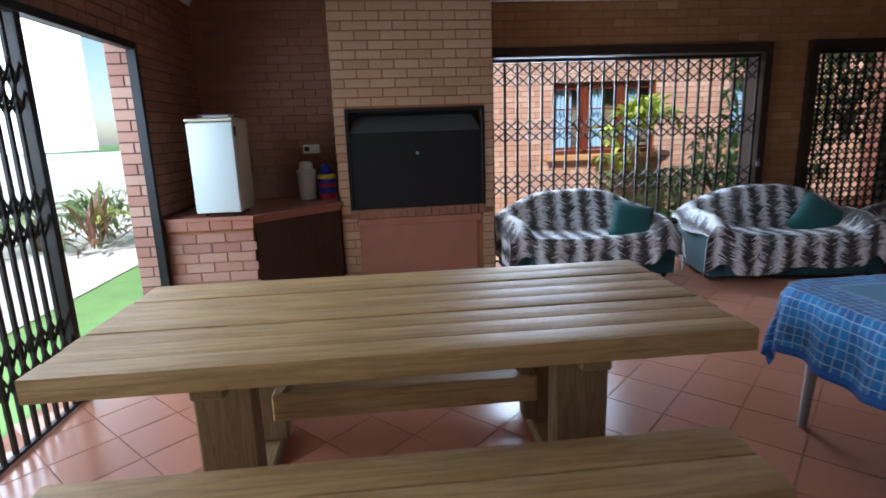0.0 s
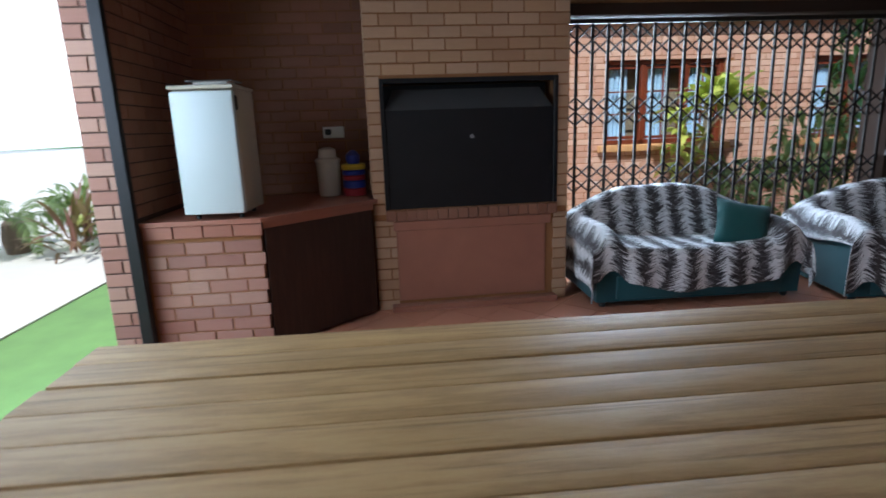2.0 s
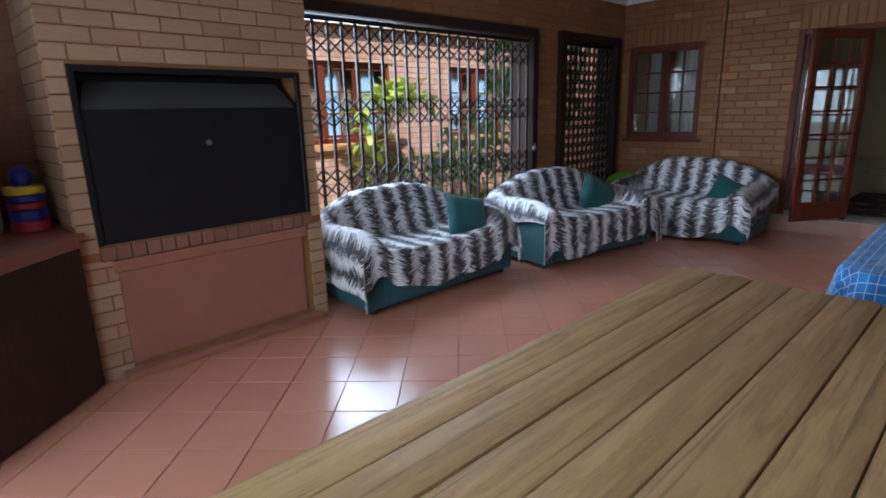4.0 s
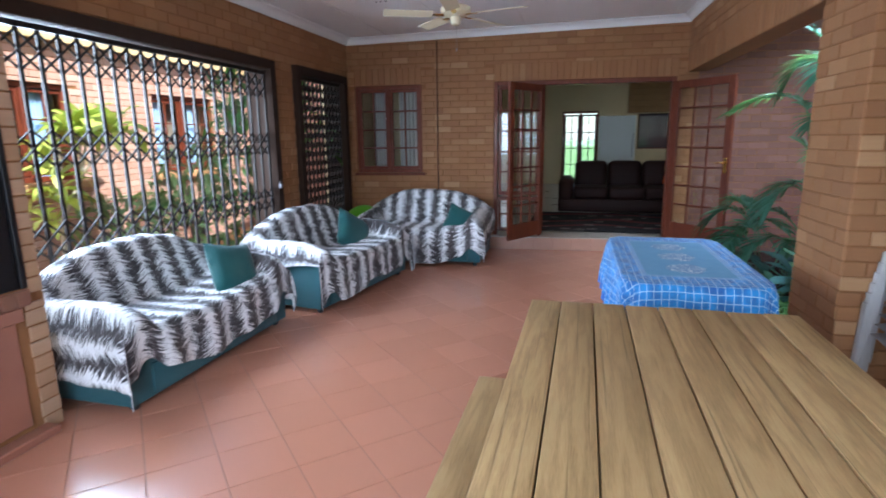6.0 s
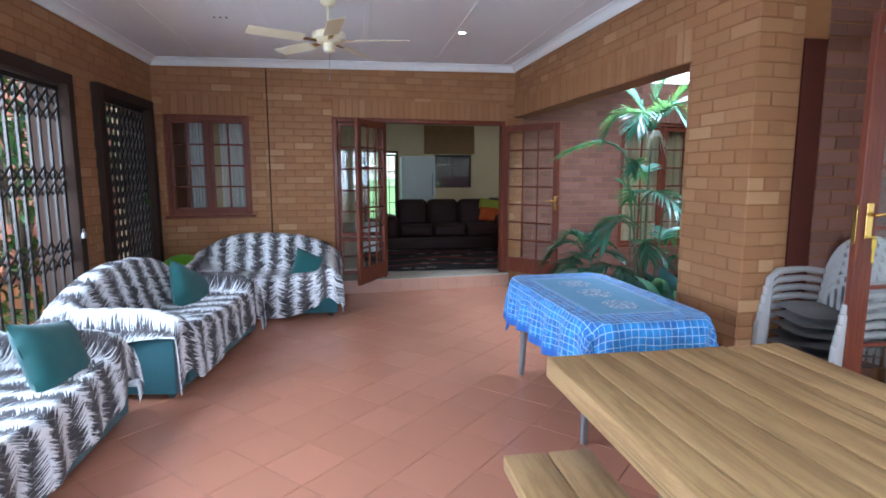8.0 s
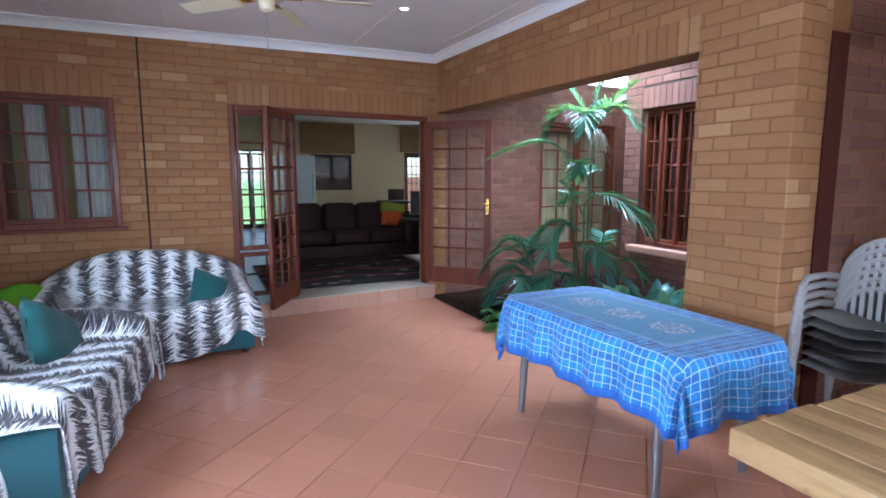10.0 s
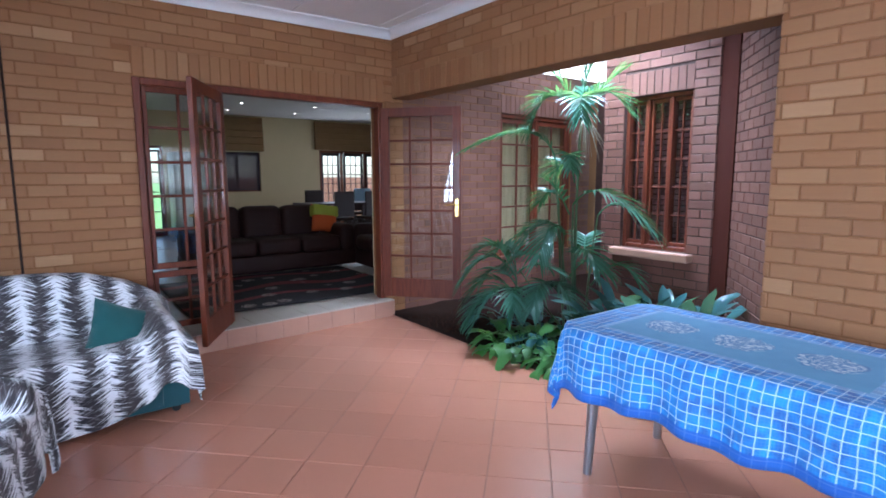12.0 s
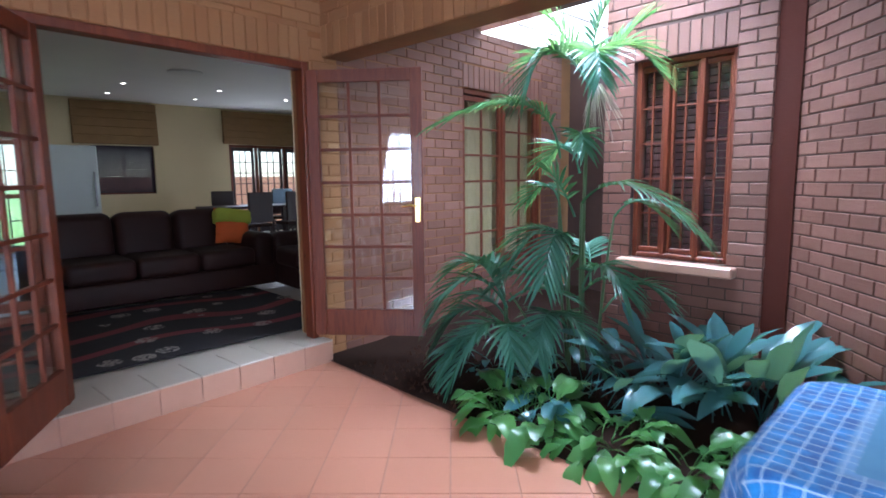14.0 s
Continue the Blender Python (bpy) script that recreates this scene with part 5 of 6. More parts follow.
def fridge(m):
    ob = thing("small_fridge", m, "small white bar fridge standing on the brick counter", "fridge")
    w, d, h = 0.36, 0.36, 0.76
    box_part("cabinet", (0.0, 0.05, 0.035), (w, 0.05 + d, h), FRIDGE_SIDE, ob, 0.01, "yellowed cabinet sides", seg=2)
    box_part("door", (0.0, 0.0, 0.035), (w, 0.045, h - 0.01), FRIDGE_WHITE, ob, 0.012, seg=3)
    box_part("door_seal", (0.008, 0.043, 0.045), (w - 0.008, 0.053, h - 0.02), RUBBER, ob, 0.002)
    box_part("handle", (w - 0.012, 0.03, h - 0.12), (w + 0.012, 0.048, h - 0.04), RUBBER, ob, 0.003, "black recessed handle")
    box_part("top", (-0.006, -0.004, h), (w + 0.006, 0.05 + d, h + 0.022), FRIDGE_SIDE, ob, 0.006)
    for x in (0.05, w - 0.05):
        for y in (0.08, d - 0.02):
            bm = bmesh.new()
            rod(bm, (x, y, 0), (x, y, 0.036), 0.016, 0.014, 10)
            part("foot", bm, RUBBER, ob)
    return ob


FR = pose(-1.585, 4.5, 0.872, 0, 0, -2)
fridge(FR)
tray = thing("wire_tray", FR @ pose(0.2, 0.2, 0.784), "stack of wire racks and papers on the fridge", "tray")
for k in range(2):
    z = 0.006 + k * 0.022
    bm = bmesh.new()
    tube(bm, [(-0.13, -0.1, z), (0.13, -0.1, z), (0.13, 0.1, z), (-0.13, 0.1, z), (-0.13, -0.1, z)], 0.004, 6)
    rim = part("rack_rim", bm, STEEL, tray)
    for i in range(7):
        bm = bmesh.new()
        rod(bm, (-0.12 + i * 0.04, -0.1, z), (-0.12 + i * 0.04, 0.1, z), 0.002, n=5)
        part("wire", bm, STEEL, rim)
box_part("paper", (-0.1, -0.08, 0.012), (0.1, 0.07, 0.024), PLASTIC_WHITE, tray, 0.002)

# things on the counter by the chimney
bm = bmesh.new()
lathe(bm, [(0.075, 0), (0.085, 0.02), (0.092, 0.26), (0.098, 0.265), (0.098, 0.285), (0.07, 0.3), (0.065, 0.36), (0.03, 0.375)], 20)
tub = part("plastic_tub", bm, PLASTIC_WHITE)
tub.matrix_basis = pose(-0.84, 5.52, 0.872)
tagged(tub, "white plastic tub with a lid on the counter", "tub")
toy = thing("stacked_containers", pose(-0.64, 5.47, 0.872), "red, blue and yellow plastic containers in a stack", "container")
for nm, z0, z1, r, mt in (("red_base", 0.0, 0.06, 0.09, PLASTIC_RED), ("blue_band", 0.06, 0.12, 0.088, PLASTIC_BLUE), ("red_band", 0.12, 0.16, 0.088, PLASTIC_RED), ("blue_ring", 0.16, 0.2, 0.09, PLASTIC_BLUE), ("yellow_lid", 0.2, 0.245, 0.094, PLASTIC_YELLOW)):
    bm = bmesh.new()
    lathe(bm, [(r - 0.008, z0), (r, z0 + 0.008), (r, z1 - 0.008), (r - 0.008, z1)], 20)
    part(nm, bm, mt, toy)
bm = bmesh.new()
lathe(bm, [(0.04, 0.245), (0.055, 0.27), (0.055, 0.31), (0.03, 0.34), (0.012, 0.35)], 16)
part("cup", bm, PLASTIC_BLUE, toy, "dark blue cup")
sock = thing("wall_socket", pose(-0.8, NY - 0.014, 1.36), "white double wall socket with a black plug", "socket")
box_part("plate", (-0.085, -0.012, -0.045), (0.085, 0.0, 0.045), PLASTIC_WHITE, sock, 0.004)
box_part("plug", (-0.065, -0.05, -0.02), (-0.02, -0.012, 0.025), RUBBER, sock, 0.006, "black plug")


# ceiling fan, lamps, conduit
def ceiling_fan(m):
    ob = thing("ceiling_fan", m, "cream ceiling fan with five blades and pull cord", "fan")
    bm = bmesh.new()
    lathe(bm, [(0.075, -0.002), (0.075, -0.03), (0.05, -0.085), (0.025, -0.1)], 20)
    part("canopy", bm, FAN_CREAM, ob)
    bm = bmesh.new()
    rod(bm, (0, 0, -0.1), (0, 0, -0.29), 0.011, n=10)
    part("rod", bm, FAN_CREAM, ob)
    bm = bmesh.new()
    lathe(bm, [(0.03, -0.275), (0.1, -0.285), (0.13, -0.3), (0.13, -0.345), (0.1, -0.365), (0.05, -0.37)], 24)
    part("motor", bm, FAN_CREAM, ob)
    bm = bmesh.new()
    lathe(bm, [(0.045, -0.37), (0.048, -0.38), (0.042, -0.43), (0.02, -0.442)], 16)
    part("switch_cup", bm, FAN_CREAM, ob)
    bm = bmesh.new()
    rod(bm, (0.02, 0, -0.44), (0.02, 0, -0.62), 0.002, n=5)
    rod(bm, (0.02, 0, -0.62), (0.02, 0, -0.65), 0.006, 0.004, 6)
    part("pull_cord", bm, STEEL, ob)
    for k in range(5):
        r = pose(0, 0, -0.36, 0, 0, 43 + 72 * k)
        bm = bmesh.new()
        box(bm, (0.09, -0.02, -0.004), (0.2, 0.02, 0.004), 0.003, r @ pose(0, 0, 0, 12, 0, 0))
        part("blade_arm", bm, BRASS, ob)
        bm = bmesh.new()
        box(bm, (0.2, -0.062, 0.002), (0.62, 0.062, 0.008), 0.003, r @ pose(0, 0, 0, 12, 0, 0))
        part("blade", bm, FAN_CREAM, ob)
    return ob


ceiling_fan(pose(3.7, 3.66, CZ))


def downlight(m, label="small round white downlight let into the ceiling"):
    ob = thing("downlight", m, label, "downlight", "downlights")
    bm = bmesh.new()
    lathe(bm, [(0.03, -0.001), (0.05, -0.001), (0.05, -0.006), (0.035, -0.01), (0.03, -0.004)], 20)
    part("bezel", bm, CORNICE, ob)
    bm = bmesh.new()
    lathe(bm, [(0.031, -0.002), (0.031, -0.005), (0.01, -0.007)], 16)
    part("bulb", bm, LAMP_GLOW, ob)
    return ob


downlight(pose(4.75, 2.4, CZ + 0.024))
bm = bmesh.new()
rod(bm, (EX - 0.012, 4.5, 0.3), (EX - 0.012, 4.5, CZ - 0.09), 0.008, n=8)
skew(structure(part("trim", bm, BROWN_STEEL), "thin brown conduit running down the brick wall", "conduit"), EAST)
smd = thing("smoke_sensor", pose(4.4, 4.6, CZ - 0.024), "three small dark sensor dots on the ceiling", "sensor")
for k in range(3):
    bm = bmesh.new()
    rod(bm, (0, -0.05 + k * 0.05, 0), (0, -0.05 + k * 0.05, -0.012), 0.012, 0.009, 10)
    part("sensor_cap", bm, STEEL, smd)


def plastic_chair(m, label):
    """Stacking armchair: seat, slatted round back, looped arms, four legs."""
    ob = thing("plastic_chair", m, label, "chair", "stacked plastic chairs")
    bm = bmesh.new()
    sheet(bm, 12, 10, lambda u, v: Vector(((u - 0.5) * 0.42, (v - 0.5) * 0.42, 0.42 + 0.02 * math.cos((v - 0.3) * 3) - 0.015 * math.cos((u - 0.5) * 6))))
    bmesh.ops.solidify(bm, geom=bm.faces[:], thickness=0.012)
    part("seat", bm, PLASTIC_GREY, ob)
    arc = [(0.235 * math.cos(a), 0.2 + 0.03 * math.sin(a), 0.44 + 0.42 * math.sin(a) ** 0.7 if math.sin(a) > 0 else 0.44) for a in [math.pi * i / 16 for i in range(17)]]
    bm = bmesh.new()
    tube(bm, arc, 0.022, 8)
    part("back_hoop", bm, PLASTIC_GREY, ob)
    for k in range(9):
        x = -0.17 + k * 0.0425
        top = 0.44 + 0.42 * max(0.0, 1 - (x / 0.235) ** 2) ** 0.35
        bm = bmesh.new()
        box(bm, (x - 0.013, 0.2, 0.43), (x + 0.013, 0.212, top), 0.003)
        part("back_slat", bm, PLASTIC_GREY, ob)
    for sx in (-1, 1):
        bm = bmesh.new()
        tube(bm, [(sx * 0.235, 0.21, 0.62), (sx * 0.255, 0.05, 0.645), (sx * 0.255, -0.15, 0.64), (sx * 0.25, -0.22, 0.6), (sx * 0.245, -0.235, 0.3), (sx * 0.25, -0.245, 0.0)], [0.02, 0.022, 0.022, 0.024, 0.026, 0.024], 8)
        part("arm", bm, PLASTIC_GREY, ob)
        bm = bmesh.new()
        tube(bm, [(sx * 0.235, 0.21, 0.5), (sx * 0.24, 0.23, 0.3), (sx * 0.25, 0.26, 0.0)], [0.02, 0.026, 0.022], 8)
        part("leg", bm, PLASTIC_GREY, ob)
    return ob


CHM = pose(1.93, 0.8, 0, 0, 0, 186)
ch0 = plastic_chair(CHM, "grey-brown moulded plastic armchair in a tall stack")
for k in range(1, 6):
    copy_thing(ch0, CHM @ pose(0, 0.012 * k, 0.055 * k))


# ---- plants of the courtyard ----
bm = bmesh.new()
sheet(bm, 40, 24, lambda u, v: Vector((2.78 + u * (EX + 0.45 - 2.78), -2.2 + v * (1.45 + 2.2), 0.012 + 0.05 * max(0, noise.noise((u * 9, v * 9, 2))) * min(1, (1 - v) * 8))))
structure(part("soil_bed", bm, SOIL, smooth=60), "dark bare soil of the planted courtyard", "soil")

# crumbs of soil, bark and dry leaf on the bed
rng = random.Random(21)
vs, fs = [], []
for k in range(900):
    x, y, s = rng.uniform(4.3, EX - 0.17), rng.uniform(0.2, 1.4), rng.uniform(0.006, 0.022)
    o = len(vs)
    vs += [(x + s * rng.uniform(0.5, 1.3) * math.cos(a), y + s * rng.uniform(0.5, 1.3) * math.sin(a), 0.008) for a in (0, 1.6, 3.1, 4.7)] + [(x, y, 0.02 + s * rng.uniform(0.4, 1.2))]
    fs += [(o, o + 1, o + 4), (o + 1, o + 2, o + 4), (o + 2, o + 3, o + 4), (o + 3, o, o + 4)]
me = bpy.data.meshes.new("soil_crumbs")
me.from_pydata(vs, [], fs)
me.materials.append(plain("soil_crumb", (0.045, 0.022, 0.014), 0.95, vary=0.5, bump=0.4, Specular_IOR_Level=0.1))
crumbs = new("soil_crumbs", me)
tagged(crumbs, "crumbs of bark and soil strewn over the bed", "soil", kind="stuff")


def frond(base, az, length, lift, droop, leaflets=22, leaf_len=0.3, width=0.02, parent=None, mat=PALM_LEAF, twist=0.0, seed=0, name="frond"):
    """A feather palm leaf: arched rib with two rows of folded, drooping leaflets."""
    rng = random.Random(seed)
    d = Vector((math.cos(radians(az)), math.sin(radians(az)), 0))
    side = Vector((-d.y, d.x, 0))
    n = 24

    def rib(t):
        return Vector(base) + d * (length * (t - 0.12 * t * t * droop)) + Vector((0, 0, length * (lift * t - droop * t ** 2.2)))
    bm = bmesh.new()
    tube(bm, [rib(i / n) for i in range(n + 1)], [0.009 * (1 - 0.8 * i / n) + 0.0015 for i in range(n + 1)], 5)
    for i in range(leaflets):
        t = 0.22 + 0.78 * (i + 0.5) / leaflets
        p = rib(t)
        tan = (rib(min(1, t + 0.02)) - rib(t - 0.02)).normalized()
        up = side.cross(tan).normalized()
        if up.z < 0:
            up = -up
        L = leaf_len * (math.sin(math.pi * min(1, 0.18 + t * 0.8)) ** 0.6) * rng.uniform(0.85, 1.1)
        for sg in (-1, 1):
            out = (side * sg * 0.85 + tan * (0.55 + 0.5 * t) + up * (0.25 + rng.uniform(-0.1, 0.1))).normalized()
            if twist:
                out = (Matrix.Rotation(radians(twist), 3, tan) @ out).normalized()
            wd = tan.cross(out).cross(out).normalized()
            prev = None
            m = 5
            for k in range(m + 1):
                s = k / m
                q = p + out * (L * s) + Vector((0, 0, -0.55 * L * s ** 2.2))
                w = width * (math.sin(math.pi * (0.1 + 0.9 * s) ** 0.8) * 0.9 + 0.05) if s < 1 else 0.001
                a, b, c = bm.verts.new(q - wd * w), bm.verts.new(q + up * w * -0.35), bm.verts.new(q + wd * w)
                if prev:
                    bm.faces.new((prev[0], prev[1], b, a))
                    bm.faces.new((prev[1], prev[2], c, b))
                prev = (a, b, c)
    return part(name, bm, mat, parent, smooth=0)


def feather(base, mid, tip, parent, leaf_len=0.3, width=0.0165, per_metre=24, seed=0, mat=PALM_LEAF, sag=0.5, bare=0.22):
    """A palm leaf on an arched rib through three points: two rows of narrow folded leaflets, long in the middle, each with a gap to the next."""
    rng = random.Random(seed)
    p0, p2 = Vector(base), Vector(tip)
    p1 = 2 * Vector(mid) - (p0 + p2) / 2
    n = 20

    def rib(t):
        return p0 * (1 - t) ** 2 + p1 * (2 * t * (1 - t)) + p2 * t * t
    length = sum((rib((i + 1) / n) - rib(i / n)).length for i in range(n))
    bm = bmesh.new()
    tube(bm, [rib(i / n) for i in range(n + 1)], [0.008 * (1 - 0.8 * i / n) + 0.0015 for i in range(n + 1)], 5)
    count = max(8, int(length * per_metre))
    for i in range(count):
        t = bare + (1 - bare) * (i + 0.5) / count
        p = rib(t)
        tan = (rib(min(1.0, t + 0.03)) - rib(t - 0.03)).normalized()
        side = tan.cross(Vector((0, 0, 1)))
        side = side.normalized() if side.length > 0.15 else Vector((1, 0, 0))
        up = side.cross(tan).normalized()
        s0 = (t - bare) / (1 - bare)
        L = leaf_len * (0.45 + 0.55 * math.sin(math.pi * (0.12 + 0.8 * s0)))
        for sg in (-1, 1):
            k1 = L * rng.uniform(0.88, 1.1)
            out = (side * sg * (0.95 - 0.5 * s0) + tan * (0.5 + 0.65 * s0) + up * (0.28 + rng.uniform(-0.08, 0.08))).normalized()
            wd = up.cross(out).normalized()
            fall = sag * rng.uniform(0.8, 1.25)
            prev = None
            m = 5
            for k in range(m + 1):
                s = k / m
                q = p + out * (k1 * s) + Vector((0, 0, -fall * k1 * s ** 2.0))
                w = width * (math.sin(math.pi * (0.12 + 0.88 * s) ** 0.75) * 0.9 + 0.04) if s < 1 else 0.0008
                row = (bm.verts.new(q - wd * w), bm.verts.new(q - up * w * 0.4), bm.verts.new(q + wd * w))
                if prev:
                    bm.faces.new((prev[0], prev[1], row[1], row[0]))
                    bm.faces.new((prev[1], prev[2], row[2], row[1]))
                prev = row
    return part("frond", bm, mat, parent, smooth=0)


def feather_palm(at, stems, fronds, label):
    ob = thing("palm", pose(*at), label, "palm")
    o = Vector(at)
    for foot, top, r in stems:
        bm = bmesh.new()
        pts = [Vector(foot).lerp(Vector(top), i / 10) - o + Vector((0.02 * math.sin(i * 0.3), 0, 0)) for i in range(11)]
        tube(bm, pts, [r - 0.4 * r * i / 10 + (0.0015 if i % 2 else 0) for i in range(11)], 8)
        part("stem", bm, PALM_STEM, ob, "slender ringed green stem")
    for k, (base, mid, tip, ln, sag) in enumerate(fronds):
        feather(Vector(base) - o, Vector(mid) - o, Vector(tip) - o, ob, ln * 1.12, seed=k, sag=0.5 * sag)
    return ob


TOP = (4.86, 0.24, 1.98)
feather_palm((4.88, 0.26, 0.0),
             [((4.86, 0.26, 0), TOP, 0.017), ((4.95, 0.2, 0), (4.98, 0.44, 1.5), 0.013), ((4.82, 0.3, 0), (4.84, 0.34, 1.2), 0.014), ((4.9, 0.36, 0), (4.84, 0.46, 0.95), 0.011),
              ((4.95, 0.35, 0), (5.12, 0.76, 0.6), 0.01), ((4.78, 0.2, 0), (4.7, 0.15, 1.1), 0.012), ((4.97, 0.28, 0), (5.05, 0.3, 1.2), 0.011)],
             [  # crown under the glowing sky panel
                 (TOP, (4.98, 0.5, 2.2), (5.06, 0.68, 1.93), 0.3, 0.6), (TOP, (4.66, 0.2, 2.22), (4.43, 0.12, 2.02), 0.3, 0.5), (TOP, (4.84, 0.22, 2.3), (4.78, 0.16, 2.52), 0.26, 0.35),
                 (TOP, (5.02, 0.3, 2.2), (5.22, 0.42, 2.18), 0.26, 0.4), (TOP, (4.72, 0.42, 2.17), (4.6, 0.56, 1.98), 0.28, 0.6), (TOP, (4.94, 0.05, 2.2), (5.0, -0.12, 2.3), 0.26, 0.4),
                 (TOP, (4.95, 0.36, 2.26), (5.05, 0.44, 2.42), 0.24, 0.35), (TOP, (4.74, 0.1, 2.26), (4.62, 0.0, 2.4), 0.26, 0.4),
                 # long leaf reaching towards the doors
                 ((4.96, 0.43, 1.5), (5.13, 0.6, 1.86), (5.55, 1.01, 1.74), 0.3, 0.75),
                 # broad leaf before the window
                 ((4.84, 0.34, 1.2), (4.52, 0.32, 1.32), (4.13, 0.2, 1.03), 0.34, 0.75),
                 # leaves hanging lower down
                 ((4.83, 0.46, 0.92), (4.86, 0.62, 0.99), (4.8, 0.82, 0.74), 0.28, 0.7), ((4.84, 0.44, 0.95), (4.98, 0.62, 1.02), (5.1, 0.78, 0.78), 0.24, 0.7), ((5.08, 0.82, 0.56), (4.9, 0.74, 0.66), (4.68, 0.62, 0.58), 0.16, 0.6),
                 ((4.86, 0.6, 0.42), (4.74, 0.6, 0.47), (4.56, 0.56, 0.22), 0.26, 0.7), ((5.05, 0.3, 1.2), (5.2, 0.25, 1.32), (5.4, 0.2, 1.2), 0.24, 0.7), ((4.7, 0.15, 1.1), (4.6, 0.0, 1.2), (4.45, -0.12, 1.05), 0.24, 0.7),
                 ((5.0, 0.25, 0.9), (5.15, 0.4, 1.02), (5.35, 0.5, 0.9), 0.24, 0.6), ((4.9, 0.3, 0.5), (4.7, 0.25, 0.68), (4.5, 0.2, 0.55), 0.22, 0.6), ((4.92, 0.3, 1.1), (4.96, 0.42, 1.32), (5.02, 0.5, 1.42), 0.22, 0.5),
                 ((5.0, 0.4, 0.5), (5.1, 0.6, 0.72), (5.3, 0.75, 0.6), 0.26, 0.7), ((4.9, 0.4, 0.3), (4.85, 0.7, 0.5), (4.75, 0.95, 0.3), 0.26, 0.7), ((4.85, 0.3, 0.6), (4.65, 0.4, 0.8), (4.45, 0.45, 0.65), 0.26, 0.7),
                 ((4.9, 0.1, 0.6), (5.05, -0.1, 0.85), (5.2, -0.25, 0.75), 0.26, 0.6), ((4.8, 0.1, 0.4), (4.6, 0.0, 0.62), (4.4, -0.05, 0.5), 0.26, 0.6), ((4.95, 0.2, 1.4), (5.1, 0.15, 1.6), (5.3, 0.1, 1.5), 0.26, 0.6),
                 ((4.88, 0.3, 1.5), (4.8, 0.45, 1.66), (4.7, 0.55, 1.55), 0.2, 0.6)],
             "tall feathery palm growing up into the skylit courtyard")
feather_palm((5.1, 0.72, 0.0),
             [((5.1, 0.72, 0), (5.13, 0.78, 0.5), 0.011), ((5.05, 0.78, 0), (5.02, 0.92, 0.36), 0.01), ((5.16, 0.68, 0), (5.2, 0.72, 0.55), 0.01)],
             [((5.13, 0.78, 0.5), (5.24, 1.0, 0.72), (5.38, 1.2, 0.52), 0.27, 0.75), ((5.02, 0.92, 0.36), (5.08, 1.1, 0.44), (5.16, 1.3, 0.1), 0.27, 0.6), ((5.2, 0.72, 0.55), (5.32, 0.86, 0.8), (5.5, 0.98, 0.72), 0.24, 0.7),
              ((5.13, 0.78, 0.5), (5.2, 0.88, 0.74), (5.2, 1.0, 0.82), 0.22, 0.5), ((5.2, 0.72, 0.55), (5.3, 0.72, 0.78), (5.5, 0.72, 0.72), 0.24, 0.7), ((5.05, 0.85, 0.3), (4.95, 1.0, 0.46), (4.8, 1.12, 0.3), 0.22, 0.7),
              ((5.1, 0.75, 0.3), (5.3, 0.95, 0.5), (5.45, 1.1, 0.3), 0.26, 0.7), ((5.1, 0.75, 0.2), (5.2, 1.05, 0.36), (5.28, 1.25, 0.12), 0.24, 0.6), ((5.15, 0.7, 0.35), (5.4, 0.75, 0.55), (5.62, 0.8, 0.4), 0.26, 0.7)],
             "low feathery palm arching over the soil by the step")
# dry fibre hanging under the crown
bm = bmesh.new()
rng = random.Random(4)
for k in range(40):
    a = rng.uniform(0, 6.28)
    p0 = Vector((4.82 + 0.03 * math.cos(a), 0.22 + 0.03 * math.sin(a), 1.99))
    rod(bm, p0, p0 + Vector((0.1 * math.cos(a) - 0.05, 0.1 * math.sin(a), -rng.uniform(0.15, 0.4))), 0.003, 0.001, 4)
dry = part("dry_fibre", bm, PALE_BARK)
tagged(dry, "pale dry fibres hanging under the palm's crown", "dry fibre", kind="stuff")


def blade_mesh(name, L, W, curl, fold, mat, ruffle=0.0, seed=0, stalk=0.35):
    """One broad leaf on its stalk, arching from the origin along +x."""
    bm = bmesh.new()
    n = 9
    cells = []

    def spine(t):
        return Vector((L * (t * (1 - 0.18 * curl * t)), 0, L * (0.75 * t - curl * t * t)))
    sp = [spine(i / n) for i in range(n + 1)]
    k0 = int(n * stalk)
    tube(bm, sp[:k0 + 2], 0.004, 5)
    prev = None
    for i in range(k0, n + 1):
        s = (i - k0) / (n - k0)
        w = W * (math.sin(math.pi * (s * 0.93 + 0.05)) ** 0.75) if s < 1 else 0.002
        z = fold * w + ruffle * math.sin(i * 2.1 + seed) * w
        c = sp[i]
        row = [bm.verts.new(c + Vector((0, -w, z))), bm.verts.new(c + Vector((0, -w * 0.5, z * 0.62))), bm.verts.new(c), bm.verts.new(c + Vector((0, w * 0.5, z * 0.62))), bm.verts.new(c + Vector((0, w, z)))]
        if prev:
            for a in range(4):
                bm.faces.new((prev[a], prev[a + 1], row[a + 1], row[a]))
        prev = row
    me = bpy.data.meshes.new(name)
    bm.normal_update()
    bm.to_mesh(me)
    bm.free()
    me.materials.append(mat)
    me.polygons.foreach_set("use_smooth", [True] * len(me.polygons))
    return me


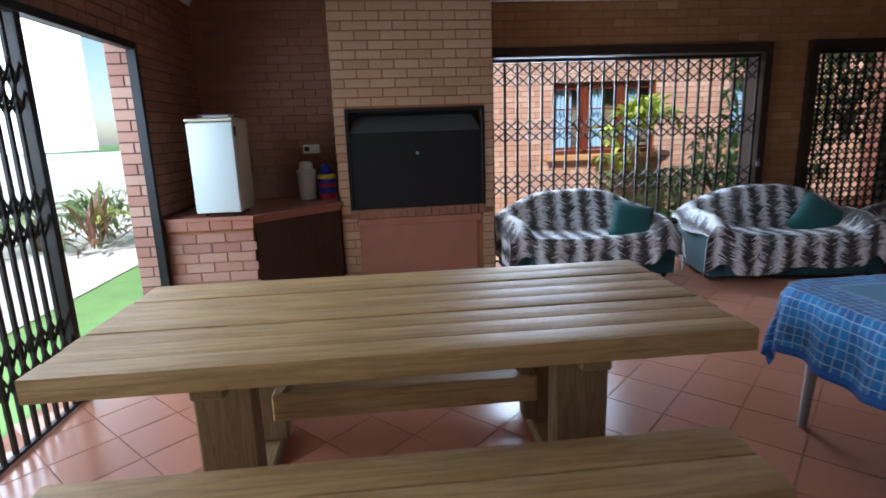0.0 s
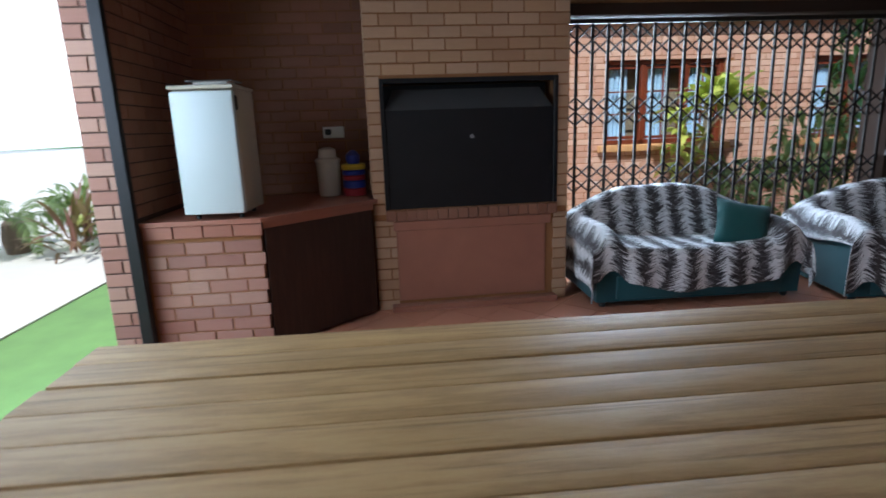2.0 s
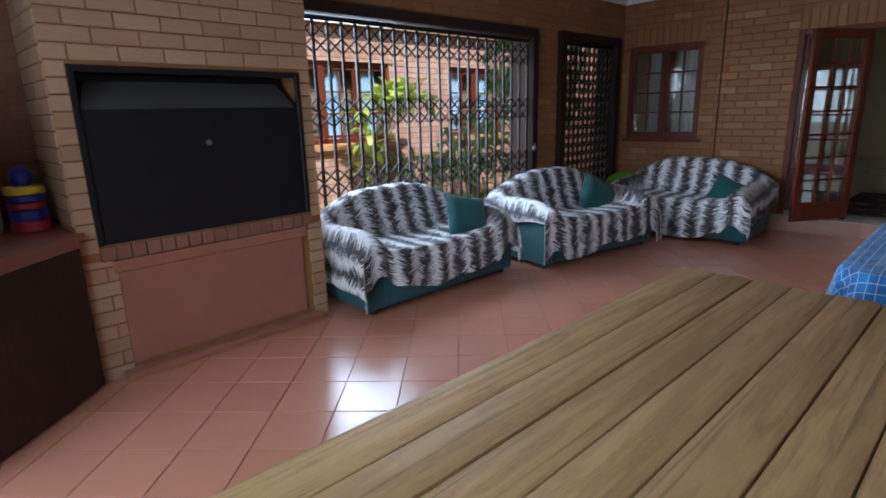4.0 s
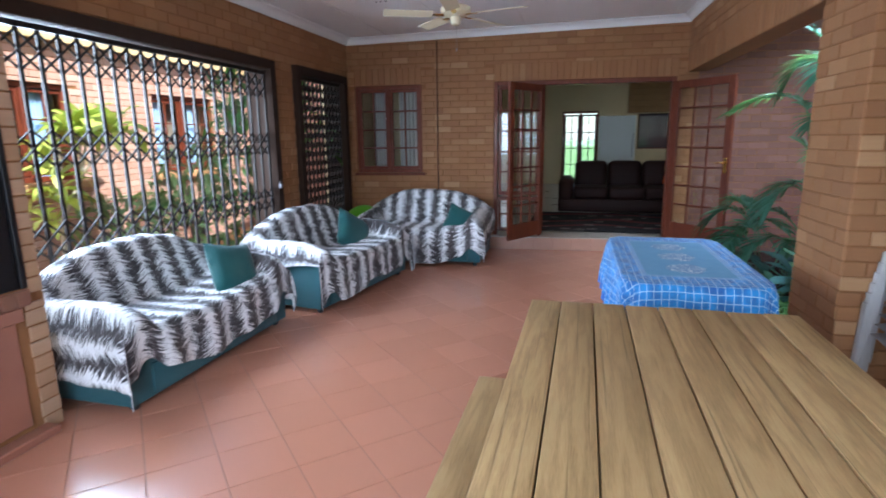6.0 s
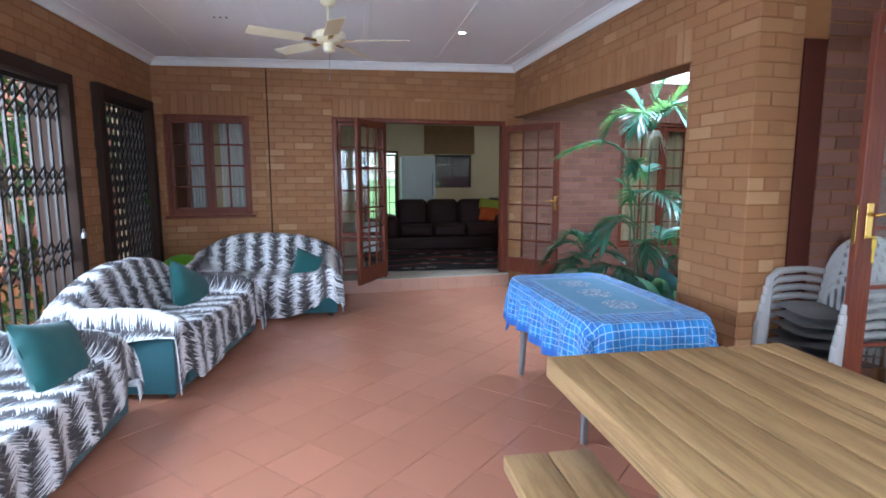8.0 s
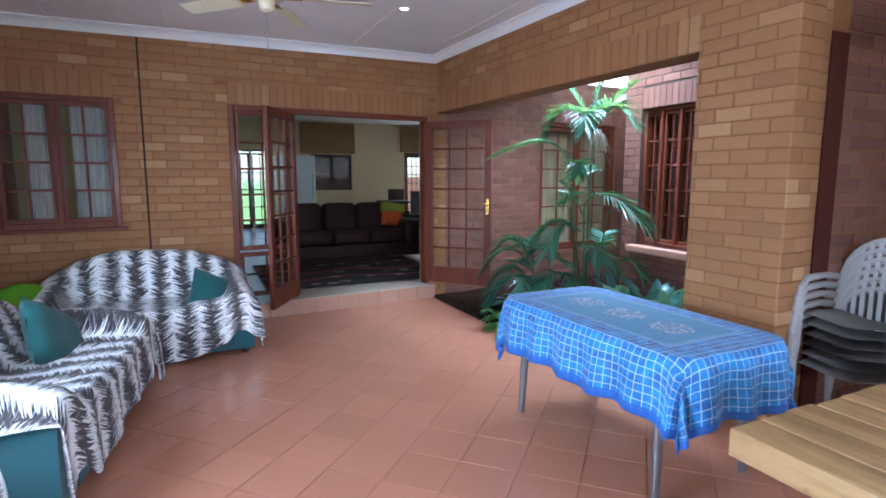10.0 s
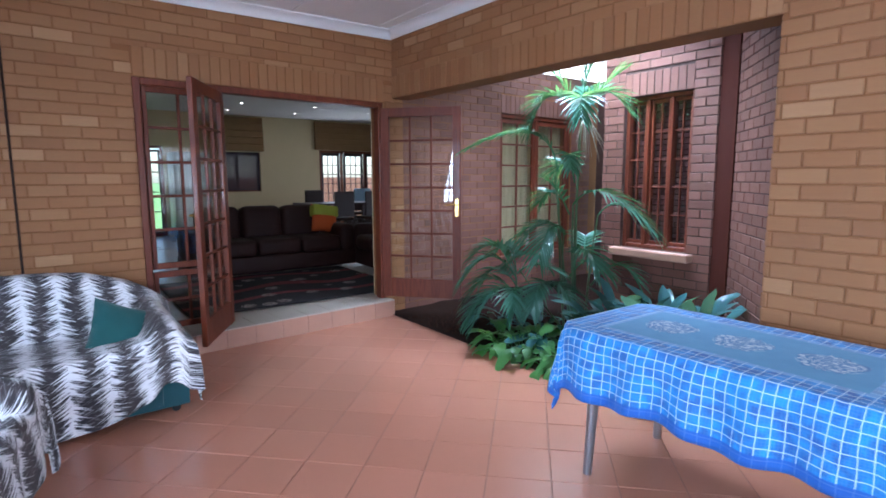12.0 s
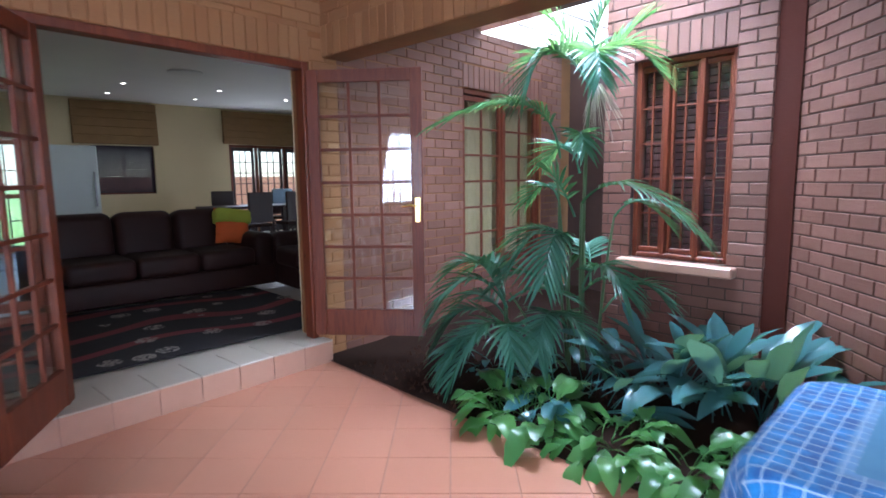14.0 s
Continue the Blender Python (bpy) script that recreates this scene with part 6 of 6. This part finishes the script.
LILY = [blade_mesh("leaf", 0.36, 0.05, c, 0.25, BROAD_LEAF, 0.25, k) for k, c in enumerate((0.7, 0.95, 1.2))]
IRON = [blade_mesh("leaf", 0.5, 0.048, c, 0.2, BLUE_LEAF, 0.1, k) for k, c in enumerate((0.35, 0.6, 0.85))]
FRANG = [blade_mesh("leaf", 0.3, 0.04, c, 0.15, BRIGHT_LEAF, 0.1, k, 0.15) for k, c in enumerate((0.5, 0.8, 1.1))]
BUSH = [blade_mesh("leaf", 0.3, 0.035, c, 0.2, SHRUB_LEAF, 0.1, k, 0.1) for k, c in enumerate((0.4, 0.8, 1.1))]
SUNNY = [blade_mesh("leaf", 0.3, 0.035, c, 0.2, SUN_LEAF, 0.1, k, 0.1) for k, c in enumerate((0.4, 0.8, 1.1))]
CORDY = [blade_mesh("leaf", 0.55, 0.03, c, 0.2, RED_LEAF, 0.05, k, 0.05) for k, c in enumerate((0.2, 0.5, 0.8))]


def clump(name, at, kinds, count, spread, label, category, seed, tilt=(0, 45), size=(0.7, 1.15), rise=0.0):
    """A tuft of broad leaves, each a piece of its own, springing from the soil."""
    rng = random.Random(seed)
    ob = thing(name, pose(*at), label, category)
    for k in range(count):
        a = rng.uniform(0, 360)
        r = spread * rng.random() ** 0.6
        th = rng.uniform(0, 6.28)
        leaf_ob = new("leaf", rng.choice(kinds))
        leaf_ob.parent = ob
        s = rng.uniform(*size)
        leaf_ob.matrix_basis = pose(r * math.cos(th), r * math.sin(th), rise * rng.random(), rng.uniform(-15, 15), -rng.uniform(*tilt) + 15, math.degrees(th) + rng.uniform(-70, 70)) @ Matrix.Scale(s, 4)
    return ob


clump("peace_lily", (4.62, 1.22, 0.02), LILY, 60, 0.22, "bushy green peace lily at the edge of the tiles", "plant", 1, (0, 50), (0.8, 1.2))
clump("peace_lily", (4.15, 1.18, 0.02), LILY, 46, 0.22, "low glossy green plant at the edge of the tiles", "plant", 2, (-5, 35), (0.6, 1.0))
clump("peace_lily", (3.72, 1.2, 0.02), LILY, 56, 0.22, "bright green leafy plant beside the blue-clothed table", "plant", 3, (0, 50), (0.6, 1.0))
clump("peace_lily", (3.25, 1.15, 0.02), LILY, 60, 0.2, "low green leafy plant near the brick pier", "plant", 12, (0, 45), (0.6, 1.0))
clump("cast_iron_plant", (4.2, 0.3, 0.02), IRON, 46, 0.3, "dark blue-green broad-leaved plant in the soil", "plant", 4, (15, 65), (0.95, 1.4))
clump("cast_iron_plant", (3.75, 0.3, 0.02), IRON, 44, 0.3, "dark blue-green broad-leaved plant by the brick wall", "plant", 5, (20, 70), (1.0, 1.45))
clump("cast_iron_plant", (4.6, 0.75, 0.02), IRON, 34, 0.28, "dark broad-leaved plant under the palm", "plant", 6, (-5, 35), (0.7, 1.1))
clump("cast_iron_plant", (5.4, 0.6, 0.02), IRON, 16, 0.25, "dark broad-leaved plant near the french doors", "plant", 7, (-10, 25), (0.5, 0.8))
trail = thing("hanging_plant", pose(4.45, -0.3, 3.12), "green fronds hanging in from the roof edge", "plant")
for k, (az, ln) in enumerate(((200, 0.5), (250, 0.45), (170, 0.4), (300, 0.4))):
    frond((0, 0, 0), az, ln, 0.1, 0.7, 12, 0.2, 0.013, trail, BRIGHT_LEAF, seed=40 + k)
trail = thing("hanging_plant", pose(5.5, 0.85, 2.95), "green leaf tips hanging in from the roof edge", "plant")
for k, (az, ln) in enumerate(((120, 0.35), (80, 0.35), (160, 0.3))):
    frond((0, 0, 0), az, ln, 0.0, 0.9, 10, 0.18, 0.013, trail, BRIGHT_LEAF, seed=50 + k)

# stones at the bed's edge
for k, (x, y, r) in enumerate(((3.55, 1.32, 0.06), (3.42, 1.36, 0.05), (3.9, 1.38, 0.04))):
    bm = bmesh.new()
    bmesh.ops.create_icosphere(bm, subdivisions=3, radius=r)
    for v in bm.verts:
        v.co *= 1 + 0.3 * noise.noise(v.co * 14 + Vector((k, 0, 0)))
        v.co.z *= 0.6
    st = part("stone", bm, PALE_BARK, smooth=60)
    st.matrix_basis = pose(x, y, 0.03)
    tagged(st, "small pale rounded stone edging the soil bed", "stone", "stones")


# ---- courtyard to the north, beyond the gates ----
far = slab_wall("wall_far", "pinkish brick wall of the house across the north court", "x", 8.6, 8.85, -3.0, 12.0, -0.2, 2.7, [(2.6, 4.3, 1.05, 2.17), (5.6, 6.9, 1.05, 2.17)], MORTAR)
brick_face(far, (0.6, 8.6, 0), (1, 0, 0), (0, -1, 0), 7.4, -0.1, 2.65, [(2.0, 3.7, 0.95, 2.17), (5.0, 6.3, 0.95, 2.17)], BRICK_PALE, 300, near=lambda a, z: abs(a - 3.0))
bm = bmesh.new()
box(bm, (2.5, 8.5, 0.95), (4.4, 8.6, 1.045), 0.01)
box(bm, (5.5, 8.5, 0.95), (7.0, 8.6, 1.045), 0.01)
structure(part("window_sills", bm, PLASTER_ORANGE, smooth=0), "ochre plastered window sills across the court", "sill")
for x0, x1, mull in ((2.6, 4.3, (3.15, 3.75)), (5.6, 6.9, (6.25,))):
    w = door_frame("window_5" if x0 < 4 else "window_6", "dark hardwood window with blue curtains across the court", "x", 8.64, 0.08, x0, x1, 1.05, 2.17, 0.06, mullions=mull, sill=True)
    xs = [x0] + list(mull) + [x1]
    for a, b in zip(xs, xs[1:]):
        glazed("casement", b - a - 0.07, 0.98, 2, 3, pose(a + 0.035, 8.68, 1.12), w, 0.035, 0.04, 0.04)
    for a in xs[:-1]:
        bm = bmesh.new()
        sheet(bm, 40, 1, lambda u, v: Vector((a + 0.05 + u * 0.3, 8.745 + 0.02 * math.sin(u * 30), 1.06 + v * 1.08)))
        part("curtain", bm, CURTAIN_BLUE, w, "pale blue curtain", 80)
# slab right behind the far windows, its dark colour standing for unlit rooms
bm = bmesh.new()
box(bm, (-3, 8.86, 0.2), (12, 9.0, 2.6))
structure(part("wall_far_room", bm, ROOM_SHADE, smooth=0), "slab behind the far windows, coloured dark for unlit rooms")
bm = bmesh.new()
box(bm, (-3, 8.5, 2.7), (12, 11.5, 2.8))
box(bm, (-3, 8.46, 2.64), (12, 8.5, 2.82))
structure(part("roof_far", bm, EAVE, smooth=0), "boarded eave of the house across the court", "roof")
bm = bmesh.new()
box(bm, (-2.1, 5.98, -0.3), (8.5, 8.6, -0.1))
structure(part("pavement", bm, PLASTER_ORANGE, smooth=0), "pale ochre paving of the north court", "pavement")
slab_wall("wall_court_east", "brick wall closing the north court", "y", 8.0, 8.2, 5.98, 8.6, -0.2, 3.2, [], BRICK_RED)


def frangipani(m):
    ob = thing("frangipani", m, "small frangipani tree with bright yellow-green leaf rosettes", "tree")
    rng = random.Random(11)
    tips = []

    def limb(p, d, ln, r, depth):
        q = p + d * ln
        bm = bmesh.new()
        mid = (p + q) / 2 + Vector((rng.uniform(-0.03, 0.03), rng.uniform(-0.03, 0.03), 0))
        tube(bm, [p, mid, q], [r, r * 0.85, r * 0.7], 8)
        part("limb", bm, PALE_BARK, ob, "pale smooth bark")
        if depth == 0:
            tips.append(q)
            return
        for k in range(2 if depth > 1 else 3):
            a = rng.uniform(0, 6.28)
            nd = (d + Vector((math.cos(a), math.sin(a), 0.35)) * 0.6).normalized()
            limb(q, nd, ln * rng.uniform(0.55, 0.75), r * 0.7, depth - 1)
    limb(Vector((0, 0, -0.1)), Vector((0.02, 0.0, 1)), 0.85, 0.035, 3)
    for q in tips + [Vector((0.12 * math.sin(k * 2.3), 0.1 * math.cos(k * 1.7), 0.75 + 0.16 * k)) for k in range(6)]:
        for k in range(9):
            lf = new("leaf", rng.choice(FRANG))
            lf.parent = ob
            lf.matrix_basis = pose(*q, rng.uniform(-15, 15), rng.uniform(-30, 25), k * 40 + rng.uniform(-12, 12)) @ Matrix.Scale(rng.uniform(1.0, 1.6), 4)
    return ob


frangipani(pose(3.4, 7.95, -0.1))


def bush(at, r, h, n, kinds, label, seed, category="shrub"):
    """A shrub of many small leaves on thin twigs, uneven in outline."""
    rng = random.Random(seed)
    ob = thing("shrub", pose(*at), label, category)
    bm = bmesh.new()
    for k in range(9):
        a, t = rng.uniform(0, 6.28), rng.uniform(0.2, 0.8)
        tube(bm, [(0, 0, 0), (0.4 * r * t * math.cos(a), 0.4 * r * t * math.sin(a), h * 0.5), (r * t * math.cos(a), r * t * math.sin(a), h * 0.9)], [0.015, 0.01, 0.004], 5)
    part("branch", bm, BARK, ob)
    vs, fs = [], []
    src = [([v.co.copy() for v in me.vertices], [tuple(p.vertices) for p in me.polygons]) for me in kinds]
    for k in range(n):
        a, z = rng.uniform(0, 6.28), rng.random() ** 0.8
        rr = r * math.sqrt(rng.random()) * (0.55 + 0.6 * abs(math.sin(a * 1.5 + seed))) * (1 - 0.45 * z)
        m = pose(rr * math.cos(a), rr * math.sin(a), h * z, rng.uniform(-30, 30), rng.uniform(-60, 40), math.degrees(a) + rng.uniform(-60, 60)) @ Matrix.Scale(rng.uniform(0.45, 0.9), 4)
        va, fa = rng.choice(src)
        o = len(vs)
        vs += [tuple(m @ v) for v in va]
        fs += [tuple(o + i for i in f) for f in fa]
    me = bpy.data.meshes.new("leaves")
    me.from_pydata(vs, [], fs)
    link_mesh("leaves", me, kinds[0].materials[0], ob, 60)["kind"] = "stuff"
    return ob


bush((4.6, 7.2, -0.1), 0.7, 1.4, 420, SUNNY, "dense dark green shrub behind the wide gate", 21)
bush((5.4, 6.9, -0.1), 0.6, 2.1, 420, BUSH, "tall dark shrub behind the narrow gate", 22)
bush((3.9, 7.6, -0.1), 0.6, 0.9, 300, SUNNY, "low dark shrub under the far window", 23)
bush((4.3, 6.35, 1.1), 0.3, 1.1, 160, BUSH, "creeper hanging on the gate", 24, "creeper")
bush((5.6, 6.3, 1.2), 0.45, 1.1, 260, BUSH, "dark creeper over the narrow gate", 25, "creeper")
gp = thing("garden_palm", pose(4.1, 6.85, -0.1), "low spiky palm growing behind the sofas", "palm")
for k in range(9):
    frond((0, 0, 0.1), 40 * k + 10, 0.85, 1.0, 0.75, 16, 0.2, 0.012, gp, SHRUB_LEAF, seed=60 + k)
gp = thing("garden_palm", pose(4.9, 7.6, -0.1), "leafy palm in front of the far wall", "palm")
for k in range(9):
    frond((0, 0, 0.5), 40 * k, 1.1, 1.0, 0.7, 18, 0.25, 0.014, gp, SHRUB_LEAF, seed=70 + k)

# ---- garden to the west ----
bm = bmesh.new()
box(bm, (-69.0, -60, -0.3), (-3.5, 100, -0.145))
structure(part("pavement_drive", bm, plain("pale_paving", (0.62, 0.6, 0.55), 0.85, vary=0.1), smooth=0), "pale sunlit paved drive beyond the lawn", "pavement")
bm = bmesh.new()
box(bm, (-70.2, -80, -1), (-70, 140, 60))
structure(part("backdrop", bm, emitter("bright_haze", (0.97, 0.99, 1.0), 2.2), smooth=0), "white hazy sky beyond the garden", "sky")
cyc = thing("cycad", pose(-5.6, 9.0, -0.15), "grey-green cycad with arching fronds in the sun", "palm")
bm = bmesh.new()
lathe(bm, [(0.14, 0), (0.17, 0.2), (0.14, 0.42), (0.05, 0.5)], 12)
part("trunk", bm, BARK, cyc)
for k in range(14):
    frond((0, 0, 0.45), k * 360 / 14 + 7, 1.1, 0.75 if k % 2 else 0.4, 0.7, 18, 0.22, 0.014, cyc, SUN_LEAF, seed=80 + k)
clump("cordyline", (-4.6, 8.6, -0.15), CORDY, 40, 0.25, "reddish strap-leaved cordyline in the garden bed", "plant", 31, (0, 70), (0.8, 1.3), 0.5)
bush((-5.0, 9.6, -0.15), 0.8, 0.8, 300, SUNNY, "low green garden shrub in the sun", 32)
bush((-6.4, 8.2, -0.15), 0.9, 1.0, 300, SUNNY, "round green garden shrub in the sun", 33)
gp = thing("garden_palm", pose(-4.1, 9.6, -0.15), "young palm with long pale fronds by the lawn", "palm")
for k in range(8):
    frond((0, 0, 0.2), 45 * k + 20, 1.2, 0.9, 0.7, 18, 0.25, 0.013, gp, BRIGHT_LEAF, seed=95 + k)


# ---- living room beyond the french doors ----
LX = 15.0
LZ = 2.97
bm = bmesh.new()
box(bm, (EX + 0.22, 1.2, -0.2), (LX + 0.3, NY + 0.6, STEP - 0.012))
box(bm, (EX + 0.68, -5.0, -0.2), (LX + 0.3, 1.2, STEP - 0.012))
lf = structure(part("floor_living", bm, CREAM_TILE, smooth=0), "cream tiled living-room floor", "floor")
bm = bmesh.new()
box(bm, (EX + 0.26, 1.2, LZ), (LX + 0.3, NY + 0.6, LZ + 0.1))
box(bm, (EX + 0.68, -5.0, LZ), (LX + 0.3, 1.2, LZ + 0.1))
structure(part("ceiling_living", bm, WHITE_PAINT, smooth=0), "white living-room ceiling", "ceiling")
lw = slab_wall("wall_living_far", "cream plastered far wall of the living room", "y", LX, LX + 0.25, -5.0, NY + 0.6, 0, LZ, [(0.05, 1.16, 1.15, 2.1), (-3.5, -1.5, STEP, 2.2), (2.2, 3.2, STEP, 2.2)], CREAM_WALL)
slab_wall("wall_living_north", "cream plastered side wall of the living room", "x", NY + 0.4, NY + 0.6, EX + 0.22, LX, 0, LZ, [], CREAM_WALL)
slab_wall("wall_living_south", "cream plastered end wall of the living room", "x", -4.8, -5.0, EX + 0.22, LX, 0, LZ, [], CREAM_WALL)
bm = bmesh.new()
for a0, a1, z0, z1 in ((-3.0, -1.75, 0, LZ), (-1.75, -0.3, 2.25, LZ), (-1.75, -0.3, 0, 0.45), (-0.3, DW0, 0, LZ), (DW0, DW1, DTOP, LZ), (DW1, EWIN[0], 0, LZ), (EWIN[0], EWIN[1], EWIN[3], LZ), (EWIN[0], EWIN[1], 0, EWIN[2]), (EWIN[1], NY + 0.4, 0, LZ)):
    box(bm, (EX + 0.2205, a0, z0), (EX + 0.235, a1, z1))
skew(structure(part("wall_living_west", bm, CREAM_WALL, smooth=0), "cream plaster inside the french-door wall"), EAST)
# far window with dark slatted blind, roman blinds, far french doors
w = door_frame("window_7", "dark framed living-room window with a dark slatted blind", "y", LX + 0.05, 0.08, 0.05, 1.16, 1.15, 2.1, 0.06, mullions=(0.6,), sill=True)
for k in range(20):
    box_part("blind_slat", (LX + 0.0, 0.08, 1.18 + k * 0.046), (LX + 0.03, 1.13, 1.224 + k * 0.046), BLIND_PURPLE, w, 0)


w = door_frame("window_8", "dark framed glass doors onto the garden", "y", LX + 0.05, 0.08, 2.2, 3.2, STEP, 2.2, 0.06, mullions=(2.7,), sill=True)
for y0, ww in ((2.26, 0.41), (2.73, 0.41)):
    glazed("casement", ww, 1.88, 2, 4, pose(LX + 0.09, y0, STEP + 0.06, 0, 0, 90), w, 0.04, 0.05, 0.05, mat=DARK_SLAT)


def roman_blind(y0, y1, z0, z1):
    ob = thing("roman_blind", pose(LX - 0.02, 0, 0), "brown woven roman blind folded up above the opening", "blind", "roman blinds")
    for k in range(5):
        za = z0 + (z1 - z0) * k / 5
        box_part("fold", (-0.05 - 0.012 * (5 - k), y0, za + 0.003), (-0.01, y1, za + (z1 - z0) / 5), BLIND_FABRIC, ob, 0.01)


roman_blind(-0.02, 1.45, 2.12, 2.93)
roman_blind(-3.6, -1.36, 2.2, 2.93)
fd2 = door_frame("door_6", "dark hardwood french doors at the far side", "y", LX + 0.02, 0.08, -3.5, -1.5, STEP, 2.2, 0.06, mullions=(-2.15, -2.85))
for y0, ww in ((-2.09, 0.53), (-2.79, 0.58), (-3.44, 0.56)):
    glazed("door_leaf", ww, 1.95, 3, 7, pose(LX + 0.06, y0, STEP + 0.02, 0, 0, 90), fd2, 0.06, 0.15, 0.08, bar=0.02, mat=DARK_SLAT)
bm = bmesh.new()
box(bm, (LX + 2.2, -6, 0), (LX + 2.4, 0.6, 1.5))
structure(part("wall_yard", bm, BRICK_RED, smooth=0), "sunlit brick yard wall beyond the far doors")


def leather_sofa(m, L, label):
    ob = thing("leather_sofa", m, label, "sofa")
    box_part("base", (-L / 2, 0.0, 0.03), (L / 2, 0.85, 0.26), LEATHER, ob, 0.03, seg=3)
    n = max(1, round(L / 0.75))
    w = (L - 0.5) / n
    for k in range(n):
        x = -L / 2 + 0.25 + k * w
        box_part("seat_cushion", (x + 0.005, -0.04, 0.26), (x + w - 0.005, 0.6, 0.47), LEATHER, ob, 0.06, seg=4)
        bm = bmesh.new()
        box(bm, (x + 0.005, 0.5, 0.45), (x + w - 0.005, 0.84, 1.0), 0.1, pose(0, 0.12, -0.02, -8, 0, 0), seg=4)
        part("back_cushion", bm, LEATHER, ob)
    for sx in (-1, 1):
        box_part("arm", (min(sx * L / 2, sx * (L / 2 - 0.25)), -0.02, 0.2), (max(sx * L / 2, sx * (L / 2 - 0.25)), 0.85, 0.62), LEATHER, ob, 0.09, seg=4)
    return ob


leather_sofa(pose(8.65, 1.82, STEP, 0, 0, -90), 2.3, "dark brown leather sofa facing the french doors")
leather_sofa(pose(8.27, 0.72, STEP, 0, 0, 176), 1.1, "dark brown leather armchair beside the rug")
cu = cushion("cushion", pose(9.1, 0.98, STEP + 0.68, -18, 8, -90), 0.42, plain("orange_cushion", (0.6, 0.1, 0.015), 0.8, vary=0.2), "orange and lime cushion on the leather sofa")
bm = bmesh.new()
box(bm, (-0.205, -0.085, 0.03), (0.205, 0.085, 0.2), 0.03, seg=3)
part("lime_band", bm, plain("lime_cloth", (0.38, 0.42, 0.04), 0.8, vary=0.2), cu, "lime green upper band")
bm = bmesh.new()
box(bm, (6.75, 0.95, STEP), (8.7, 3.35, STEP + 0.012), 0.004)
rug = part("rug", bm, RUG)
tagged(rug, "black rug with cream flowers and dark red scrolls", "rug")
fr2 = thing("tall_fridge", pose(13.9, 1.75, STEP), "tall pale steel fridge in the kitchen corner", "fridge")
box_part("body", (0, -0.45, 0.03), (0.7, 0.45, 1.85), FRIDGE_WHITE, fr2, 0.02, seg=2)
box_part("door", (-0.05, -0.45, 0.65), (-0.004, 0.45, 1.85), FRIDGE_WHITE, fr2, 0.015)
box_part("freezer_door", (-0.05, -0.45, 0.04), (-0.004, 0.45, 0.63), FRIDGE_WHITE, fr2, 0.015)
box_part("handle", (-0.09, -0.4, 0.8), (-0.05, -0.37, 1.4), STEEL, fr2, 0.008)


def dining_set():
    t = thing("dining_table_far", pose(12.6, -0.9, STEP), "dark dining table at the room's far end", "table")
    box_part("tabletop", (-0.45, -0.9, 0.72), (0.45, 0.9, 0.76), DARK_SLAT, t, 0.01)
    for sx in (-1, 1):
        for sy in (-1, 1):
            box_part("leg", (sx * 0.4 - 0.035, sy * 0.82 - 0.035, 0), (sx * 0.4 + 0.035, sy * 0.82 + 0.035, 0.72), DARK_SLAT, t, 0.005)
    c = thing("dining_chair", pose(11.9, -0.6, STEP), "dark high-backed dining chair", "chair", "dining chairs")
    box_part("seat", (-0.22, -0.22, 0.42), (0.22, 0.22, 0.48), LEATHER, c, 0.02)
    box_part("backrest", (-0.24, -0.22, 0.5), (-0.19, 0.22, 1.02), DARK_SLAT, c, 0.015)
    for sx in (-1, 1):
        for sy in (-1, 1):
            box_part("leg", (sx * 0.19 - 0.02, sy * 0.19 - 0.02, 0), (sx * 0.19 + 0.02, sy * 0.19 + 0.02, 0.42), DARK_SLAT, c, 0.004)
    copy_thing(c, pose(11.9, -1.3, STEP))
    copy_thing(c, pose(13.3, -0.7, STEP, 0, 0, 180))
    b = copy_thing(c, pose(13.4, -1.9, STEP, 0, 0, 150))
    tagged(b, "dining chair with a blue cloth over its back", "chair")
    box_part("cloth", (-0.26, -0.2, 0.7), (-0.175, 0.2, 1.04), CURTAIN_BLUE, b, 0.01, "blue cloth")


dining_set()
for x, y in ((11.3, 0.62),):
    ob = thing("skylight", pose(x, y, LZ), "round glowing skylight tube in the ceiling", "skylight")
    bm = bmesh.new()
    lathe(bm, [(0.2, -0.001), (0.24, -0.001), (0.24, -0.02), (0.2, -0.025)], 32)
    part("ring", bm, CORNICE, ob)
    bm = bmesh.new()
    lathe(bm, [(0.2, -0.002), (0.2, -0.012), (0.05, -0.02)], 32)
    part("diffuser", bm, SKYLIGHT_GLOW, ob)
for x, y in ((12.6, -0.4), (12.85, 1.05), (13.9, -0.45), (14.1, 1.0), (12.95, -1.85)):
    downlight(pose(x, y, LZ))


# ---- pieces of walls and floor, last ----
lay_tiles()
lay_all_bricks()
